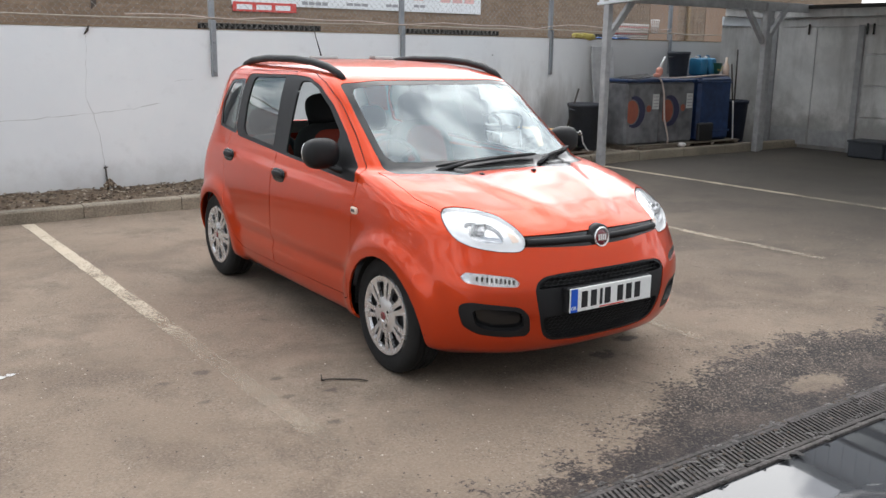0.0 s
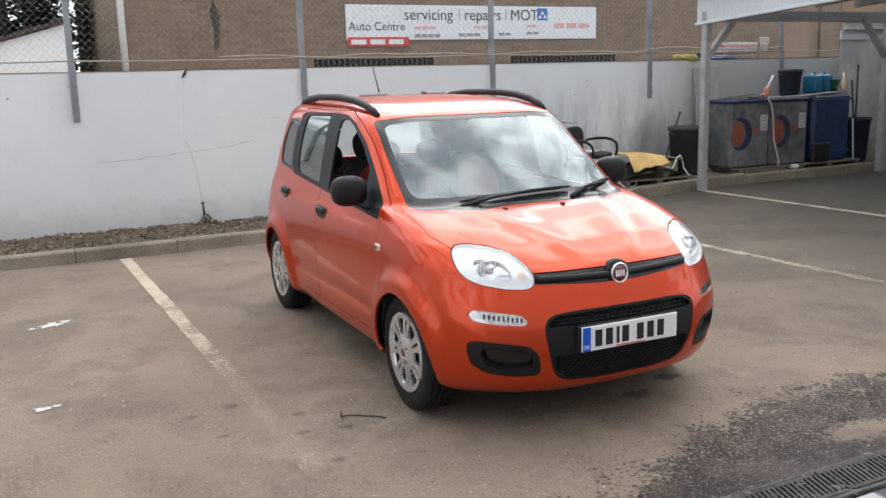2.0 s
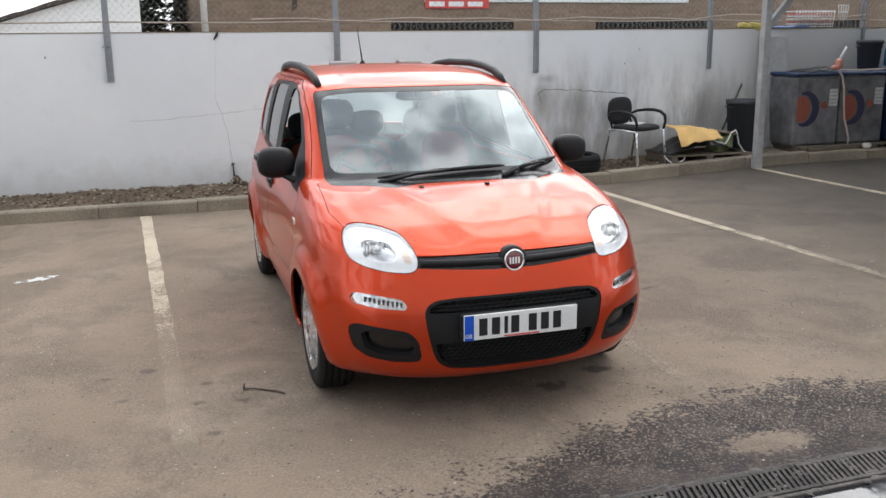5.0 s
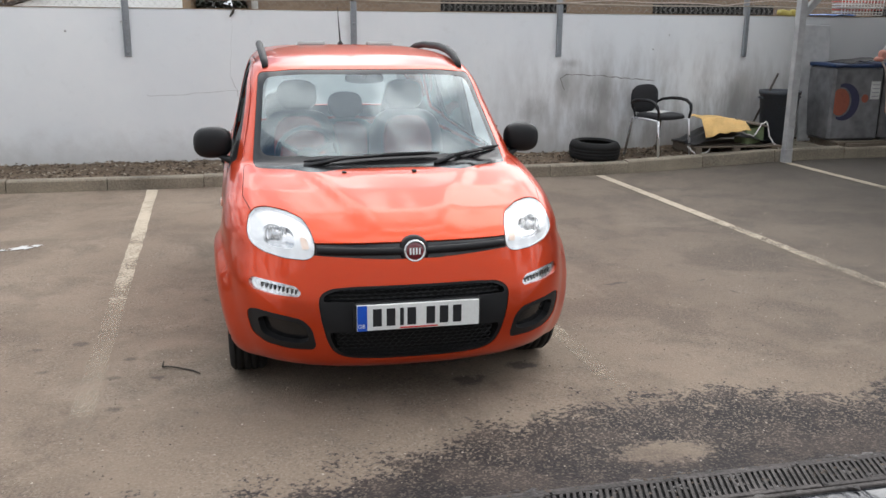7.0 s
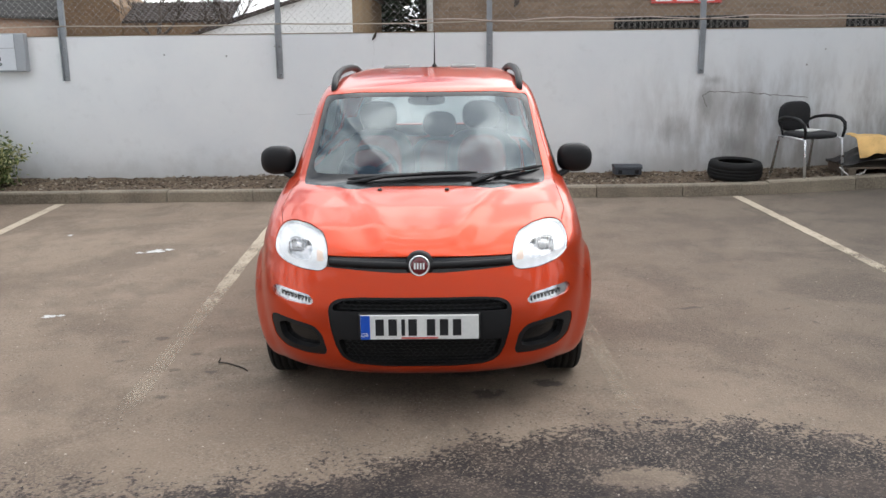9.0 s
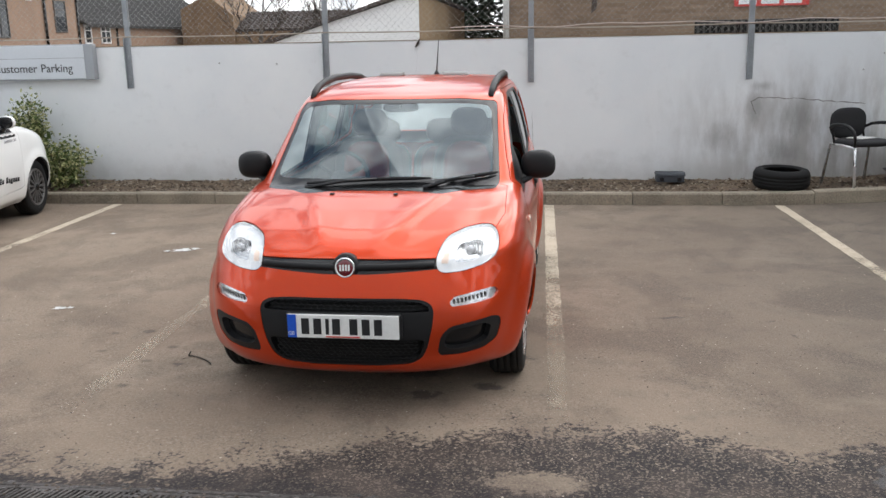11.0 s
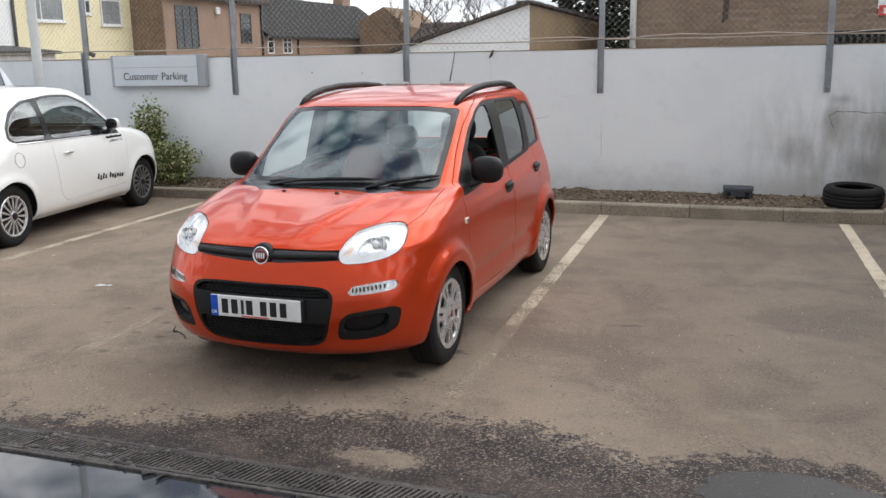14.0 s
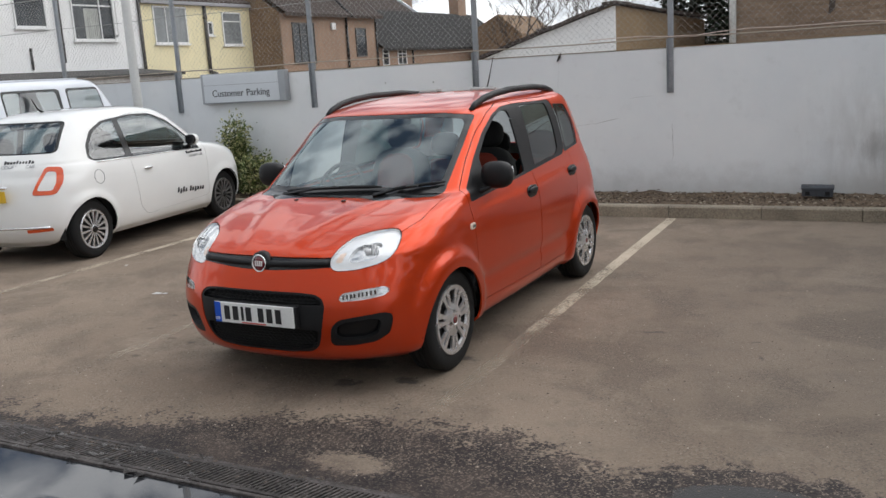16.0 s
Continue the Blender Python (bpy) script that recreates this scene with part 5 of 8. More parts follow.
    S.cut(rounded([(1.08, 0.895), (2.74, 0.996), (2.80, 1.06), (2.80, 1.30), (2.76, 1.393), (2.1, 1.405), (1.88, 1.398), (1.71, 1.358), (1.53, 1.270), (1.32, 1.120), (1.12, 0.957)], 0.03, 2), "x", flank, DLO)
    S.cut(rounded([(1.36, 0.930), (1.96, 0.964), (1.965, 1.372), (1.86, 1.378), (1.72, 1.338), (1.55, 1.250), (1.375, 1.122)], 0.03, 3), "x", flank, WIN_F, (DLO,))
    S.cut(rounded([(2.15, 0.985), (2.60, 1.010), (2.665, 1.05), (2.685, 1.20), (2.67, 1.35), (2.645, 1.378), (2.19, 1.389)], 0.02, 3), "x", flank, WIN_R, (DLO,))
    S.cut(rounded([(2.765, 1.005), (3.10, 1.035), (3.12, 1.20), (3.03, 1.345), (2.79, 1.360)], 0.03, 3), "x", lambda c: abs(c.x) > 0.35, QRING)
    S.cut(rounded([(2.82, 1.030), (3.075, 1.052), (3.095, 1.20), (3.01, 1.328), (2.845, 1.342)], 0.03, 3), "x", lambda c: abs(c.x) > 0.35, QUART, (QRING,))
    S.cut(rounded([(-0.52, 1.02), (0.52, 1.02), (0.47, 1.36), (-0.47, 1.36)], 0.05), "y", lambda c: c.y > 3.2, REARW)
    S.cut(rounded([(3.145, 1.10), (3.32, 1.10), (3.29, 1.36), (3.10, 1.36)], 0.02, 2), "x", lambda c: abs(c.x) > 0.3, TAIL)
    lamp = rounded([(0.410, 0.735), (0.418, 0.697), (0.450, 0.681), (0.54, 0.684), (0.63, 0.702), (0.677, 0.728), (0.692, 0.768), (0.680, 0.822), (0.652, 0.850), (0.60, 0.858), (0.52, 0.850), (0.45, 0.827), (0.420, 0.785)], 0.02, 2)
    S.panel(lamp, "y", nose, HL, HLR, gap=0.0035, double=True)
    S.both(rounded([(0.505, 0.722), (0.60, 0.728), (0.625, 0.745), (0.622, 0.800), (0.59, 0.812), (0.51, 0.800), (0.495, 0.775)], 0.02, 3), "y", nose, PROJ, (HL,))
    S.both(rounded([(0.437, 0.728), (0.470, 0.724), (0.474, 0.775), (0.445, 0.770)], 0.008, 3), "y", nose, AMB, (HL,))
    S.both(rounded([(0.477, 0.553), (0.492, 0.536), (0.60, 0.541), (0.677, 0.551), (0.694, 0.575), (0.674, 0.598), (0.60, 0.593), (0.50, 0.580)], 0.012, 3), "y", nose, DRL)
    S.both(rounded([(0.423, 0.325), (0.434, 0.302), (0.53, 0.299), (0.63, 0.312), (0.685, 0.350), (0.703, 0.42), (0.700, 0.455), (0.67, 0.468), (0.56, 0.457), (0.48, 0.445), (0.44, 0.405)], 0.02, 3), "y", nose, FOG)
    S.both(rounded([(0.452, 0.345), (0.49, 0.330), (0.585, 0.331), (0.645, 0.356), (0.664, 0.425), (0.63, 0.441), (0.50, 0.430), (0.466, 0.405)], 0.02, 3), "y", nose, POCKET, (FOG,))
    S.cut(rounded([(-0.30, 0.262), (-0.16, 0.249), (0.16, 0.249), (0.30, 0.262), (0.352, 0.292), (0.378, 0.345), (0.402, 0.44), (0.412, 0.52), (0.400, 0.553), (0.36, 0.575), (0.26, 0.583), (-0.26, 0.583), (-0.36, 0.575), (-0.400, 0.553), (-0.412, 0.52), (-0.402, 0.44), (-0.378, 0.345), (-0.352, 0.292)], 0.03, 3), "y", nose, GRILLE)
    S.cut(rounded([(-0.392, 0.520), (0.392, 0.520), (0.388, 0.545), (0.34, 0.567), (0.24, 0.573), (-0.24, 0.573), (-0.34, 0.567), (-0.388, 0.545)], 0.012, 3), "y", nose, SLOT, (GRILLE,))
    S.cut(rounded([(-0.29, 0.273), (-0.15, 0.260), (0.15, 0.260), (0.29, 0.273), (0.338, 0.300), (0.360, 0.345), (0.370, 0.388), (-0.370, 0.388), (-0.360, 0.345), (-0.338, 0.300)], 0.02, 3), "y", nose, SLOT, (GRILLE,))
    S.cut([(-0.43, 0.703), (-0.1, 0.684), (0.1, 0.684), (0.43, 0.703), (0.43, 0.750), (-0.43, 0.750)], "y", nose, STRIP)
    S.cut([(-0.2, 0.1), (0.46, 0.1), (0.47, 0.52), (0.455, 0.60), (0.30, 0.690), (-0.2, 0.690)], "x", lambda c: c.y < 0.9, BUMPER)
    S.panel([(-0.44, 0.02), (0.44, 0.02), (0.655, 0.40), (0.70, 0.62), (0.685, 0.99), (-0.685, 0.99), (-0.70, 0.62), (-0.655, 0.40)], "z", lambda c: c.y < 1.1 and 0.70 < c.z < 0.972, BONNET, SHUT, gap=0.003)
    S.panel(rounded([(1.065, 0.30), (2.065, 0.285), (2.065, 1.426), (1.85, 1.424), (1.67, 1.375), (1.49, 1.285), (1.27, 1.125), (1.075, 0.965), (1.055, 0.90)], 0.03, 3), "x", flank, DOOR_F, SHUT)
    S.panel(rounded([(2.068, 0.285), (2.60, 0.285), (2.80, 0.55), (2.87, 0.80), (2.86, 1.0), (2.82, 1.30), (2.77, 1.418), (2.068, 1.426)], 0.03, 3), "x", flank, DOOR_R, SHUT)

    skin("body", S.take((0,), lip=0.012), PAINT, car)
    skin("bumper", S.take((BUMPER,), shift=-0.0006, lip=0.012), PAINT, car)
    bonnet = skin("bonnet", S.take((BONNET,), lip=0.012), PAINT, car)
    for s in (-1, 1):
        skin("shut_line", S.take((SHUT, HLR), s, shift=-0.006), SEAM, car)
    skin("windscreen_surround", S.take((FRIT,), shift=-0.002), GLOSS_BLACK, car)
    pane = S.take((WS,), shift=-0.003)

    def glass_y(x, z):
        return 0.935 + 1.25 * (z - 1.0) + 0.50 * (z - 1.0) ** 2 + 0.26 * x * x

    def glass_normal(co):
        e = 0.01
        dx, dz = (glass_y(co.x + e, co.z) - glass_y(co.x - e, co.z)) / (2 * e), (glass_y(co.x, co.z + e) - glass_y(co.x, co.z - e)) / (2 * e)
        return Vector((dx, -1.0, dz)).normalized()

    for v in pane.verts:
        # one even bend across the glass
        half = 0.607 - 0.134 * (v.co.z - 1.0)
        mid, rim = S.front_y(0, v.co.z), S.front_y(half, v.co.z)
        v.co.y += min(1.0, max(0.0, (1.352 - v.co.z) / 0.10), max(0.0, (v.co.z - 0.995) / 0.05)) * (mid + (rim - mid) * min(1.0, (v.co.x / half) ** 2) - S.front_y(v.co.x, v.co.z))
    ob = skin("windscreen", pane, WINDSCREEN, car, "clear reflective windscreen", glass_normal)
    ob.visible_shadow = False
    ob = skin("rear_window", S.take((REARW,), shift=-0.004), CLEAR_GLASS, car)
    ob.visible_shadow = False
    for s in (-1, 1):
        door = skin("front_door", S.take((DOOR_F,), s, lip=0.012), PAINT, car, "front door with window wound down")
        rear = skin("rear_door", S.take((DOOR_R,), s, lip=0.012), PAINT, car)
        skin("window_surround", S.take((DLO,), s, shift=-0.004, lip=0.012), BLACK_PLASTIC, car)
        ob = skin("rear_door_glass", S.take((WIN_R,), s, shift=-0.010), TINT_GLASS, rear)
        ob.visible_shadow = False
        skin("quarter_surround", S.take((QRING,), s, shift=-0.002), GLOSS_BLACK, car)
        ob = skin("quarter_glass", S.take((QUART,), s, shift=-0.006), TINT_GLASS, car)
        ob.visible_shadow = False
        skin("tail_lamp", S.take((TAIL,), s, shift=0.002, lip=0.012), RED_LENS, car, "tall red tail lamp")
        # handles over flush black ovals that paint in their scoops' shade
        for d, y, x, z in ((door, 1.95, 0.797, 0.835), (rear, 2.775, 0.775, 0.868)):
            bm = bmesh.new()
            blob(bm, (s * (x - 0.003), y, z), (0.010, 0.082, 0.041), 3.0)
            part("handle_scoop_shade", bm, GLOSS_BLACK, d)
            bm = bmesh.new()
            blob(bm, (s * (x + 0.007), y, z + 0.008), (0.011, 0.074, 0.019), 3.0)
            part("handle", bm, BLACK_PLASTIC, d, "black door handle")
        # door mirror
        bm = bmesh.new()
        blob(bm, (s * 0.838, 1.315, 1.027), (0.098, 0.062, 0.080), 2.7, 28, 16, )
        mirror = part("door_mirror", bm, BLACK_PLASTIC, car, "black grained mirror housing")
        bm = bmesh.new()
        blob(bm, (s * 0.84, 1.374, 1.027), (0.082, 0.006, 0.064), 2.7)
        part("mirror_glass", bm, CHROME, mirror)
        bm = bmesh.new()
        tube(bm, [(s * 0.715, 1.26, 0.925), (s * 0.77, 1.285, 0.945), (s * 0.82, 1.31, 0.975)], [0.036, 0.028, 0.03], 10, flat=0.6)
        part("mirror_foot", bm, BLACK_PLASTIC, mirror)
        # side repeater
        bm = bmesh.new()
        blob(bm, (s * 0.802, 1.03, 0.768), (0.007, 0.034, 0.019), 3.4)
        rep_lamp = part("side_repeater", bm, AMBER, car, "small pale amber repeater lamp")
        bm = bmesh.new()
        box(bm, (s * 0.806, 1.016, 0.760), (s * 0.8105, 1.050, 0.776), bevel=0.001)
        part("repeater_core", bm, DARK_FRAME, rep_lamp)
        # headlamp
        ob = skin("headlamp", S.take((HL, PROJ, AMB), s, lip=0.02), LENS, car, "large clear headlamp")
        ob.visible_shadow = False
        skin("lamp_reflector", S.take((HL,), s, shift=-0.014), REFLECTOR, ob)
        skin("lamp_rim", rim_of(S.take((HL, PROJ, AMB), s, shift=-0.0005), 0.016), REFLECTOR, ob)
        skin("indicator", S.take((AMB,), s, shift=-0.013), AMBER, ob, "pale amber indicator")
        skin("main_beam_bowl", S.take((PROJ,), s, shift=-0.030), BOWL, ob, "silvered lamp bowl")
        skin("bowl_edge", rim_of(S.take((PROJ,), s, shift=-0.014), 0.022), REFLECTOR, ob)
        y = S.front_y(0.56, 0.766)
        bm = bmesh.new()
        blob(bm, (s * 0.562, y + 0.036, 0.764), (0.020, 0.018, 0.020), 2)
        for dx in (-0.034, 0.032):
            box(bm, (s * (0.562 + dx) - 0.003, y + 0.028 + 0.4 * abs(dx), 0.735), (s * (0.562 + dx) + 0.003, y + 0.05 + 0.4 * abs(dx), 0.795))
        part("bulb_cover", bm, SILVER, ob)
        # flutes of the chrome bowl
        for dx in (-0.048, -0.022, -0.011, 0.010, 0.021, 0.046):
            bm = bmesh.new()
            h = 0.036 if abs(dx) < 0.03 else 0.024
            box(bm, (s * (0.562 + dx) - 0.0022, y + 0.024 + 0.4 * abs(dx), 0.764 - h), (s * (0.562 + dx) + 0.0022, y + 0.046 + 0.4 * abs(dx), 0.764 + h), bevel=0.0008)
            part("bowl_flute", bm, CHROME, ob)
        # daytime lamp strip
        ob = skin("daytime_lamp", S.take((DRL,), s, lip=0.012), LENS, car, "slim clear daytime lamp")
        ob.visible_shadow = False
        skin("lamp_reflector", S.take((DRL,), s, shift=-0.010), DRL_GREY, ob)
        for k in range(9):
            x = 0.500 + 0.017 * k
            z = 0.559 + 0.0018 * k
            bm = bmesh.new()
            y = S.front_y(x, z)
            box(bm, (s * x - 0.0035, y + 0.003, z - 0.013), (s * x + 0.0035, y + 0.012, z + 0.009), bevel=0.001)
            part("lamp_cell", bm, DARK_FRAME, ob)
        fog = skin("fog_lamp_recess", S.take((FOG,), s, shift=-0.004, lip=0.02), BLACK_PLASTIC, car, "black plastic recess")
        skin("pocket", S.take((POCKET,), s, shift=-0.035), GLOSS_BLACK, fog)
        skin("pocket_edge", rim_of(S.take((POCKET,), s, shift=-0.004), 0.031), BLACK_PLASTIC, fog)
    grille = skin("lower_grille", S.take((GRILLE,), shift=-0.004, lip=0.02), BLACK_PLASTIC, car, "black honeycomb lower grille")
    # near-black skin stands in for the shade behind the bars
    skin("grille_depth", S.take((SLOT,), shift=-0.05), PIT_SHADE, grille)
    skin("grille_edge", rim_of(S.take((SLOT,), shift=-0.004), 0.046), BLACK_PLASTIC, grille)
    for z0, z1, rows, wmax in ((0.522, 0.570, 3, 0.365), (0.268, 0.386, 7, 0.335)):
        for r in range(rows):
            z = z0 + (z1 - z0) * (r + 0.5) / rows
            half = wmax - (0.05 if z0 < 0.4 and r == 0 else 0)
            n = 46
            bm = bmesh.new()
            pts = []
            for i in range(n + 1):
                x = -half + 2 * half * i / n
                pts.append((x, S.front_y(x, z) + 0.014, z + 0.004 * (1 if (i + r) % 2 else -1)))
            tube(bm, pts, 0.0028, 5)
            part("grille_bar", bm, BLACK_PLASTIC, grille)
    strip = skin("upper_strip", S.take((STRIP,), shift=-0.008, lip=0.012), GLOSS_BLACK, car, "black strip between the headlamps")
    bm = bmesh.new()
    tube(bm, [(x, S.front_y(x, 0.72) + 0.002, 0.722 - 0.010 * (1 - abs(x) / 0.43)) for x in np.linspace(-0.405, 0.405, 25)], 0.014, 8, flat=1.25)
    part("strip_bar", bm, BLACK_PLASTIC, strip)
    # round badge
    yb = S.front_y(0, 0.712)
    mm = Matrix.Translation((0, yb + 0.012, 0.713)) @ pose(0, 0, 0, 84)
    badge = None
    for nm, prof, mt in (("badge_mount", [(0.066, -0.02), (0.062, 0.012), (0.05, 0.018)], BLACK_PLASTIC), ("badge_ring", [(0.046, 0.016), (0.048, 0.023), (0.043, 0.027), (0.038, 0.022)], CHROME), ("badge_face", [(0.038, 0.018), (0.037, 0.0235), (0.02, 0.025)], BADGE_RED)):
        bm = bmesh.new()
        lathe(bm, prof, 36, mm)
        badge = part(nm, bm, mt, car if badge is None else badge_root)
        if nm == "badge_mount":
            badge_root = badge
    for i in range(4):
        bm = bmesh.new()
        box(bm, (-0.024 + 0.0132 * i, -0.014, 0.0242), (-0.024 + 0.0132 * i + 0.0075, 0.014, 0.027), mm)
        part("badge_stroke", bm, PLATE_WHITE, badge_root, smooth=False)
    plate = number_plate(car, pose(0.0, 0.012, 0.460), 0.52, 0.111, PLATE_WHITE, True)
    words("GB", 0.024, PLATE_WHITE, plate, Matrix.Translation((-0.2575, 0.0035, 0.418)) @ pose(0, 0, 0, 90))
    bm = bmesh.new()
    box(bm, (-0.27, 0.017, 0.40), (0.27, 0.085, 0.52), bevel=0.008)
    part("plate_mount", bm, BLACK_PLASTIC, car)
    # wipers and cowl
    for a, b in (((-0.40, 0.972), (0.28, 0.998)), ((0.30, 0.975), (0.63, 1.012))):
        pts = []
        for i in range(9):
            x, z = a[0] + (b[0] - a[0]) * i / 8, a[1] + (b[1] - a[1]) * i / 8 + 0.006 * math.sin(math.pi * i / 8)
            pts.append((x, S.front_y(x, z) - 0.016, z + 0.008))
        bm = bmesh.new()
        tube(bm, pts, [0.004] + [0.0085] * 7 + [0.004], 6, flat=1.3)
        blade = part("wiper", bm, BLACK_PLASTIC, car, "black wiper blade")
        mid = pts[4]
        bm = bmesh.new()
        tube(bm, [(a[0] + 0.0 if a[0] < 0 else a[0] - 0.05, S.front_y(a[0], 0.960) - 0.012, 0.962), (a[0] * 0.4 + mid[0] * 0.6, mid[1] - 0.014, mid[2] - 0.006), (mid[0] + 0.05, mid[1] - 0.012, mid[2] + 0.006)], [0.014, 0.009, 0.006], 6)
        part("wiper_arm", bm, GLOSS_BLACK, blade)
    for x in (-0.22, 0.12):
        bm = bmesh.new()
        blob(bm, (x, S.front_y(x, 0.944) - 0.002, 0.948), (0.012, 0.014, 0.006), 3)
        part("washer_jet", bm, GLOSS_BLACK, bonnet)
    # roof rails and aerial
    for s in (-1, 1):
        bm = bmesh.new()
        pts = [(0.545, 1.60, 1.392), (0.548, 1.66, 1.425), (0.552, 1.78, 1.457), (0.556, 1.95, 1.480), (0.556, 2.2, 1.494), (0.55, 2.6, 1.493), (0.542, 2.86, 1.476), (0.532, 3.02, 1.448), (0.52, 3.13, 1.405)]
        tube(bm, [(s * x, y, z) for x, y, z in pts], [0.016, 0.02, 0.022, 0.022, 0.022, 0.022, 0.022, 0.02, 0.014], 10, flat=1.0)
        part("roof_rail", bm, BLACK_PLASTIC, car, "black roof rail")
    bm = bmesh.new()
    lathe(bm, [(0.024, 0), (0.02, 0.014), (0.008, 0.03)], 12, Matrix.Translation((0.02, 2.98, 1.473)))
    tube(bm, [(0.02, 2.98, 1.49), (0.02, 3.06, 1.62), (0.02, 3.12, 1.73)], [0.006, 0.004, 0.0025], 6)
    part("aerial", bm, BLACK_PLASTIC, car, "thin black roof aerial")
    # wheels in dark wells
    for ya in S.axles:
        for s in (-1, 1):
            bm = bmesh.new()
            lathe(bm, [(0.02, 0.0), (0.328, 0.0), (0.328, 0.24 if ya < 2 else 0.19)], 40, Matrix.Translation((s * 0.54, ya, 0.275)) @ pose(0, 0, 0, 0, 90 * s, 0), cap=False)
            for f in [f for f in bm.faces if f.calc_center_median().z < 0.27]:
                bm.faces.remove(f)
            part("wheel_well", bm, WELL, car)
            wheel(car, s * (0.790 if ya < 2 else 0.776), ya + (0.012 if ya < 2 else 0.0), 0.288, 0.288, s, "trim", 14 + 31 * s + 9 * ya)
    bm = bmesh.new()
    box(bm, (-0.50, 0.34, 0.155), (0.50, 3.45, 0.26), bevel=0.03)
    box(bm, (-0.72, 1.09, 0.165), (0.72, 2.66, 0.262), bevel=0.02)
    part("underbody", bm, WELL, car)
    # cabin
    skin("headlining", S.take((0, DOOR_F, DOOR_R), shift=-0.022, turn=True, cond=lambda c: c.z > 0.93 and c.y > 1.0), HEADLINING, car)
    for s in (-1, 1):
        skin("door_lining", S.take((0, DOOR_F, DOOR_R), s, shift=-0.05, turn=True, cond=lambda c: 0.3 < c.z < 0.93 and 1.1 < c.y < 3.3 and abs(c.x) > 0.5), CABIN, car)
    bm = bmesh.new()
    box(bm, (-0.70, 0.95, 0.27), (0.70, 3.4, 0.32))
    part("cabin_floor", bm, CABIN, car)
    bm = bmesh.new()
    box(bm, (-0.66, 0.98, 0.45), (0.66, 1.30, 0.925), bevel=0.05)
    box(bm, (-0.60, 0.97, 0.90), (0.60, 1.12, 0.955), bevel=0.02)
    part("dashboard", bm, CABIN, car)
    bm = bmesh.new()
    ring = [(0.165 * math.cos(2 * math.pi * k / 28), 0.165 * math.sin(2 * math.pi * k / 28), 0) for k in range(28)]
    ms = Matrix.Translation((-0.34, 1.40, 0.93)) @ pose(0, 0, 0, 62)
    tube(bm, [ms @ Vector(p) for p in ring], 0.015, 8, close=True)
    for a in (0, 150, 270, 30):
        a = math.radians(a)
        tube(bm, [ms @ Vector((0, 0, -0.01)), ms @ Vector((0.16 * math.cos(a), 0.16 * math.sin(a), 0))], 0.014, 6)
    blob(bm, (0, 0, 0), (0.06, 0.05, 0.025), 2.5, m=ms)
    part("steering_wheel", bm, BLACK_PLASTIC, car)
    for x in (-0.34, 0.34):
        seat(car, x, 1.92, top=1.12)
    for x in (-0.40, 0.05, 0.44):
        seat(car, x, 2.72, wide=0.22, top=0.98)
    bm = bmesh.new()
    blob(bm, (0, 1.60, 1.335), (0.11, 0.016, 0.03), 3)
    tube(bm, [(0, 1.59, 1.335), (0, 1.56, 1.385)], 0.01, 6)
    part("rear_view_mirror", bm, BLACK_PLASTIC, car)
    return car


def rim_of(bm, depth):
    """Only the turned-in edge of a panel."""
    bm.normal_update()
    rim = [e for e in bm.edges if e.is_boundary]
    out = bmesh.new()
    for e in rim:
        a, b = e.verts
        q = [out.verts.new(a.co), out.verts.new(b.co), out.verts.new(b.co - b.normal * depth), out.verts.new(a.co - a.normal * depth)]
        out.faces.new(q)
    bm.free()
    bmesh.ops.remove_doubles(out, verts=out.verts, dist=1e-5)
    return out


red_hatchback()


# ---- buildings and trees beyond the wall ----
def window(parent, x0, x1, z0, z1, y, frame_mat, bars=1, rails=1, sill=True, pane=None, split=0.5, drapes=None):
    """A framed window on a south face, with its own frame, panes and sill."""
    bm = bmesh.new()
    t = 0.06
    box(bm, (x0, y - 0.05, z0), (x0 + t, y + 0.02, z1), bevel=0.006)
    box(bm, (x1 - t, y - 0.05, z0), (x1, y + 0.02, z1), bevel=0.006)
    box(bm, (x0, y - 0.049, z0), (x1, y + 0.02, z0 + t), bevel=0.006)
    box(bm, (x0, y - 0.049, z1 - t), (x1, y + 0.02, z1), bevel=0.006)
    for i in range(bars):
        xm = x0 + (x1 - x0) * (split if bars == 1 else (i + 1) / (bars + 1))
        box(bm, (xm - 0.025, y - 0.048, z0), (xm + 0.025, y + 0.02, z1), bevel=0.006)
    for i in range(rails):
        zm = z0 + (z1 - z0) * (0.72 if rails == 1 else (i + 1) / (rails + 1))
        box(bm, (x0, y - 0.047, zm - 0.025), (x1, y + 0.02, zm + 0.025), bevel=0.006)
    w = part("window", bm, frame_mat, parent)
    bm = bmesh.new()
    box(bm, (x0 + t, y - 0.02, z0 + t), (x1 - t, y - 0.004, z1 - t))
    part("pane", bm, pane or PANE, w, smooth=False)
    if drapes:
        # one gathered net, in soft upright folds
        a, b = x0 + (x1 - x0) * drapes[0], x0 + (x1 - x0) * drapes[1]
        n = 24
        rows = [[(a + (b - a) * i / n, y - 0.024 - 0.006 * math.sin(i * 1.9), z) for i in range(n + 1)] for z in (z0 + t, z0 + (z1 - z0) * 0.66)]
        bm = bmesh.new()
        g = [[bm.verts.new(p) for p in r] for r in rows]
        for i in range(n):
            bm.faces.new((g[0][i], g[0][i + 1], g[1][i + 1], g[1][i]))
        part("curtain", bm, CURTAIN, w)
    if sill:
        bm = bmesh.new()
        box(bm, (x0 - 0.06, y - 0.1, z0 - 0.07), (x1 + 0.06, y + 0.01, z0 - 0.003), bevel=0.008)
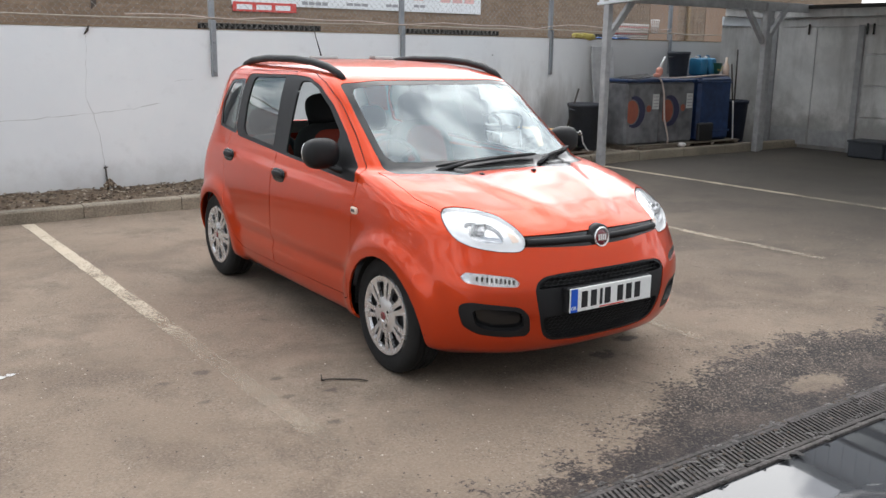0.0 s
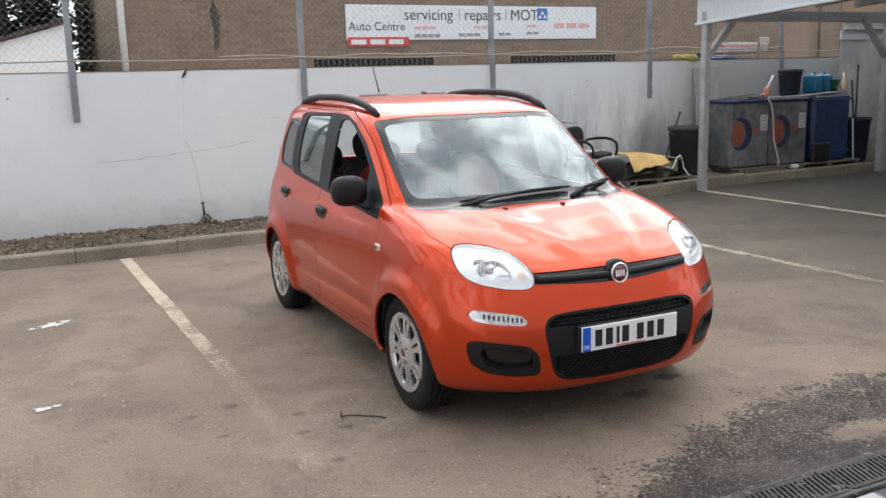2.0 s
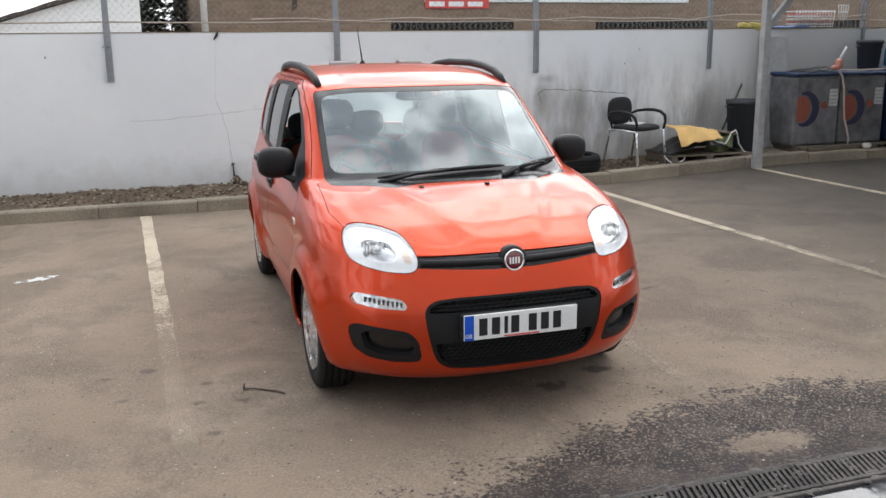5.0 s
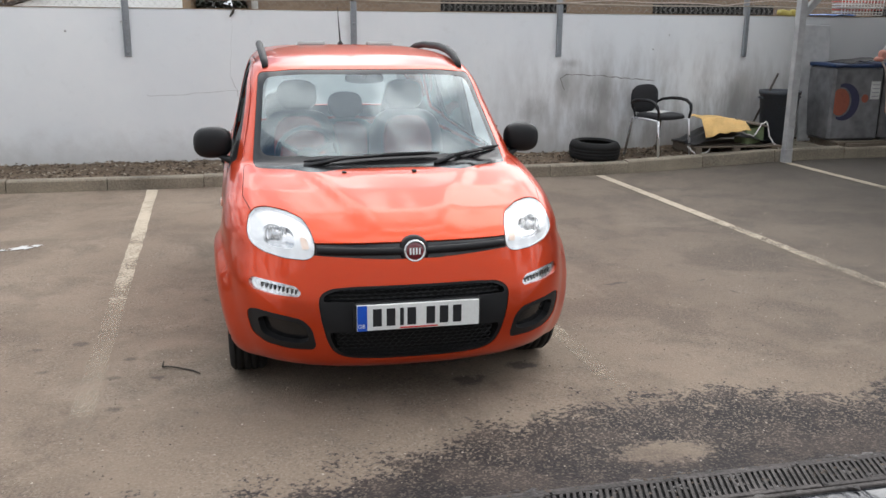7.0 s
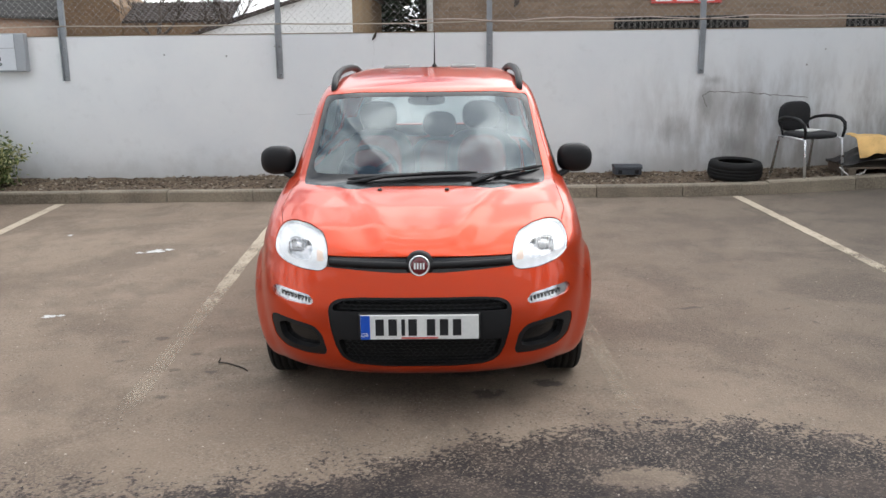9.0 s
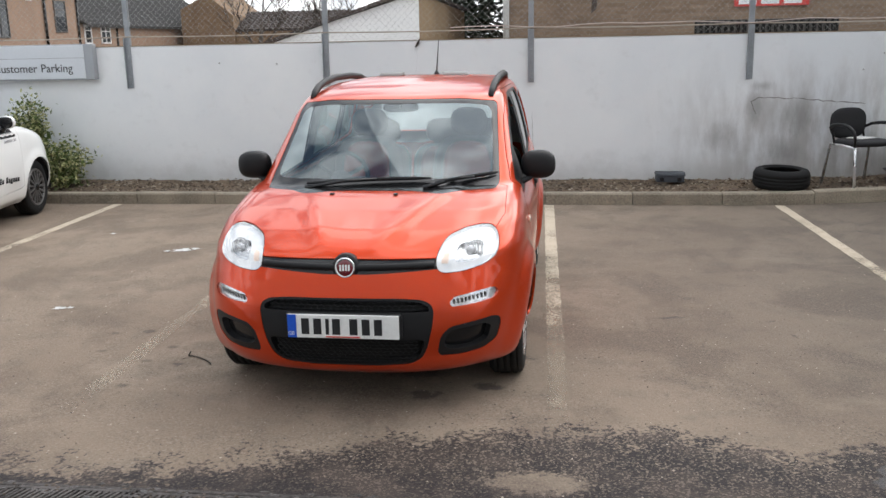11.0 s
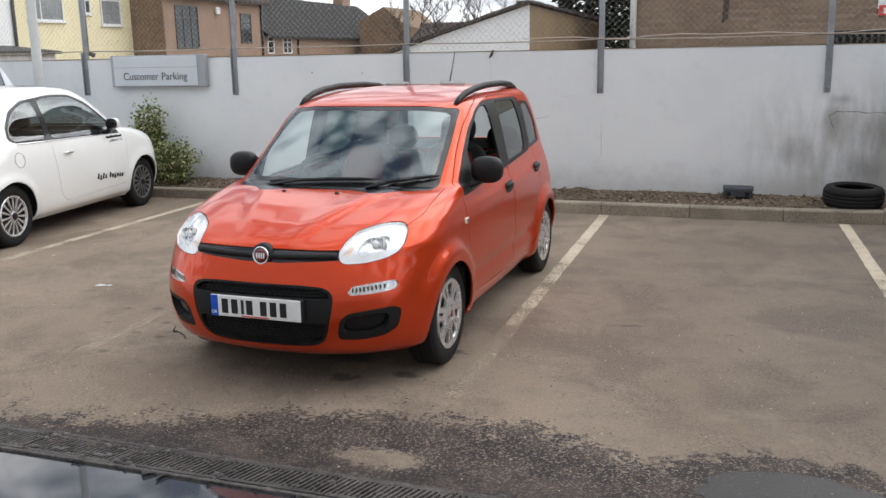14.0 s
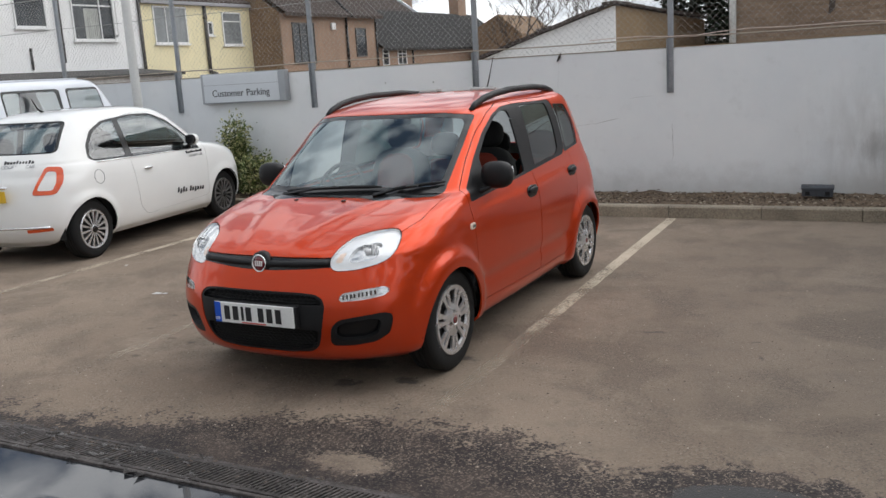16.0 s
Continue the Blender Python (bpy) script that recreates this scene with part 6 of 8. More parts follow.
        part("sill", bm, frame_mat, w)
    return w


def tiled_roof(parent, x0, x1, y0, z0, y1, z1, name="roof", overhang=0.2, tile=None):
    """A slope with rows of pantiles, ribs and course steps."""
    x0, x1 = x0 - overhang, x1 + overhang
    run, rise = y1 - y0, z1 - z0
    rows = max(3, int(math.hypot(run, rise) / 0.32))
    ribs = max(6, int((x1 - x0) / 0.3))
    verts, faces = [], []
    nx = ribs * 4
    for r in range(rows):
        for e in (0, 1):
            f = (r + e) / rows
            lift = 0.045 if e == 0 else 0.0
            for i in range(nx + 1):
                x = x0 + (x1 - x0) * i / nx
                verts.append((x, y0 + run * f, z0 + rise * f + lift + 0.035 * math.cos(2 * math.pi * i / 4)))
    m = nx + 1
    for r in range(2 * rows - 1):
        for i in range(nx):
            faces.append((r * m + i, r * m + i + 1, (r + 1) * m + i + 1, (r + 1) * m + i))
    b = len(verts)
    for i in range(nx + 1):
        x = x0 + (x1 - x0) * i / nx
        verts.append((x, y0 + 0.03, z0 - 0.1))
    for i in range(nx):
        faces.append((b + i, b + i + 1, i + 1, i))
    me = bpy.data.meshes.new(name)
    me.from_pydata(verts, [], faces)
    me.materials.append(tile or ROOF_TILE)
    ob = new(name, me)
    ob.parent = parent
    return ob


def downpipe(parent, x, y, z0, z1, material=GLOSS_BLACK, r=0.05):
    bm = bmesh.new()
    tube(bm, [(x, y - r, z0), (x, y - r, z1)], r, 8)
    for z in (z0 + 0.6, z1 - 0.5):
        tube(bm, [(x, y - r, z), (x, y - r, z + 0.09)], r * 1.3, 8)
    return part("downpipe", bm, material, parent)


def brick_courses(hall, Y):
    """Single bricks, proud of their mortar; those farther along the wall are one joined sheet."""
    rnd = random.Random(12)
    bm = bmesh.new()
    box(bm, (0.005, -0.008, 0.005), (0.22, 0.03, 0.07), bevel=0.0)
    me = mesh_of(bm, "brick", BRICK_TONE, False)
    taken = [(x0 - 0.01, x1 + 0.01, 1.58, 2.04) for x0, x1 in ((6.3, 9.05), (11.05, 14.0), (16.6, 18.4))] + [(6.0, 19.0, 1.58, 1.73), (7.0, 13.42, 2.25, 3.15), (2.4, 2.72, 0, 6), (19.4, 20.6, 1.3, 3.7), (20.9, 21.1, 0, 6), (21.8, 23.4, 1.3, 3.7)]
    verts, faces, count = [], [], 0
    for r in range(28):
        z = 1.65 + 0.075 * r
        for c in range(92):
            x = 2.6 + 0.225 * c + (0.1125 if r % 2 else 0)
            if any(a < x + 0.22 and x < b and lo < z + 0.07 and z < hi for a, b, lo, hi in taken):
                continue
            d = rnd.uniform(-0.003, 0.003)
            if 2.6 < x < 6.3 and r < 18 and count < 290:
                ob = new("brick", me)
                ob.parent, ob.matrix_basis = hall, pose(x, Y + d, z)
                count += 1
                continue
            b = len(verts)
            for p in ((0.005, 0.005), (0.22, 0.005), (0.22, 0.07), (0.005, 0.07)):
                verts.append((x + p[0], Y - 0.008 + d, z + p[1]))
            for p in ((0.005, 0.005), (0.22, 0.005), (0.22, 0.07), (0.005, 0.07)):
                verts.append((x + p[0], Y + 0.01, z + p[1]))
            faces += [(b, b + 1, b + 2, b + 3), (b, b + 4, b + 5, b + 1), (b + 3, b + 2, b + 6, b + 7), (b, b + 3, b + 7, b + 4), (b + 1, b + 5, b + 6, b + 2)]
    me = bpy.data.meshes.new("brickwork")
    me.from_pydata(verts, [], faces)
    me.materials.append(BRICK_TONE)
    ob = new("brickwork", me)
    ob.parent, ob["kind"] = hall, "stuff"


def brick_tone():
    """Tan brick, each one a little different."""
    k = Nodes("single_tan_brick")
    info, geo = k.n.new("ShaderNodeObjectInfo"), k.n.new("ShaderNodeNewGeometry")
    f = k.math("FRACT", k.math("ADD", info.outputs["Random"], geo.outputs["Random Per Island"]))
    col = k.mix(f, (0.225, 0.155, 0.105), (0.305, 0.22, 0.155))
    stain = k.span(k.noise(0.8, 5, 0.6), 0.35, 0.7)
    col = k.mix(k.math("MULTIPLY", stain, 0.35), col, (0.15, 0.105, 0.075))
    col = k.mix(k.math("MULTIPLY", k.span(k.noise(30, 4), 0.5, 0.7), 0.25), col, (0.36, 0.28, 0.20))
    k.put(k.p.inputs["Base Color"], col)
    k.p.inputs["Roughness"].default_value = 0.9
    return k.m


BRICK_TONE = brick_tone()


def build_brick_hall():
    hall = thing("brick_hall", "long flat-roofed tan brick hall beyond the fence", "building")
    Y = 18.1
    bm = bmesh.new()
    box(bm, (2.5, Y, 0), (30, Y + 9, 5.2))
    part("wall", bm, TAN_BRICK, hall, smooth=False)
    bm = bmesh.new()
    box(bm, (2.35, Y - 0.15, 5.204), (30.2, Y + 9.2, 5.4), bevel=0.02)
    part("roof", bm, ROOF_DARK, hall)
    for x0, x1 in ((6.3, 9.05), (11.05, 14.0), (16.6, 18.4)):
        # near-black sheet paints the shade behind the louvres
        bm = bmesh.new()
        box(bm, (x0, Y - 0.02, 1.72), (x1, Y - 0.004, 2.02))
        vent = part("vent", bm, PIT_SHADE, hall, "dark louvred ventilation strip", smooth=False)
        for i in range(int((x1 - x0) / 0.12)):
            bm = bmesh.new()
            x = x0 + 0.06 + 0.12 * i
            box(bm, (x - 0.018, Y - 0.05, 1.72), (x + 0.018, Y - 0.021, 2.02), bevel=0.004)
            part("vent_bar", bm, DARK_FRAME, vent)
    bm = bmesh.new()
    box(bm, (6.0, Y - 0.03, 1.6), (19.0, Y - 0.004, 1.715), bevel=0.006)
    part("string_course", bm, BROWN_RENDER, hall)
    downpipe(hall, 2.54, Y - 0.02, 0, 5.2, POLE_WHITE, 0.065)
    downpipe(hall, 21.0, Y, 0, 5.2, BROWN_RENDER, 0.06)
    for x0, x1 in ((19.4, 20.6), (21.8, 23.4)):
        bm = bmesh.new()
        box(bm, (x0, Y - 0.025, 1.4), (x1, Y - 0.004, 3.6), bevel=0.01)
        part("rendered_panel", bm, PINK_RENDER, hall)
    # bricks of the stretch that shows over the wall
    brick_courses(hall, Y)
    # stains below the parapet
    bm = bmesh.new()
    prism(bm, [(4.25, 2.2), (4.36, 2.3), (4.40, 2.9), (4.28, 3.2), (4.20, 2.95), (4.27, 2.6)], Y - 0.0145, Y - 0.013, "y")
    part("rust_stain", bm, BARK, hall, smooth=False)
    # banner
    sign = thing("banner_sign", "long white garage banner with dark lettering and red strip", "sign")
    bm = bmesh.new()
    box(bm, (7.02, Y - 0.05, 2.40), (13.40, Y - 0.012, 3.13), bevel=0.006)
    part("panel", bm, BANNER, sign)
    yt = Y - 0.054
    bm = bmesh.new()
    box(bm, (7.04, Y - 0.058, 2.27), (8.46, Y - 0.0125, 2.46), bevel=0.003)
    part("red_strip", bm, RED_INK, sign)
    up = pose(0, 0, 0, 90)
    words("Auto Centre", 0.25, INK, sign, Matrix.Translation((7.07, yt, 2.60)) @ up)
    words("servicing", 0.34, INK, sign, Matrix.Translation((8.35, yt, 2.82)) @ up)
    words("repairs", 0.34, INK, sign, Matrix.Translation((9.82, yt, 2.82)) @ up)
    words("MOT", 0.34, INK, sign, Matrix.Translation((11.01, yt, 2.82)) @ up)

    def bars(x, z, n, w, h, material, gap=0.03):
        for i in range(n):
            bm = bmesh.new()
            box(bm, (x + i * (w + gap), Y - 0.0605, z), (x + i * (w + gap) + w, Y - 0.051, z + h))
            part("printed_bar", bm, material, sign, smooth=False)

    for x in (9.69, 10.89):
        bars(x, 2.83, 1, 0.015, 0.24, GREY_INK)
    bars(7.12, 2.31, 3, 0.34, 0.10, BANNER, 0.09)
    bars(8.6, 2.62, 3, 0.15, 0.06, PINK_INK)
    bars(10.06, 2.64, 2, 0.17, 0.06, PINK_INK)
    bars(11.45, 2.66, 2, 0.11, 0.06, PINK_INK)
    bars(8.6, 2.45, 4, 0.13, 0.07, GREY_INK)
    bars(9.68, 2.47, 3, 0.16, 0.06, GREY_INK)
    bars(10.7, 2.48, 2, 0.14, 0.06, GREY_INK)
    bars(11.45, 2.5, 2, 0.14, 0.06, GREY_INK)
    bars(12.2, 2.64, 3, 0.28, 0.12, PINK_INK, 0.07)
    bars(11.74, 2.82, 1, 0.27, 0.27, BLUE_INK)
    for x, z in ((11.875, 2.985), (11.81, 2.90), (11.94, 2.90)):
        bm = bmesh.new()
        prism(bm, [(x - 0.05, z - 0.035), (x + 0.05, z - 0.035), (x, z + 0.045)], Y - 0.066, Y - 0.061, "y")
        part("printed_triangle", bm, BANNER, sign, smooth=False)


def build_gable_shed():
    shed = thing("gabled_outbuilding", "low sloping-roofed outbuilding with white end wall and bare brown side", "outbuilding")
    Y = 14.2
    bm = bmesh.new()
    prism(bm, [(-2.6, 0), (1.33, 0), (1.33, 2.50), (-0.06, 2.10), (-1.15, 1.76), (-2.6, 1.3)], Y, Y + 0.3, "y")
    part("painted_wall", bm, WHITE_WALL, shed, "bright white painted wall", smooth=False)
    # the bare side wall runs back to the north
    bm = bmesh.new()
    prism(bm, [(14.204, 0), (21.4, 0), (21.4, 2.40), (14.204, 2.50)], 1.06, 1.331, "x")
    part("bare_wall", bm, BROWN_RENDER, shed, "bare brown rendered side wall", smooth=False)
    bm = bmesh.new()
    prism(bm, [(-2.7, 1.30), (1.30, 2.50), (1.30, 2.54), (-2.7, 1.34)], 14.3, 21.4, "y")
    part("roof", bm, ROOF_TILE, shed, smooth=False)
    for i in range(26):
        y = 14.12 + 0.28 * i
        bm = bmesh.new()
        z = 2.535 - 0.014 * (y - 14.2)
        box(bm, (1.12, y, z - 0.02), (1.40, y + 0.272, z + 0.03), pose(0, 0, 0.004 * (i % 3)), 0.006)
        part("verge_tile", bm, ROOF_TILE, shed, smooth=False)
    rnd = random.Random(6)
    for a, b in (((-2.7, 1.32), (-1.15, 1.80)), ((-1.15, 1.80), (-0.06, 2.14)), ((-0.06, 2.14), (1.33, 2.55))):
        n = max(2, int((b[0] - a[0]) / 0.26))
        for i in range(n):
            f0, f1 = i / n, (i + 1) / n
            xa, za = a[0] + (b[0] - a[0]) * f0, a[1] + (b[1] - a[1]) * f0
            xb, zb = a[0] + (b[0] - a[0]) * f1, a[1] + (b[1] - a[1]) * f1
            d = rnd.uniform(-0.012, 0.012)
            bm = bmesh.new()
            prism(bm, [(xa, za - 0.03 + d), (xb - 0.01, zb - 0.03 + d), (xb - 0.01, zb + 0.025 + d), (xa, za + 0.025 + d)], Y - 0.09 + d, Y + 1.4, "y")
            part("verge_tile", bm, ROOF_TILE, shed, smooth=False)


def build_houses():
    """The backs of a terrace running north, facing east."""
    def row(x):
        return pose(x, 0, 0, 0, 0, 90)

    H = thing("white_house", "white rendered terraced house with white casement windows", "house", at=row(-20))
    bm = bmesh.new()
    box(bm, (11, 0, 0), (25.0, 8, 6.3))
    part("wall", bm, WHITE_WALL, H, smooth=False)
    window(H, 19.55, 20.8, 3.76, 5.25, 0, WHITE_FRAME, 0)
    w = window(H, 21.84, 23.7, 3.35, 5.0, 0, WHITE_FRAME, 1, split=0.66, drapes=(0.28, 0.62))
    bm = bmesh.new()
    m = Matrix.Translation((23.66, -0.05, 0)) @ pose(0, 0, 0, 0, 0, 55)
    for lo, hi in (((-0.72, -0.02, 3.45), (-0.66, 0.02, 4.9)), ((-0.06, -0.02, 3.45), (0, 0.02, 4.9)), ((-0.66, -0.019, 3.45), (-0.06, 0.019, 3.52)), ((-0.66, -0.019, 4.83), (-0.06, 0.019, 4.9))):
        box(bm, lo, hi, m, 0.006)
    part("open_casement", bm, WHITE_FRAME, w)
    downpipe(H, 21.25, 0, 2.6, 6.2, DARK_FRAME, 0.07)
    downpipe(H, 24.93, 0, 0, 6.2, DARK_FRAME, 0.06)
    downpipe(H, 20.0, 0, 2.4, 3.1, DARK_FRAME, 0.035)
    bm = bmesh.new()
    prism(bm, [(-2.2, 2.0), (-0.01, 2.22), (-0.01, 2.32), (-2.2, 2.1)], 11, 24.7, "x")
    part("lean_to_roof", bm, ROOF_DARK, H)
    bm = bmesh.new()
    box(bm, (11.1, -2.0, 0), (24.6, -1.9, 2.02))
    part("lean_to_wall", bm, GREY_RENDER, H, smooth=False)
    tiled_roof(H, 11, 25.0, -0.3, 6.25, 4, 8.8)

    H = thing("cream_house", "cream rendered terraced house with white windows", "house", at=row(-20))
    bm = bmesh.new()
    box(bm, (25.004, 0.02, 0), (31.4, 8, 4.8))
    part("wall", bm, YELLOW_RENDER, H, smooth=False)
    window(H, 25.65, 27.45, 3.22, 4.64, 0.02, WHITE_FRAME, 1, 0, pane=PALE_PANE, split=0.36)
    window(H, 29.55, 30.75, 3.15, 4.5, 0.02, WHITE_FRAME, 0, 1, pane=PALE_PANE)
    window(H, 28.62, 28.95, 3.55, 4.1, 0.02, WHITE_FRAME, 0, 0)
    downpipe(H, 28.5, 0.02, 2.0, 4.7, DARK_FRAME, 0.07)
    bm = bmesh.new()
    tube(bm, [(28.5, -0.1, 2.05), (28.6, -0.3, 1.95)], 0.09, 8)
    part("hopper", bm, DARK_FRAME, H)
    bm = bmesh.new()
    box(bm, (25.0, -0.16, 4.7), (31.35, 0.015, 4.84), bevel=0.02)
    part("gutter", bm, GREY_INK, H)
    tiled_roof(H, 25.0, 31.3, -0.15, 4.86, 4, 7.2, overhang=0.02)

    # next house stands forward, its brick side wall towards the yard
    H = thing("brown_house", "brown brick house with beige rendered front and dark tiled roof", "house", at=row(-18.42))
    bm = bmesh.new()
    prism(bm, [(0.03, 0), (0.03, 4.4), (3.9, 7.1), (7.8, 4.4), (7.8, 0)], 31.41, 39.4, "x")
    part("wall", bm, HOUSE_BRICK, H, "brown brick side wall", smooth=False)
    bm = bmesh.new()
    box(bm, (31.44, 0, 0), (39.38, 0.026, 4.38))
    part("front_render", bm, PINK_RENDER, H, "beige rendered front", smooth=False)
    window(H, 32.2, 33.85, 2.2, 4.0, 0, DARK_FRAME, 2, 1, sill=False)
    window(H, 37.3, 38.25, 2.45, 3.83, 0, DARK_FRAME, 0, 1, sill=False)
    bm = bmesh.new()
    box(bm, (35.2, -0.12, 3.72), (35.52, -0.004, 4.03), bevel=0.02)
    part("alarm_box", bm, WHITE_FRAME, H, "white alarm box")
    downpipe(H, 36.5, 0, 1.0, 4.3, GLOSS_BLACK, 0.06)
    downpipe(H, 39.2, 0, 1.0, 4.3, GLOSS_BLACK, 0.05)
    tiled_roof(H, 31.5, 39.4, -0.35, 4.36, 3.9, 7.15, overhang=0.1)
    bm = bmesh.new()
    tube(bm, [(36.5, -0.42, 4.3), (36.7, 0.4, 5.0), (36.9, 1.6, 5.85), (36.95, 2.6, 6.6)], 0.05, 8)
    part("vent_pipe", bm, GLOSS_BLACK, H)

    H = thing("low_house", "low brick house with dark tiled roof and chimney", "house", at=row(-18.42))
    bm = bmesh.new()
    box(bm, (39.45, 0.02, 0), (57, 6, 2.85))
    part("wall", bm, PINK_RENDER, H, smooth=False)
    window(H, 39.75, 40.4, 1.95, 2.80, 0.02, WHITE_FRAME, 0, 1, sill=False)
    window(H, 41.3, 42.25, 1.95, 2.76, 0.02, WHITE_FRAME, 1, 1, sill=False)
    downpipe(H, 42.9, 0.02, 0.5, 2.7, GLOSS_BLACK, 0.05)
    tiled_roof(H, 39.5, 57, -0.3, 2.80, 3.0, 5.1, overhang=0.05, tile=SLATE_TILE)
    bm = bmesh.new()
    prism(bm, [(0.02, 2.854), (6, 2.854), (3.0, 5.0)], 56.8, 57.0, "x")
    part("gable", bm, PINK_RENDER, H, smooth=False)
    chimney(H, 55.3, 3.2, 4.8, 6.6, 1.2)

    H = thing("far_house", "far brick house with brown tiled roof and pale verge", "house", at=row(-21.5))
    bm = bmesh.new()
    box(bm, (42, 0.02, 0), (50.0, 8, 4.5))
    part("wall", bm, HOUSE_BRICK, H, smooth=False)
    tiled_roof(H, 42, 50.0, -0.3, 4.45, 4, 7.4)
    bm = bmesh.new()
    prism(bm, [(-0.35, 4.5), (-0.35, 4.65), (4, 7.6), (4, 7.4)], 50.21, 50.4, "x")
    part("verge", bm, CLADDING, H, "pale cement verge")
    tiled_roof(H, 50.4, 58.0, 0.6, 4.1, 4, 5.6, "lower_roof")
    chimney(H, 52.0, 2.5, 4.8, 8.4, 1.5)

    H = thing("gabled_house", "plain brown house end with bare gable", "house")
    bm = bmesh.new()
    prism(bm, [(-18.0, 0), (-14.9, 0), (-14.9, 3.4), (-16.4, 4.6), (-18.0, 3.8)], 50, 56, "y")
    part("wall", bm, HOUSE_BRICK, H, smooth=False)
    tiled_roof(H, -14.8, -9.0, 50.2, 2.6, 53, 3.7)
    bm = bmesh.new()
    box(bm, (-14.88, 50.3, 0), (-8.8, 56, 2.65))
    part("side_wing", bm, HOUSE_BRICK, H, smooth=False)


def chimney(parent, x, y, z0, z1, w):
    bm = bmesh.new()
    box(bm, (x - w / 2, y - 0.35, z0), (x + w / 2, y + 0.35, z1 - 0.25), bevel=0.02)
    box(bm, (x - w / 2 - 0.08, y - 0.43, z1 - 0.25), (x + w / 2 + 0.08, y + 0.43, z1), bevel=0.02)
    ob = part("chimney", bm, PINK_RENDER, parent)
    for dx in (-0.25, 0.25):
        bm = bmesh.new()
        lathe(bm, [(0.13, 0), (0.11, 0.35), (0.14, 0.38), (0.14, 0.42)], 12, Matrix.Translation((x + dx * w, y, z1)))
        part("chimney_pot", bm, BROWN_RENDER, ob)
    return ob


def bare_tree(x, y, h, seed, spread=0.5):
    rnd = random.Random(seed)
    tree = thing("bare_tree", "leafless tree with fine dark twigs against the sky", "tree")
    limbs, twigs = bmesh.new(), bmesh.new()

    def grow(p, d, length, r, level):
        pts, rs = [p], [r]
        q, v = p.copy(), d.copy()
        n = 5
        for i in range(n):
            v = (v + Vector((rnd.uniform(-0.2, 0.2), rnd.uniform(-0.2, 0.2), rnd.uniform(-0.05, 0.16)))).normalized()
            q = q + v * length / n
            pts.append(q.copy())
            rs.append(r * (1 - 0.75 * (i + 1) / n))
        tube(limbs if level < 2 else twigs, pts, rs, 6 if level < 2 else 3)
        if level < 4:
            for k in range(5 if level < 3 else 4):
                i = rnd.randint(2, n)
                a = rnd.uniform(0, 6.28)
                side = Vector((math.cos(a), math.sin(a), rnd.uniform(0.2, 0.9)))
                grow(pts[i], (v * 0.6 + side * spread * 1.5).normalized(), length * rnd.uniform(0.45, 0.68), max(0.014, rs[i] * 0.7), level + 1)

    grow(Vector((x, y, 0)), Vector((0, 0, 1)), h * 0.5, 0.16, 0)
    part("trunk", limbs, BARK, tree)
    part("twig_crown", twigs, BARK, tree)


def evergreen(x, y, h, w, seed):
    """A dense dark conifer: trunk, boughs and many small sprays."""
    rnd = random.Random(seed)
    tree = thing("evergreen_tree", "dense dark evergreen tree behind the outbuilding", "tree")
    bm = bmesh.new()
    tube(bm, [(x, y, 0), (x + 0.05, y, h * 0.5), (x, y, h)], [0.2, 0.13, 0.02], 8)
    for i in range(46):
        a, z = rnd.uniform(0, 6.28), rnd.uniform(0.6, h * 0.92)
        r = w * (1 - 0.5 * z / h) * rnd.uniform(0.6, 1)
        tube(bm, [(x, y, z), (x + r * math.cos(a), y + r * math.sin(a), z + 0.25 * r)], [0.05, 0.01], 5)
    part("trunk", bm, BARK, tree)
    verts, faces = [], []
    for _ in range(9000):
        z = rnd.uniform(0.5, h)
        R = w * (1 - 0.55 * (z / h) ** 1.5) * (0.85 + 0.25 * math.sin(z * 4))
        a, rr = rnd.uniform(0, 6.28), R * math.sqrt(rnd.uniform(0.25, 1.08))
        c = Vector((x + rr * math.cos(a), y + rr * math.sin(a), z))
        s = rnd.uniform(0.06, 0.16)
        d = Vector((math.cos(a), math.sin(a), rnd.uniform(-0.6, 0.4))).normalized()
        t = d.cross(Vector((rnd.uniform(-1, 1), rnd.uniform(-1, 1), 1))).normalized()
        b = len(verts)
        for q in (c - t * s * 0.4, c + d * s, c + t * s * 0.4, c - d * s * 0.8):
            verts.append(q[:])
        faces.append((b, b + 1, b + 2, b + 3))
    me = bpy.data.meshes.new("crown")
    me.from_pydata(verts, [], faces)
    me.materials.append(DARK_LEAF)
    ob = new("crown", me)
    ob.parent = tree


build_brick_hall()
build_gable_shed()
build_houses()
bare_tree(-6.9, 30, 5.6, 5)
bare_tree(-5.0, 33, 5.2, 11)
evergreen(0.6, 23.6, 5.5, 1.5, 3)
evergreen(2.3, 23.4, 6.0, 1.8, 4)


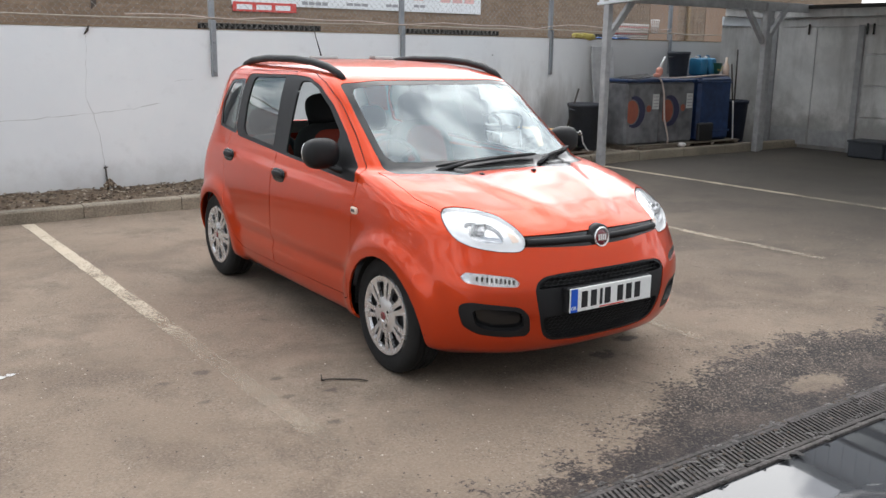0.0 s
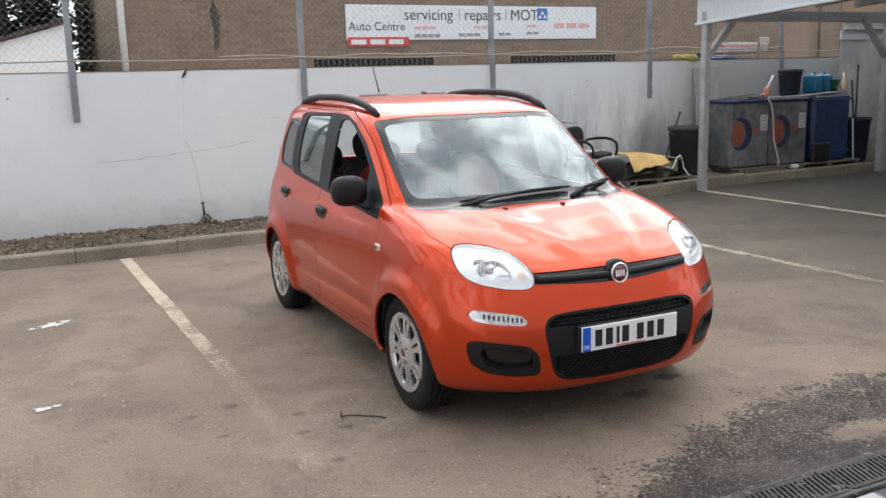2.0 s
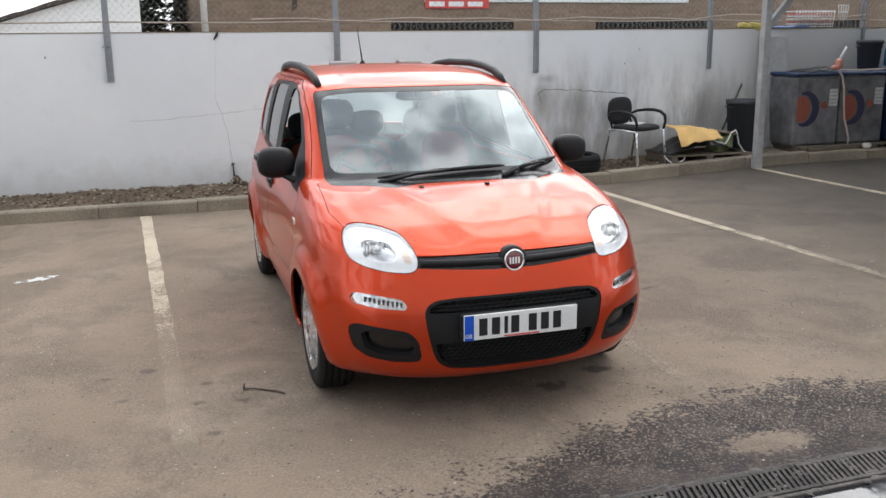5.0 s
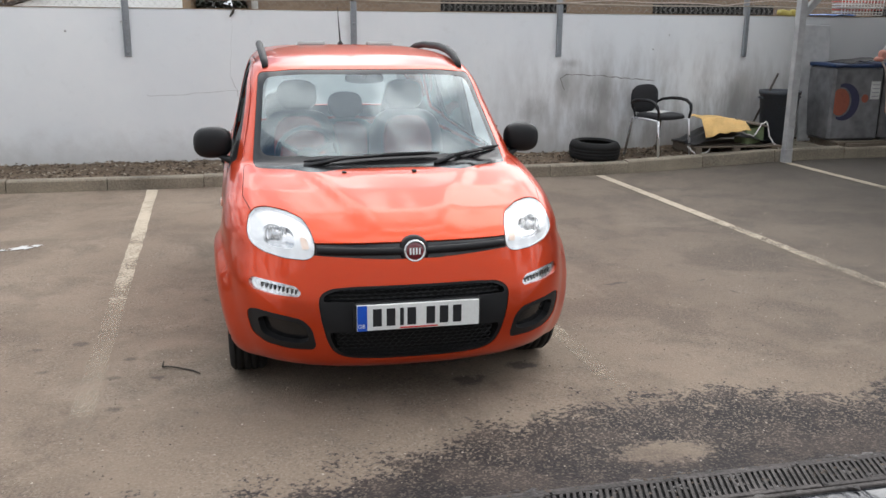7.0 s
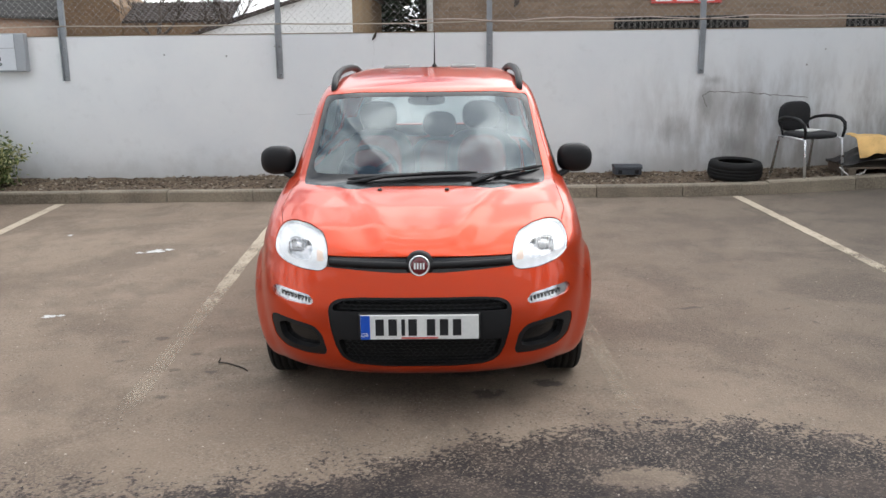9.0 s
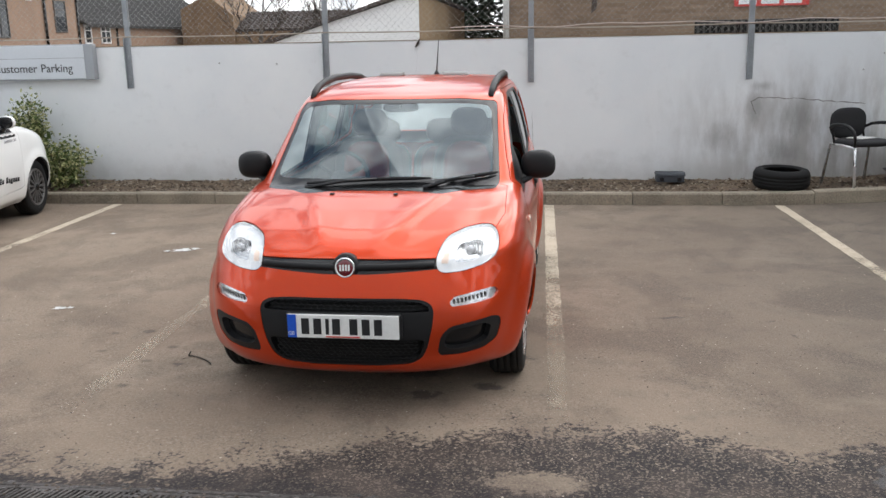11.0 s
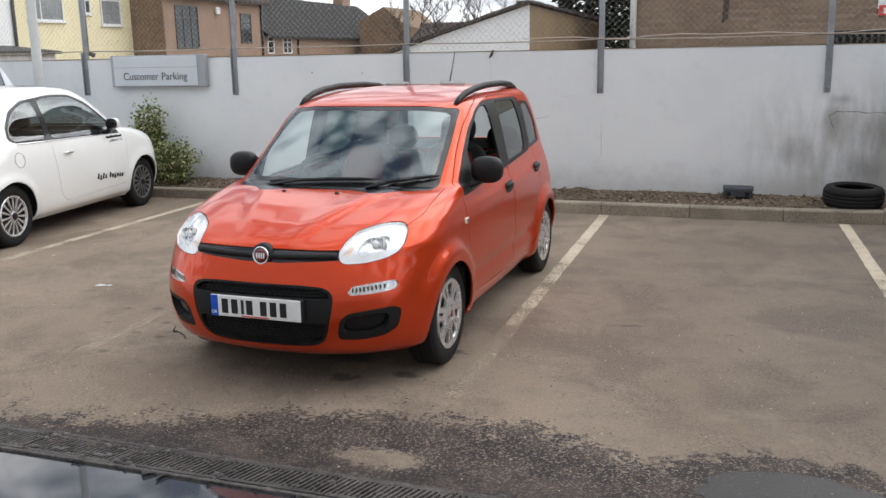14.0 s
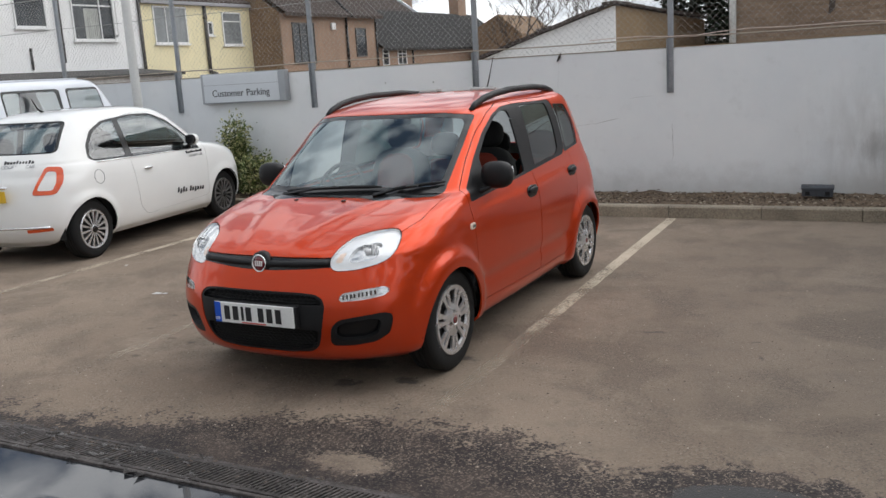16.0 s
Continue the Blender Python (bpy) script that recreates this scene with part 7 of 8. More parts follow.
# ---- the other vehicles ----
def white_city_car():
    car = thing("city_car", "white three-door city car with dark door lettering, nose to the wall", "car", at=pose(-2.77, 8.64, 0, 0, 0, 188.3))
    table = [
        (0.18, 0.16, 0.55, 2.3, 0.69, 3.40, 0.55, 2.5), (0.25, 0.06, 0.60, 2.3, 0.765, 3.50, 0.55, 2.5), (0.40, 0.02, 0.62, 2.3, 0.798, 3.56, 0.55, 2.5),
        (0.55, 0.03, 0.62, 2.3, 0.808, 3.55, 0.55, 2.5), (0.70, 0.08, 0.62, 2.35, 0.806, 3.52, 0.55, 2.5), (0.80, 0.16, 0.62, 2.5, 0.798, 3.49, 0.55, 2.5),
        (0.86, 0.28, 0.62, 2.7, 0.788, 3.46, 0.55, 2.5), (0.90, 0.42, 0.62, 2.9, 0.778, 3.44, 0.55, 2.6), (0.94, 0.62, 0.60, 3.2, 0.764, 3.42, 0.55, 2.7),
        (0.965, 0.80, 0.58, 3.4, 0.750, 3.40, 0.55, 2.8), (1.00, 0.90, 0.58, 3.5, 0.735, 3.37, 0.50, 2.8), (1.20, 1.20, 0.55, 3.8, 0.672, 3.18, 0.50, 3.0),
        (1.35, 1.43, 0.55, 4.0, 0.612, 3.02, 0.50, 3.0), (1.41, 1.56, 0.55, 3.8, 0.570, 2.93, 0.50, 2.8), (1.445, 1.72, 0.50, 3.2, 0.510, 2.80, 0.45, 2.6),
        (1.466, 1.90, 0.36, 2.6, 0.400, 2.62, 0.35, 2.4), (1.475, 2.10, 0.15, 2.2, 0.200, 2.40, 0.15, 2.2),
    ]
    table = [r[:5] + (r[5] + 0.12,) + r[6:] for r in table]
    S = Shell(table, (0.76, 3.13), arch=0.325, hub=0.29, taper=0.02, flare=0.022)
    flank = lambda c: abs(c.x) > 0.42
    tail = lambda c: c.y > 2.7
    ARCH, WS, FRIT, DLO, WIN_F, WIN_R, REARW, RRING, LAMP, LCORE, DOOR, SHUT, BUMP, ROOF_PANE, HL = range(1, 16)
    for ya in S.axles:
        S.cut(circle(ya, 0.29, 0.322), "x", lambda c: abs(c.x) > 0.4 and c.z < 0.75, ARCH)
    ws = lambda c: c.y < 1.8 and c.z > 0.9
    S.cut(rounded([(-0.60, 0.975), (0.60, 0.975), (0.55, 1.36), (-0.55, 1.36)], 0.05), "y", ws, FRIT)
    S.cut(rounded([(-0.57, 1.0), (0.57, 1.0), (0.525, 1.34), (-0.525, 1.34)], 0.05), "y", ws, WS, (FRIT,))
    S.cut(rounded([(1.18, 0.905), (2.96, 0.955), (3.05, 0.99), (3.01, 1.12), (2.88, 1.255), (2.66, 1.342), (2.15, 1.382), (1.84, 1.370), (1.58, 1.275), (1.27, 1.04)], 0.04, 3), "x", flank, DLO)
    S.cut(rounded([(1.28, 0.928), (2.38, 0.955), (2.40, 1.340), (2.15, 1.360), (1.84, 1.344), (1.60, 1.248), (1.33, 1.05)], 0.03, 3), "x", flank, WIN_F, (DLO,))
    S.cut(rounded([(2.48, 0.960), (2.94, 0.972), (3.005, 1.0), (2.97, 1.115), (2.84, 1.238), (2.65, 1.318), (2.48, 1.335)], 0.04, 3), "x", flank, WIN_R, (DLO,))
    S.cut(rounded([(-0.585, 1.075), (0.585, 1.075), (0.49, 1.375), (-0.49, 1.375)], 0.06), "y", tail, RRING)
    S.cut(rounded([(-0.56, 1.09), (0.56, 1.09), (0.465, 1.36), (-0.465, 1.36)], 0.05), "y", tail, REARW, (RRING,))
    lens = rounded([(0.465, 0.695), (0.660, 0.69), (0.695, 0.80), (0.665, 0.945), (0.545, 0.955)], 0.035, 3)
    S.both(lens, "y", tail, LAMP)
    S.both(rounded([(0.508, 0.735), (0.630, 0.730), (0.650, 0.80), (0.630, 0.905), (0.565, 0.912)], 0.02, 3), "y", tail, LCORE, (LAMP,))
    S.both(rounded([(0.40, 0.335), (0.62, 0.345), (0.62, 0.375), (0.40, 0.370)], 0.008, 2), "y", tail, BUMP)
    S.panel(rounded([(1.12, 0.34), (2.28, 0.30), (2.40, 0.40), (2.46, 0.95), (2.44, 1.35), (2.15, 1.398), (1.78, 1.384), (1.5, 1.28), (1.18, 1.05), (1.08, 0.92)], 0.05, 3), "x", flank, DOOR, SHUT)
    S.cut(rounded([(-0.42, 1.72), (0.42, 1.72), (0.40, 2.22), (-0.40, 2.22)], 0.05), "z", lambda c: c.z > 1.36, ROOF_PANE)
    S.both(rounded([(0.45, 0.60), (0.62, 0.60), (0.64, 0.76), (0.56, 0.80), (0.46, 0.76)], 0.05, 4), "y", lambda c: c.y < 0.7, HL)
    skin("body", S.take((0,), lip=0.012), WHITE_PAINT, car)
    skin("roof_pane", S.take((ROOF_PANE,), shift=0.001, lip=0.006), GLOSS_BLACK, car, "dark glass roof panel")
    skin("shut_lines", S.take((SHUT,), shift=-0.006), WHITE_SEAM, car)
    for nm, code, mt, sh in (("windscreen", WS, CITY_GLASS, -0.004), ("rear_window", REARW, CITY_GLASS, -0.004)):
        ob = skin(nm, S.take((code,), shift=sh), mt, car)
        ob.visible_shadow = False
    skin("windscreen_surround", S.take((FRIT,), shift=-0.003), GLOSS_BLACK, car)
    skin("rear_window_surround", S.take((RRING,), shift=-0.002), GLOSS_BLACK, car)
    for s in (-1, 1):
        door = skin("door", S.take((DOOR,), s, lip=0.012), WHITE_PAINT, car, "white door with dark lettering")
        skin("window_surround", S.take((DLO,), s, shift=-0.003), GLOSS_BLACK, car)
        for nm, code in (("door_glass", WIN_F), ("quarter_glass", WIN_R)):
            ob = skin(nm, S.take((code,), s, shift=-0.008), CITY_GLASS, car)
            ob.visible_shadow = False
        bm = bmesh.new()
        tube(bm, [(s * (max(p[0] for p in S.outline(0.92 + 0.03 * f)) * 1.004), 1.20 + 1.76 * f, 0.912 + 0.034 * f) for f in (0, 0.25, 0.5, 0.75, 1.0)], 0.006, 6)
        part("waist_trim", bm, CHROME, car, "thin chrome strip below the windows")
        tl = skin("tail_lamp", S.take((LAMP,), s, shift=0.006, lip=0.02), RED_LENS, car, "red tail lamp with pale centre")
        skin("tail_lamp_core", S.take((LCORE,), s, shift=0.004), PLATE_WHITE, tl)
        skin("rear_reflector", S.take((BUMP,), s, shift=0.002), RED_LENS, car)
        skin("headlamp", S.take((HL,), s), REFLECTOR, car)
        bm = bmesh.new()
        blob(bm, (s * 0.812, 2.22, 0.80), (0.014, 0.075, 0.014), 2.8)
        part("handle", bm, CHROME, door, "chrome door handle")
        bm = bmesh.new()
        blob(bm, (s * 0.835, 1.39, 1.03), (0.075, 0.05, 0.062), 2.5)
        mirror = part("door_mirror", bm, WHITE_PAINT, car, "white door mirror")
        bm = bmesh.new()
        blob(bm, (s * 0.838, 1.436, 1.03), (0.070, 0.018, 0.057), 2.6)
        part("mirror_glass", bm, GLOSS_BLACK, mirror)
        bm = bmesh.new()
        tube(bm, [(s * 0.72, 1.36, 0.91), (s * 0.80, 1.39, 0.985)], [0.03, 0.024], 8)
        part("mirror_foot", bm, GLOSS_BLACK, mirror)
        # lettering on the doors that cannot be kept becomes bars
        xs = max(p[0] for p in S.outline(0.85))
        for k in range(10):
            bm = bmesh.new()
            box(bm, (s * (xs - 0.02), 1.17 + 0.032 * k, 0.870), (s * (xs + 0.003), 1.187 + 0.032 * k, 0.888 if k % 3 else 0.896))
            part("door_bar", bm, INK, door, smooth=False)
        face = Matrix(((0, 0, s, s * (xs + 0.008)), (s, 0, 0, 1.43 if s < 0 else 1.16), (0, 1, 0, 0.826), (0, 0, 0, 1)))
        words("COURTESY CAR", 0.036, GREY_INK, door, face)
        for k in range(10):
            bm = bmesh.new()
            slant = Matrix(((1, 0, 0, 0), (0, 1, -0.25, 1.24 + 0.05 * k + (0.0 if k < 6 else 0.035)), (0, 0, 1, 0.425 + 0.003 * k), (0, 0, 0, 1)))
            box(bm, (s * 0.796, 0.0, -0.012 if k in (3, 8) else 0.0), (s * 0.8125, 0.021, 0.058 if k in (5, 9, 7) else 0.040), slant)
            part("door_bar", bm, INK, door, smooth=False)
    for x0 in (-0.10, 0.44):
        back = max(p[1] for p in S.outline(0.958) if p[0] > 0.1)
        face = Matrix(((-1, 0, 0, x0), (0, 0, 1, back + (0.016 if x0 < 0 else -0.035)), (0, 1, 0, 0.955), (0, 0, 0, 1))) @ pose(0, 0, 0, 0, -9 if x0 > 0 else 9, 0) @ pose(0, 0, 0, -38)
        words("COURTESY CAR", 0.050, GREY_INK, car, face)
        for k in range(10):
            bm = bmesh.new()
            box(bm, (0.02 + 0.033 * k, 0.054, -0.02), (0.038 + 0.033 * k, 0.08 if k % 4 else 0.09, 0.002), face)
            part("tailgate_bar", bm, INK, car, smooth=False)
    number_plate(car, pose(0, 3.695, 0.70, 0, 0, 180), 0.52, 0.111, PLATE_YELLOW, False)
    bm = bmesh.new()
    blob(bm, (0, 3.67, 0.785), (0.27, 0.02, 0.022), 3)
    part("plate_trim", bm, CHROME, car)
    bm = bmesh.new()
    tube(bm, [(x, 3.676 - 0.36 * abs(x) ** 2.3, 0.385) for x in np.linspace(-0.62, 0.62, 17)], 0.012, 6)
    part("bumper_strip", bm, CHROME, car)
    bm = bmesh.new()
    flap = []
    for q in range(28):
        fy, fz = 2.98 + 0.07 * math.cos(2 * math.pi * q / 28), 0.80 + 0.07 * math.sin(2 * math.pi * q / 28)
        line = S.outline(fz)
        flap.append((-float(np.interp(fy, line[20:, 1], line[20:, 0])) - 0.0005, fy, fz))
    tube(bm, flap, 0.0028, 5, close=True)
    part("fuel_flap", bm, WHITE_SEAM, car, "round fuel flap edge")
    bm = bmesh.new()
    tube(bm, [(0, 2.74, 1.438), (0, 2.84, 1.50), (0, 2.90, 1.60)], [0.016, 0.008, 0.004], 6)
    part("aerial", bm, BLACK_PLASTIC, car)
    for ya in S.axles:
        for s in (-1, 1):
            bm = bmesh.new()
            lathe(bm, [(0.02, 0.0), (0.335, 0.0), (0.335, 0.24 if ya < 2 else 0.17)], 40, Matrix.Translation((s * 0.54, ya, 0.29)) @ pose(0, 0, 0, 0, 90 * s, 0), cap=False)
            for f in [f for f in bm.faces if f.calc_center_median().z < 0.26]:
                bm.faces.remove(f)
            part("wheel_well", bm, WELL, car)
            # front wheels get the alloy darkened for the shade they stand in
            wheel(car, s * 0.772, ya, 0.29, 0.29, s, "dusty" if ya < 2 else "alloy", 7 * ya)
    bm = bmesh.new()
    box(bm, (-0.54, 0.3, 0.19), (0.54, 3.42, 0.27), bevel=0.03)
    box(bm, (-0.70, 1.12, 0.20), (0.70, 2.74, 0.27), bevel=0.02)
    part("underbody", bm, WELL, car)
    skin("headlining", S.take((0, DOOR), shift=-0.022, turn=True, cond=lambda c: c.z > 0.93 and c.y > 1.0), HEADLINING, car)
    bm = bmesh.new()
    box(bm, (-0.68, 0.95, 0.28), (0.68, 3.32, 0.6), bevel=0.02)
    box(bm, (-0.64, 0.98, 0.6), (0.64, 1.25, 0.93), bevel=0.05)
    part("cabin_tub", bm, CABIN, car)
    for x in (-0.33, 0.33):
        seat_like(car, x, 2.02, SEAT_BLACK)
        seat_like(car, x, 2.74, SEAT_BLACK)


def seat_like(parent, x, y, material):
    lean = Matrix.Translation((x, y + 0.15, 0.55)) @ pose(0, 0, 0, -14)
    bm = bmesh.new()
    blob(bm, (0, 0, 0.24), (0.22, 0.085, 0.26), 3.2, m=lean)
    back = part("seat_back", bm, material, parent)
    bm = bmesh.new()
    blob(bm, (0, 0, 0.60), (0.12, 0.055, 0.085), 2.8, m=lean)
    part("headrest", bm, material, back)


def silver_van():
    van = thing("van", "pale silver window van parked beyond the white car", "van", at=pose(-4.97, 8.75, 0, 0, 0, 181))
    table = [
        (0.25, 0.10, 0.30, 3.0, 0.80, 4.20, 0.30, 3.5), (0.40, 0.02, 0.30, 3.2, 0.86, 4.25, 0.30, 3.5), (0.70, 0.03, 0.30, 3.4, 0.88, 4.25, 0.30, 3.5),
        (1.00, 0.06, 0.30, 3.4, 0.875, 4.24, 0.30, 3.5), (1.30, 0.10, 0.30, 3.6, 0.855, 4.20, 0.30, 3.5), (1.50, 0.20, 0.30, 3.8, 0.815, 4.10, 0.30, 3.6),
        (1.70, 0.33, 0.30, 4.0, 0.77, 3.98, 0.30, 3.6), (1.78, 0.42, 0.30, 3.8, 0.73, 3.90, 0.30, 3.4), (1.82, 0.60, 0.30, 3.2, 0.64, 3.70, 0.30, 3.0), (1.84, 1.00, 0.30, 2.6, 0.40, 3.30, 0.30, 2.6),
    ]
    S = Shell(table, (0.75, 3.45), arch=0.36, hub=0.32, taper=0.0, flare=0.01)
    flank = lambda c: abs(c.x) > 0.5
    for ya in S.axles:
        S.cut(circle(ya, 0.32, 0.36), "x", lambda c: abs(c.x) > 0.5 and c.z < 0.9, 1)
    for k, (y0, y1) in enumerate(((0.42, 1.02), (1.12, 2.0), (2.1, 3.0))):
        S.cut(rounded([(y0, 1.22), (y1, 1.22), (y1, 1.70), (y0 + (0.06 if k == 0 else 0), 1.70)], 0.05), "x", flank, 2)
        S.cut(rounded([(y0 + 0.03, 1.25), (y1 - 0.03, 1.25), (y1 - 0.03, 1.67), (y0 + 0.06, 1.67)], 0.05), "x", flank, 3, (2,))
    S.cut(rounded([(-0.68, 1.2), (0.68, 1.2), (0.62, 1.68), (-0.62, 1.68)], 0.08), "y", lambda c: c.y < 1.0, 4)
    skin("body", S.take((0,), lip=0.012), VAN_PAINT, van)
    skin("windscreen", S.take((4,), shift=-0.006), CLEAR_GLASS, van).visible_shadow = False
    for s in (-1, 1):
        for y0, y1 in ((0.3, 1.07), (1.07, 2.05), (2.05, 3.1)):
            here = lambda c: y0 < c.y < y1 and abs(c.x) > 0.5
            frame_ob = skin("window_surround", S.take((2,), s, shift=-0.004, cond=here), GLOSS_BLACK, van)
            ob = skin("side_glass", S.take((3,), s, shift=-0.008, cond=here), CLEAR_GLASS, frame_ob)
            ob.visible_shadow = False
        bm = bmesh.new()
        tube(bm, [(s * 0.66, 0.7, 1.82), (s * 0.66, 3.6, 1.83)], 0.012, 6)
        part("roof_gutter", bm, VAN_PAINT, van)
        for ya in S.axles:
            wheel(van, s * 0.84, ya, 0.32, 0.32, s, "alloy", 11)
    bm = bmesh.new()
    box(bm, (-0.6, 0.2, 0.26), (0.6, 4.1, 0.6), bevel=0.05)
    part("underbody", bm, WELL, van)


# ---- along the wall ----
def parking_sign():
    sign = thing("parking_sign", "silver grey customer parking sign fixed to the wall", "sign")
    x0, x1, z0, z1, y = -3.36, -1.87, 1.355, 1.775, WALL_Y - 0.10
    bm = bmesh.new()
    box(bm, (x0, y, z0), (x1, WALL_Y - 0.002, z1), bevel=0.006)
    part("casing", bm, SIGN_EDGE, sign)
    bm = bmesh.new()
    box(bm, (x0 + 0.05, y - 0.008, z0 + 0.018), (x1 - 0.11, y - 0.0005, z1 - 0.012), bevel=0.003)
    face = part("sign_face", bm, SIGN_FACE, sign)
    bm = bmesh.new()
    box(bm, (x0 + 0.05, y - 0.0095, 1.612), (x1 - 0.11, y - 0.0082, 1.617))
    part("rule_line", bm, GREY_INK, face, smooth=False)
    x = x0 + 0.20
    for word in ("Customer", "Parking"):
        ob = words(word, 0.138, INK, sign, Matrix.Translation((x, y - 0.0092, 1.452)) @ pose(0, 0, 0, 90), extrude=0.002)
        x += max(v.co.x for v in ob.data.vertices) + 0.045


def lamp_pole():
    bm = bmesh.new()
    x, y = -4.42, 9.22
    tube(bm, [(x, y, 0.05), (x, y, 1.0), (x, y, 1.02), (x, y, 6.0)], [0.085, 0.085, 0.066, 0.055], 16)
    box(bm, (x - 0.045, y - 0.09, 0.45), (x + 0.045, y - 0.07, 0.85), bevel=0.006)
    solo("lamp_post", bm, POLE_WHITE, "white painted steel lamp post in the bed", "lamp post")


def leaf_mesh(name, pts, size, rnd, material, parent):
    verts, faces = [], []
    for c in pts:
        d = Vector((rnd.uniform(-1, 1), rnd.uniform(-1, 1), rnd.uniform(-0.3, 1))).normalized()
        t = d.cross(Vector((rnd.uniform(-1, 1), rnd.uniform(-1, 1), rnd.uniform(-1, 1)))).normalized()
        n = d.cross(t)
        s = size * rnd.uniform(0.6, 1.3)
        b = len(verts)
        for q in (c, c + d * s * 0.5 + t * s * 0.24 + n * s * 0.08, c + d * s, c + d * s * 0.5 - t * s * 0.24 + n * s * 0.08):
            verts.append(q[:])
        faces.append((b, b + 1, b + 2, b + 3))
    me = bpy.data.meshes.new(name)
    me.from_pydata(verts, [], faces)
    me.materials.append(material)
    ob = new(name, me)
    ob.parent = parent
    return ob


def shrub(x, y, z, h, w, seed, n, label):
    rnd = random.Random(seed)
    plant = thing("shrub", label, "shrub", "shrubs by the wall")
    stems, tips = bmesh.new(), []
    for i in range(26 if n > 900 else 6):
        a, k = rnd.uniform(0, 6.28), rnd.uniform(0.15, 1)
        hh = h * rnd.uniform(0.45, 1.0) * (1.08 - 0.35 * k)
        top = Vector((x + w * k * math.cos(a), y + 0.55 * w * k * math.sin(a), z + hh))
        mid = Vector((x + 0.4 * w * k * math.cos(a), y + 0.25 * w * k * math.sin(a), z + hh * 0.5))
        tube(stems, [(x, y, z), mid, top], [0.012, 0.007, 0.002], 5)
        for j in range(n // (26 if n > 900 else 6)):
            f = rnd.uniform(0.12, 1.05)
            c = mid.lerp(top, (f - 0.5) * 2) if f > 0.5 else Vector((x, y, z)).lerp(mid, f * 2)
            r = 0.12 * (1.2 - 0.6 * f) * (w / 0.38)
            tips.append(c + Vector((rnd.gauss(0, r), rnd.gauss(0, r * 0.7), rnd.gauss(0, r * 0.8))))
    tips = [p for p in tips if p.y < WALL_Y - 0.02 and p.z > z - 0.01]
    part("stems", stems, BARK, plant)
    rnd.shuffle(tips)
    k = int(len(tips) * 0.52)
    leaf_mesh("green_leaves", tips[:k], 0.055, rnd, SHRUB_LEAF, plant)
    leaf_mesh("pale_leaves", tips[k:], 0.05, rnd, SHRUB_PALE, plant)


def old_tyre():
    root = thing("old_car_tyre", "worn black car tyre lying flat on the soil", "tyre", at=pose(5.985, 8.98, 0.125, 2, 1, 0))
    R, w = 0.29, 0.21
    prof = [(0.185, 0.02), (0.20, 0.004), (R - 0.06, 0.0), (R - 0.025, 0.012), (R - 0.008, 0.04)]
    for k in range(3):
        z = 0.065 + k * 0.035
        prof += [(R, z - 0.005), (R - 0.004, z - 0.003), (R - 0.004, z + 0.003), (R, z + 0.005)]
    prof += [(R - 0.008, w - 0.04), (R - 0.025, w - 0.012), (R - 0.06, w), (0.20, w - 0.004), (0.185, w - 0.02)]
    bm = bmesh.new()
    lathe(bm, prof, 48, cap=False)
    part("tread", bm, RUBBER, root)
    bm = bmesh.new()
    lathe(bm, [(0.185, w - 0.02), (0.19, w - 0.035), (R - 0.03, w - 0.04), (R - 0.025, 0.04), (0.19, 0.035), (0.185, 0.02)], 48, cap=False)
    part("inner_liner", bm, WELL, root)


def bait_box():
    bm = bmesh.new()
    at = pose(4.865, 9.30, 0.145, 1, 1, 3)
    bait = thing("bait_box", "low black plastic bait box lying on the soil", "box", at=at)
    prism(bm, [(-0.075, 0.0), (0.075, 0.0), (0.072, 0.066), (0.06, 0.07), (-0.06, 0.07), (-0.072, 0.066)], -0.15, 0.15, "x")
    part("base", bm, DARK_BIN, bait)
    bm = bmesh.new()
    prism(bm, [(-0.08, 0.071), (0.08, 0.071), (0.076, 0.088), (0.052, 0.105), (-0.052, 0.105), (-0.076, 0.088)], -0.158, 0.158, "x")
    part("lid", bm, DARK_BIN, bait)
    for sx in (-1, 1):
        # near-black plate paints the shade of a hole
        bm = bmesh.new()
        box(bm, (sx * 0.095 - 0.022, -0.0775, 0.008), (sx * 0.095 + 0.022, -0.0735, 0.05), bevel=0.001)
        part("entry_hole", bm, PIT_SHADE, bait, smooth=False)


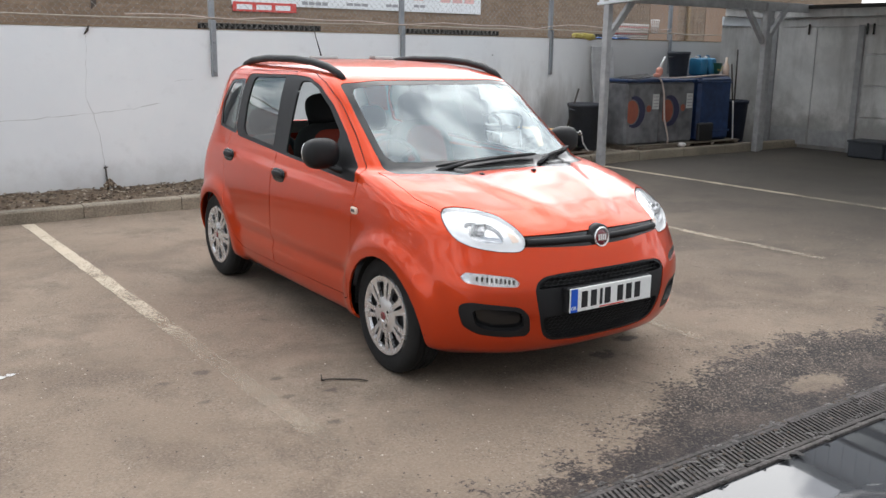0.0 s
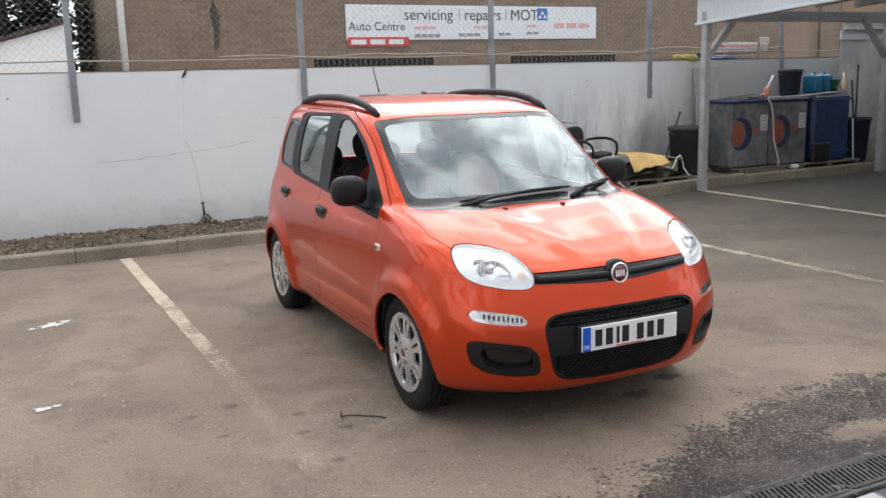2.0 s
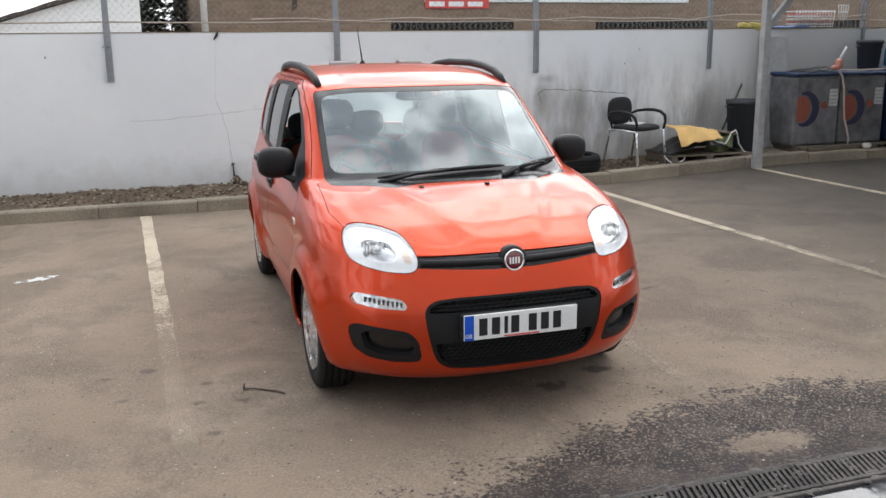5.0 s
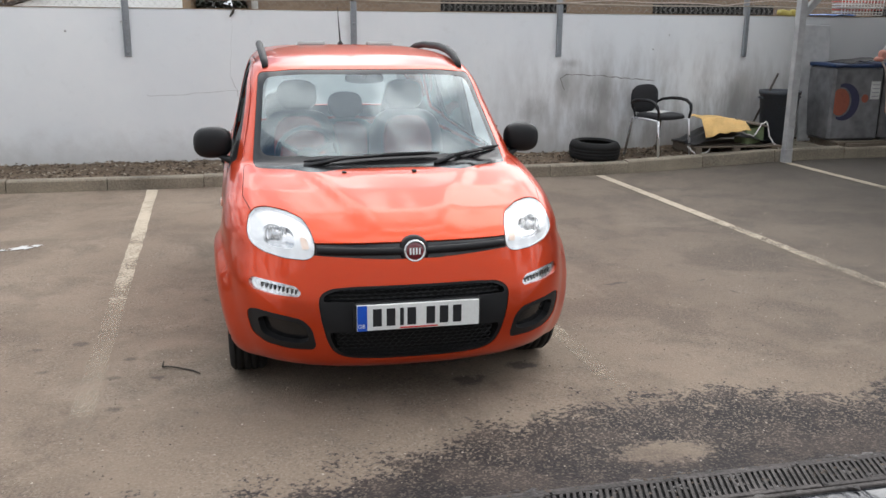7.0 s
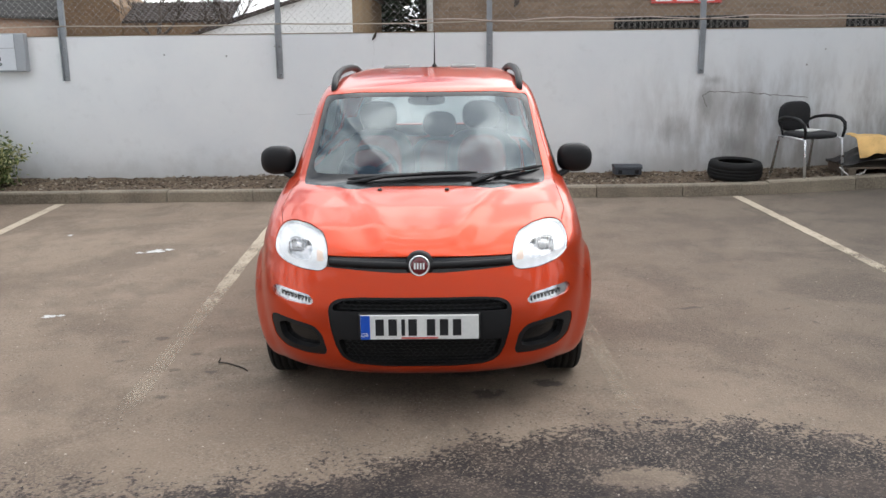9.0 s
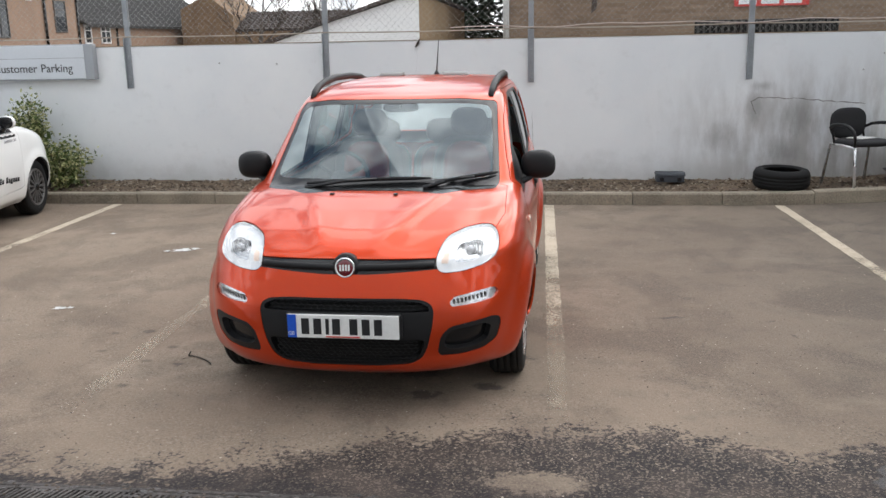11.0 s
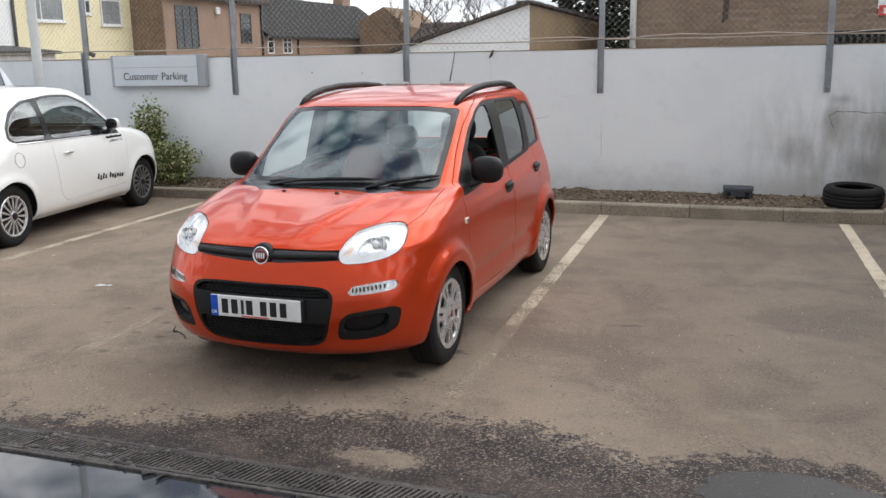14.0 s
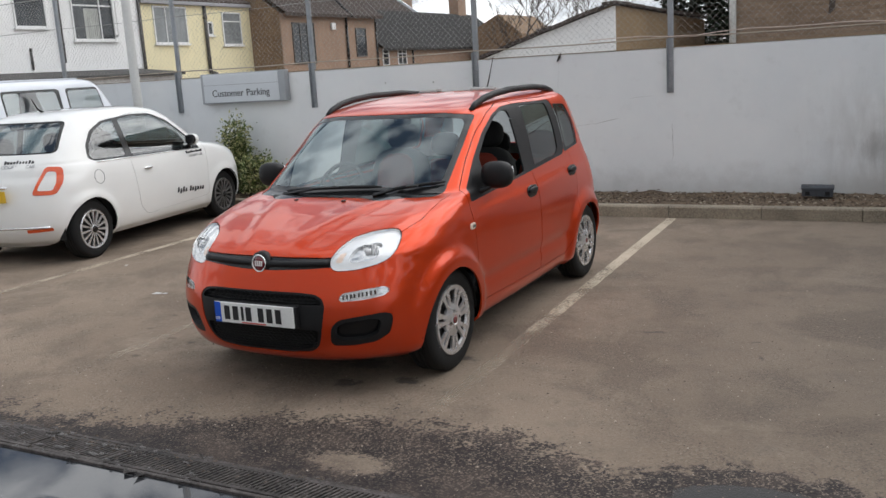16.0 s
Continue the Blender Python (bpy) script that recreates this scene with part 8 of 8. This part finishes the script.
def office_chair():
    chair = thing("visitor_chair", "black fabric visitor chair with chrome legs and armrests", "chair", at=pose(6.80, 9.02, 0.135, 0, 0, 22))
    # the chair faces its own -y
    for s in (-1, 1):
        bm = bmesh.new()
        tube(bm, [(s * 0.27, -0.25, 0.0), (s * 0.255, -0.20, 0.43), (s * 0.255, 0.0, 0.44), (s * 0.245, 0.20, 0.44), (s * 0.27, 0.27, 0.0)], 0.015, 8)
        part("leg_frame", bm, SILVER, chair, "pale silver tube leg")
        bm = bmesh.new()
        tube(bm, [(s * 0.215, 0.25, 0.60), (s * 0.245, 0.19, 0.635), (s * 0.275, 0.08, 0.652), (s * 0.285, -0.04, 0.655), (s * 0.287, -0.13, 0.64), (s * 0.284, -0.195, 0.60), (s * 0.275, -0.215, 0.53), (s * 0.262, -0.20, 0.44)], [0.018, 0.02, 0.023, 0.024, 0.023, 0.021, 0.018, 0.016], 10, flat=0.8)
        part("armrest", bm, BLACK_PLASTIC, chair)
        bm = bmesh.new()
        tube(bm, [(s * 0.19, 0.20, 0.42), (s * 0.19, 0.26, 0.6), (s * 0.18, 0.275, 0.75)], 0.012, 6)
        part("back_stay", bm, BLACK_PLASTIC, chair)
    bm = bmesh.new()
    blob(bm, (0, 0.0, 0.465), (0.25, 0.235, 0.04), 3.2)
    part("seat", bm, SEAT_BLACK, chair, "black fabric seat")
    bm = bmesh.new()
    blob(bm, (0, 0.255, 0.645), (0.225, 0.03, 0.165), 2.9)
    part("backrest", bm, SEAT_BLACK, chair, "black fabric backrest")
    bm = bmesh.new()
    box(bm, (-0.14, -0.08, 0.506), (0.12, 0.1, 0.515), pose(0, 0, 0, 0, 0, 15), 0.002)
    part("folded_paper", bm, PAPER, chair, "pale folded paper on the seat")


def sheet(name, cx, cy, fz, nx, ny, sx, sy, material, label, category, thick=0.006, rot=0.0):
    """A draped cloth or sheet following a height function."""
    bm = bmesh.new()
    m = pose(cx, cy, 0, 0, 0, rot)
    for side in (0, 1):
        g = [[bm.verts.new(m @ Vector((sx * (i / nx - 0.5), sy * (j / ny - 0.5), fz(i / nx, j / ny) - thick * side))) for i in range(nx + 1)] for j in range(ny + 1)]
        for j in range(ny):
            for i in range(nx):
                q = (g[j][i], g[j][i + 1], g[j + 1][i + 1], g[j + 1][i])
                bm.faces.new(q if side == 0 else q[::-1])
        if side == 0:
            top = g
    rim = [(0, i) for i in range(nx + 1)], [(ny, i) for i in range(nx + 1)], [(j, 0) for j in range(ny + 1)], [(j, nx) for j in range(ny + 1)]
    for line in rim:
        for a, b in zip(line, line[1:]):
            bm.faces.new((top[a[0]][a[1]], top[b[0]][b[1]], g[b[0]][b[1]], g[a[0]][a[1]]))
    bmesh.ops.recalc_face_normals(bm, faces=bm.faces)
    return solo(name, bm, material, label, category)


def rubbish_heap():
    # wooden pallets and black sheeting with a yellow cloth on top
    pal = thing("old_pallet", "weathered pallet lying beneath the rubbish", "pallet", at=pose(7.68, 9.02, 0.16, 0, 0, -4))
    for k in range(5):
        bm = bmesh.new()
        box(bm, (-0.55, -0.30 + 0.135 * k, 0.09), (0.55, -0.20 + 0.135 * k, 0.11), bevel=0.004)
        part("board", bm, PALLET, pal)
    for k in range(3):
        bm = bmesh.new()
        box(bm, (-0.52 + 0.47 * k, -0.30, 0.0), (-0.44 + 0.47 * k, 0.35, 0.089), bevel=0.004)
        part("bearer", bm, PALLET, pal)
    sheet("black_sheeting", 7.62, 9.02, lambda u, v: 0.29 + 0.20 * math.sin(math.pi * min(1, u * 1.05)) * (0.45 + 0.55 * math.sin(math.pi * v)) + 0.03 * noise.noise((u * 6, v * 6, 1)), 26, 14, 1.02, 0.55, BLACK_SHEET, "crumpled black plastic sheeting over a pallet", "sheet")
    sheet("yellow_cloth", 7.50, 8.90, lambda u, v: 0.585 + 0.025 * noise.noise((u * 5, v * 5, 4)) - 0.10 * max(0, u - 0.55) - 0.20 * max(0.0, 0.30 - v) / 0.30 * (1.0 - 0.6 * u), 26, 16, 0.54, 0.50, YELLOW_CLOTH, "dirty yellow cloth draped over the heap", "cloth", 0.008, -5)
    bm = bmesh.new()
    box(bm, (-0.14, -0.10, 0.0), (0.14, 0.10, 0.19), pose(7.95, 8.98, 0.28, 4, -6, 14), 0.006)
    solo("printed_carton", bm, GREEN_CARTON, "crushed green and white printed carton", "box")
    bm = bmesh.new()
    box(bm, (-0.16, -0.12, 0.0), (0.16, 0.12, 0.02), pose(7.93, 8.93, 0.50, 3, 10, -8), 0.004)
    solo("loose_board", bm, PALLET, "bent scrap of board on the heap", "board")
    rnd = random.Random(3)
    for pts in ([(7.72, 8.78, 0.42), (7.86, 8.74, 0.38), (7.98, 8.80, 0.50), (8.06, 8.82, 0.54), (8.10, 8.80, 0.36), (8.16, 8.76, 0.27), (8.22, 8.74, 0.20), (8.20, 8.70, 0.15)], [(7.05, 8.80, 0.26), (7.16, 8.76, 0.17), (7.3, 8.77, 0.2), (7.36, 8.8, 0.28)]):
        bm = bmesh.new()
        fine = []
        for a, b in zip(pts, pts[1:]):
            for k in range(4):
                fine.append(Vector(a).lerp(Vector(b), k / 4) + Vector((rnd.uniform(-0.008, 0.008), 0, rnd.uniform(-0.008, 0.008))))
        tube(bm, fine, 0.009, 6)
        solo("white_cable", bm, BASKET_WHITE, "tangled white cable lying on the heap", "cable", "loose cables")
    for x, z, r in ((8.12, 0.18, 0.06), (8.02, 0.19, 0.05)):
        bm = bmesh.new()
        blob(bm, (x, 8.80, z), (r * 1.4, r, r * 0.8), 2.4, m=None)
        solo("stone", bm, ROCK, "grey stone lying on the soil", "stone", "stones by the heap")


def bin_round(name, x, y, z, r0, r1, h, material, label, lid=None, handles=True):
    root = thing(name, label, "bin", at=pose(x, y, z))
    bm = bmesh.new()
    lathe(bm, [(r0 * 0.9, 0.0), (r0, 0.015), (r1, h - 0.05), (r1 + 0.012, h - 0.048), (r1 + 0.014, h), (r1 - 0.004, h), (r1 - 0.012, h - 0.06), (r0 - 0.012, 0.03)], 36)
    part("body", bm, material, root)
    if handles:
        for s in (-1, 1):
            bm = bmesh.new()
            tube(bm, [(s * (r1 + 0.004), -0.05, h - 0.09), (s * (r1 + 0.03), -0.04, h - 0.08), (s * (r1 + 0.03), 0.04, h - 0.08), (s * (r1 + 0.004), 0.05, h - 0.09)], 0.01, 6)
            part("handle", bm, material, root)
    return root


def bins_and_drums():
    bin_round("dustbin", 8.36, 9.06, 0.235, 0.185, 0.228, 0.64, DARK_BIN, "dark grey plastic dustbin standing by the wall")
    bm = bmesh.new()
    box(bm, (8.12, 8.80, 0.20), (8.86, 9.34, 0.232), bevel=0.01)
    solo("slab", bm, KERB, "concrete slab under the dustbin", "slab")
    bm = bmesh.new()
    tube(bm, [(8.02, 9.10, 0.40), (8.5, 9.35, 1.05)], 0.014, 6)
    solo("broken_stick", bm, TWIG, "dark stick leaning behind the dustbin", "stick")
    # board added to stand for a lit stretch of the wall
    bm = bmesh.new()
    box(bm, (-0.21, -0.015, 0.0), (0.20, 0.015, 1.42), pose(9.02, 9.27, 0.225, -8, 0, -2), 0.006)
    solo("lit_wall_board", bm, GREY_TIMBER, "grey board added in place of a lit stretch of wall", "board")
    # long pallet under the drums
    pal = thing("drum_pallet", "low dark timber pallet below the drums", "pallet", at=pose(10.10, 9.06, 0.21))
    for k in range(6):
        bm = bmesh.new()
        box(bm, (-1.15, -0.34 + 0.12 * k, 0.06), (1.2, -0.245 + 0.12 * k, 0.08), bevel=0.003)
        part("board", bm, PALLET, pal)
    for k in range(5):
        bm = bmesh.new()
        box(bm, (-1.12 + 0.55 * k, -0.34, 0), (-1.04 + 0.55 * k, 0.35, 0.059), bevel=0.003)
        part("bearer", bm, PALLET, pal)
    for x, w in ((9.25, 0.33), (9.96, 0.335)):
        d = thing("chemical_drum", "grimy silver square drum with blue lid and printed swirl", "drum", "square drums", at=pose(x, 9.08, 0.29, 0, 0, -3))
        bm = bmesh.new()
        box(bm, (-w, -0.27, 0), (w, 0.27, 0.86), bevel=0.03)
        part("body", bm, DRUM_GREY, d)
        bm = bmesh.new()
        box(bm, (-w - 0.004, -0.274, 0.862), (w + 0.004, 0.274, 0.905), bevel=0.012)
        part("lid", bm, BLUE_DRUM, d, "blue drum lid")
        bm = bmesh.new()
        arc = [(-0.17 + 0.20 * math.cos(a) * (1 if k == 0 else 0.74) - 0.05 * k, 0.46 + 0.22 * math.sin(a) * (1 if k == 0 else 0.80)) for k, angles in ((0, np.linspace(-2.0, 1.9, 16)), (1, np.linspace(1.7, -1.8, 16))) for a in angles]
        prism(bm, arc, -0.274, -0.2705, "y")
        part("navy_crescent", bm, NAVY_INK, d)
        bm = bmesh.new()
        prism(bm, [(max(-w + 0.035, -0.225 + 0.125 * math.cos(a)), 0.46 + 0.16 * math.sin(a)) for a in np.linspace(0, 6.1, 22)], -0.276, -0.2712, "y")
        part("orange_disc", bm, ORANGE, d)
        bm = bmesh.new()
        prism(bm, [(0.10 + 0.045 * math.cos(a), 0.50 + 0.05 * math.sin(a)) for a in np.linspace(0, 5.9, 14)], -0.276, -0.2712, "y")
        part("small_orange_disc", bm, ORANGE, d)
        bm = bmesh.new()
        box(bm, (0.165, -0.279, 0.49), (0.285, -0.271, 0.70), bevel=0.001)
        lab = part("label", bm, PAPER, d, "grubby paper label")
        for k in range(4):
            bm = bmesh.new()
            box(bm, (0.18, -0.2815, 0.52 + 0.045 * k), (0.27, -0.2792, 0.532 + 0.045 * k))
            part("label_bar", bm, GREY_INK, lab, smooth=False)
    d = thing("blue_drum", "large square blue plastic drum", "drum", at=pose(10.75, 9.07, 0.29))
    bm = bmesh.new()
    box(bm, (-0.37, -0.28, 0), (0.37, 0.28, 0.94), bevel=0.045)
    part("body", bm, BLUE_DRUM, d)
    for z in (0.84, 0.12):
        bm = bmesh.new()
        box(bm, (-0.374, -0.286, z), (0.374, 0.286, z + 0.03), bevel=0.01)
        part("rib", bm, BLUE_DRUM, d)
    bm = bmesh.new()
    lathe(bm, [(0.03, 0.94), (0.028, 0.965)], 12, Matrix.Translation((0.12, 0, 0)))
    part("bung", bm, GLOSS_BLACK, d)
    bm = bmesh.new()
    box(bm, (10.33, 8.72, 0.292), (10.67, 8.78, 0.56), bevel=0.02)
    solo("black_tray", bm, BLACK_SHEET, "black plastic tray propped against the blue drum", "tray")
    bin_round("tall_bin", 11.56, 9.06, 0.215, 0.165, 0.205, 0.64, NAVY_BIN, "tall navy plastic bin holding broom handles", handles=False)
    for a, b in (((11.54, 9.05, 0.4), (11.72, 9.2, 1.62)), ((11.60, 9.08, 0.4), (11.62, 9.22, 1.40))):
        bm = bmesh.new()
        tube(bm, [a, b], 0.013, 6)
        solo("broom_handle", bm, TWIG, "dark broom handle standing in the tall bin", "broom", "broom handles")
    bm = bmesh.new()
    tube(bm, [(11.24, 8.80, 0.2), (11.20, 8.82, 0.86)], 0.012, 6)
    solo("white_pipe", bm, BASKET_WHITE, "thin white pipe leaning beside the tall bin", "pipe")
    # on top of the drums
    bin_round("black_bucket", 10.26, 9.12, 1.197, 0.125, 0.155, 0.38, DARK_BIN, "black plastic bucket standing on a drum")
    for x, m in ((10.68, TEAL), (10.88, TEAL)):
        can = thing("jerrycan", "blue plastic jerrycan standing on the barrels", "jerrycan", "jerrycans", at=pose(x, 9.10, 1.232, 0, 0, 8))
        bm = bmesh.new()
        blob(bm, (0, 0, 0.13), (0.09, 0.12, 0.13), 6)
        part("body", bm, m, can)
        bm = bmesh.new()
        tube(bm, [(-0.05, 0, 0.25), (-0.03, 0, 0.29), (0.03, 0, 0.29), (0.05, 0, 0.25)], 0.012, 6)
        part("handle", bm, m, can)
        bm = bmesh.new()
        lathe(bm, [(0.022, 0.25), (0.02, 0.285)], 12, Matrix.Translation((-0.055, 0, 0)))
        part("cap", bm, BASKET_WHITE, can)
    crate = thing("green_trug", "green plastic trug with pale rope handles", "trug", at=pose(10.98, 9.10, 1.232))
    bm = bmesh.new()
    lathe(bm, [(0.12, 0), (0.16, 0.18), (0.168, 0.185), (0.15, 0.18), (0.11, 0.02)], 28)
    part("body", bm, GREEN, crate)
    bm = bmesh.new()
    tube(bm, [(-0.15, -0.02, 0.16), (-0.08, -0.06, 0.10), (0.02, -0.17, 0.08), (0.1, -0.14, 0.12), (0.15, -0.02, 0.17)], 0.010, 6)
    part("rope_handle", bm, SPONGE, crate)
    bm = bmesh.new()
    lathe(bm, [(0.045, 0), (0.05, 0.12), (0.022, 0.2), (0.018, 0.27)], 16, Matrix.Translation((11.05, 8.88, 1.232)))
    solo("spray_bottle", bm, AMBER, "small amber spray bottle on the barrel", "bottle")
    bm = bmesh.new()
    tube(bm, [(9.66, 8.98, 1.21), (9.9, 8.86, 1.21), (10.3, 8.84, 1.22), (10.7, 8.82, 1.245), (11.10, 8.86, 1.245)], 0.012, 6)
    solo("pale_hose", bm, HOSE, "pale hose lying along the drum tops", "hose")
    gun = thing("hose_gun", "salmon spray gun on a hose hanging down the drum", "spray gun")
    bm = bmesh.new()
    blob(bm, (9.50, 8.80, 1.30), (0.045, 0.05, 0.06), 2.4)
    blob(bm, (9.46, 8.80, 1.25), (0.06, 0.045, 0.03), 2.4)
    part("body", bm, PINK_PLASTIC, gun)
    bm = bmesh.new()
    tube(bm, [(9.51, 8.80, 1.34), (9.62, 8.82, 1.50)], [0.022, 0.014], 8)
    part("nozzle", bm, BASKET_WHITE, gun)
    bm = bmesh.new()
    tube(bm, [(9.48, 8.79, 1.24), (9.55, 8.775, 1.14), (9.585, 8.765, 1.0), (9.60, 8.76, 0.82), (9.62, 8.76, 0.64), (9.67, 8.755, 0.50), (9.71, 8.75, 0.36), (9.70, 8.75, 0.24)], 0.013, 8)
    part("hose", bm, HOSE, gun)
    sheet("dark_rag", 9.32, 9.02, lambda u, v: 1.205 + 0.05 * u + 0.02 * noise.noise((u * 5, v * 5, 9)), 14, 8, 0.5, 0.4, BLACK_SHEET, "dark rag lying across a drum lid", "rag")
    # things on the kerb edge
    bm = bmesh.new()
    box(bm, (-0.42, -0.035, 0), (0.42, 0.035, 0.045), pose(9.5, 8.74, 0.225, 0, 0, 6), 0.006)
    solo("timber_offcut", bm, PALLET, "pale timber offcut lying behind the kerb", "timber")
    bm = bmesh.new()
    blob(bm, (9.98, 8.72, 0.265), (0.07, 0.05, 0.035), 2.3)
    solo("crumpled_cup", bm, BASKET_WHITE, "crumpled white cup lying behind the kerb", "cup")
    for dx in (0.0, 0.28):
        t = thing("black_crate", "low black plastic crate standing by the doors", "crate", "black crates", at=pose(12.25, 7.15 - 2 * dx, gz(12), 0, 0, 4))
        bm = bmesh.new()
        box(bm, (-0.2, -0.26, 0.0), (0.2, 0.26, 0.24), bevel=0.02)
        part("body", bm, DARK_BIN, t)
        bm = bmesh.new()
        box(bm, (-0.215, -0.275, 0.22), (0.215, 0.275, 0.25), bevel=0.01)
        part("rim", bm, DARK_BIN, t)
    bm = bmesh.new()
    box(bm, (12.50, 6.9, 1.02), (12.592, 7.06, 1.16), bevel=0.006)
    solo("wall_switch_box", bm, CLADDING, "white switch box fixed to the grey wall", "switch box")


def on_the_wall():
    # sponges and a shopping basket on the wall's top
    for x, y, r, a in ((8.66, 9.58, (0.10, 0.07, 0.04), 10), (8.80, 9.55, (0.09, 0.06, 0.045), -25), (8.86, 9.52, (0.075, 0.05, 0.035), 30)):
        bm = bmesh.new()
        blob(bm, (0, 0, 0), r, 3.0, m=pose(x, y, WALL_TOP + 0.03, 0, 12, a))
        solo("sponge", bm, SPONGE, "yellow cleaning sponge lying on the wall top", "sponge", "sponges")
    b = thing("shopping_basket", "white wire basket with red stripes on the wall top", "basket", at=pose(9.72, 9.63, WALL_TOP + 0.003))
    for k in range(7):
        z = 0.02 + 0.032 * k
        w, d = 0.30 + 0.02 * k / 6, 0.085
        bm = bmesh.new()
        tube(bm, [(-w, -d, z), (w, -d, z), (w, d, z), (-w, d, z)], 0.0075, 5, close=True)
        part("rail", bm, BASKET_RED if k in (2, 5) else BASKET_WHITE, b)
    for k in range(14):
        x = -0.29 + 0.58 * k / 13
        bm = bmesh.new()
        tube(bm, [(x, -0.09, 0.01), (x * 1.05, -0.092, 0.23)], 0.0065, 5)
        part("upright", bm, BASKET_WHITE, b)
    sheet("blue_cloth", 9.30, 9.60, lambda u, v: WALL_TOP + 0.022 + 0.018 * noise.noise((u * 5, v * 4, 2)), 16, 6, 0.62, 0.20, BLUE_INK, "crumpled blue cloth lying along the wall top", "cloth")
    pts = [(2.4 + 0.3 * i, WALL_Y - 0.022, 1.868 + 0.022 * math.sin(1.3 * i) * math.sin(0.41 * i) + (0.03 if i > 18 else 0.0)) for i in range(28)]
    bm = bmesh.new()
    tube(bm, pts, 0.0055, 6)
    solo("loose_cable", bm, HOSE, "pale cable strung loosely along the fence rail", "cable")
    c = thing("wire_holder", "small white wire holder hung on the fence", "holder", at=pose(10.13, 9.502, 1.848))
    for k in range(5):
        bm = bmesh.new()
        tube(bm, [(-0.06 + 0.03 * k, 0, 0), (-0.085 + 0.0425 * k, 0, 0.18)], 0.006, 5)
        part("upright", bm, BASKET_WHITE, c)
    for z, w in ((0.0, 0.06), (0.09, 0.075), (0.18, 0.088)):
        bm = bmesh.new()
        tube(bm, [(-w, 0, z), (w, 0, z)], 0.008, 5)
        part("rail", bm, BASKET_WHITE, c)


def grit_material():
    """Small stones, from tarry black to pale sandstone."""
    k = Nodes("mixed_grit")
    g = k.n.new("ShaderNodeNewGeometry")
    r = ramp(k.n, [(0.0, (0.07, 0.055, 0.044)), (0.25, (0.13, 0.10, 0.078)), (0.7, (0.26, 0.21, 0.16)), (1.0, (0.46, 0.40, 0.33))])
    k.l.new(g.outputs["Random Per Island"], r.inputs[0])
    k.put(k.p.inputs["Base Color"], r.outputs[0])
    k.p.inputs["Roughness"].default_value = 0.9
    return k.m


def ground_bits():
    # a twig, dropped paper and grit
    rnd = random.Random(12)
    bm = bmesh.new()
    pts = [(1.565 + 0.18 * i / 9 + 0.012 * math.sin(i * 0.34), 3.735 - 0.13 * i / 9 + 0.022 * math.sin(i * 0.34), 0.007 + 0.002 * math.sin(i)) for i in range(10)]
    tube(bm, pts, [0.005] + [0.004] * 8 + [0.0025], 6)
    tube(bm, [pts[0], (1.572, 3.755, 0.028)], [0.005, 0.003], 5)
    solo("twig", bm, TWIG, "thin bent dark twig lying on the tarmac", "twig")
    for x, y, s in ((0.42, 6.35, 0.09), (0.50, 6.40, 0.05), (0.30, 6.30, 0.04), (0.28, 4.60, 0.045), (0.35, 4.62, 0.03), (-0.9, 5.4, 0.02), (-0.55, 7.0, 0.03)):
        bm = bmesh.new()
        n = 22
        ring = [bm.verts.new((x + s * rnd.uniform(0.25, 1.3) * math.cos(2 * math.pi * k / n), y + s * 0.8 * rnd.uniform(0.25, 1.3) * math.sin(2 * math.pi * k / n), 0.004)) for k in range(n)]
        mid = bm.verts.new((x, y, 0.005))
        for k in range(n):
            bm.faces.new((ring[k], ring[(k + 1) % n], mid))
        solo("paint_splash", bm, PAPER, "small dried white splash on the tarmac", "splash", "white splashes")
    verts, faces = [], []
    for _ in range(6500):
        x, y = rnd.uniform(-1.5, 7.0), rnd.triangular(2.22, 6.8, 2.4)
        r = 0.0020 + 0.0048 * rnd.random() ** 3
        b, a = len(verts), rnd.uniform(0, 6)
        for k in range(4):
            verts.append((x + r * math.cos(a + 1.57 * k), y + r * math.sin(a + 1.57 * k), gz(x) + 0.001))
        verts.append((x, y, gz(x) + r * 0.9))
        faces += [(b, b + 1, b + 4), (b + 1, b + 2, b + 4), (b + 2, b + 3, b + 4), (b + 3, b, b + 4)]
    me = bpy.data.meshes.new("loose_grit")
    me.from_pydata(verts, [], faces)
    me.materials.append(grit_material())
    tagged(new("loose_grit", me), "loose grit and small stones scattered over the tarmac", "grit", kind="stuff")


white_city_car()
silver_van()
parking_sign()
lamp_pole()
shrub(-2.62, 9.22, 0.12, 1.10, 0.27, 5, 5200, "straggly variegated evergreen shrub growing against the wall")
shrub(-2.26, 9.10, 0.12, 0.55, 0.36, 8, 2800, "low variegated shrub spreading over the bed")
shrub(-3.85, 9.30, 0.12, 1.05, 0.12, 9, 60, "thin weed growing up the wall")
shrub(-4.0, 9.28, 0.12, 1.15, 0.10, 10, 60, "thin weed growing up the wall")
shrub(-3.15, 9.30, 0.12, 0.85, 0.14, 13, 50, "thin weed growing up the wall")
old_tyre()
bait_box()
office_chair()
rubbish_heap()
bins_and_drums()
on_the_wall()
ground_bits()
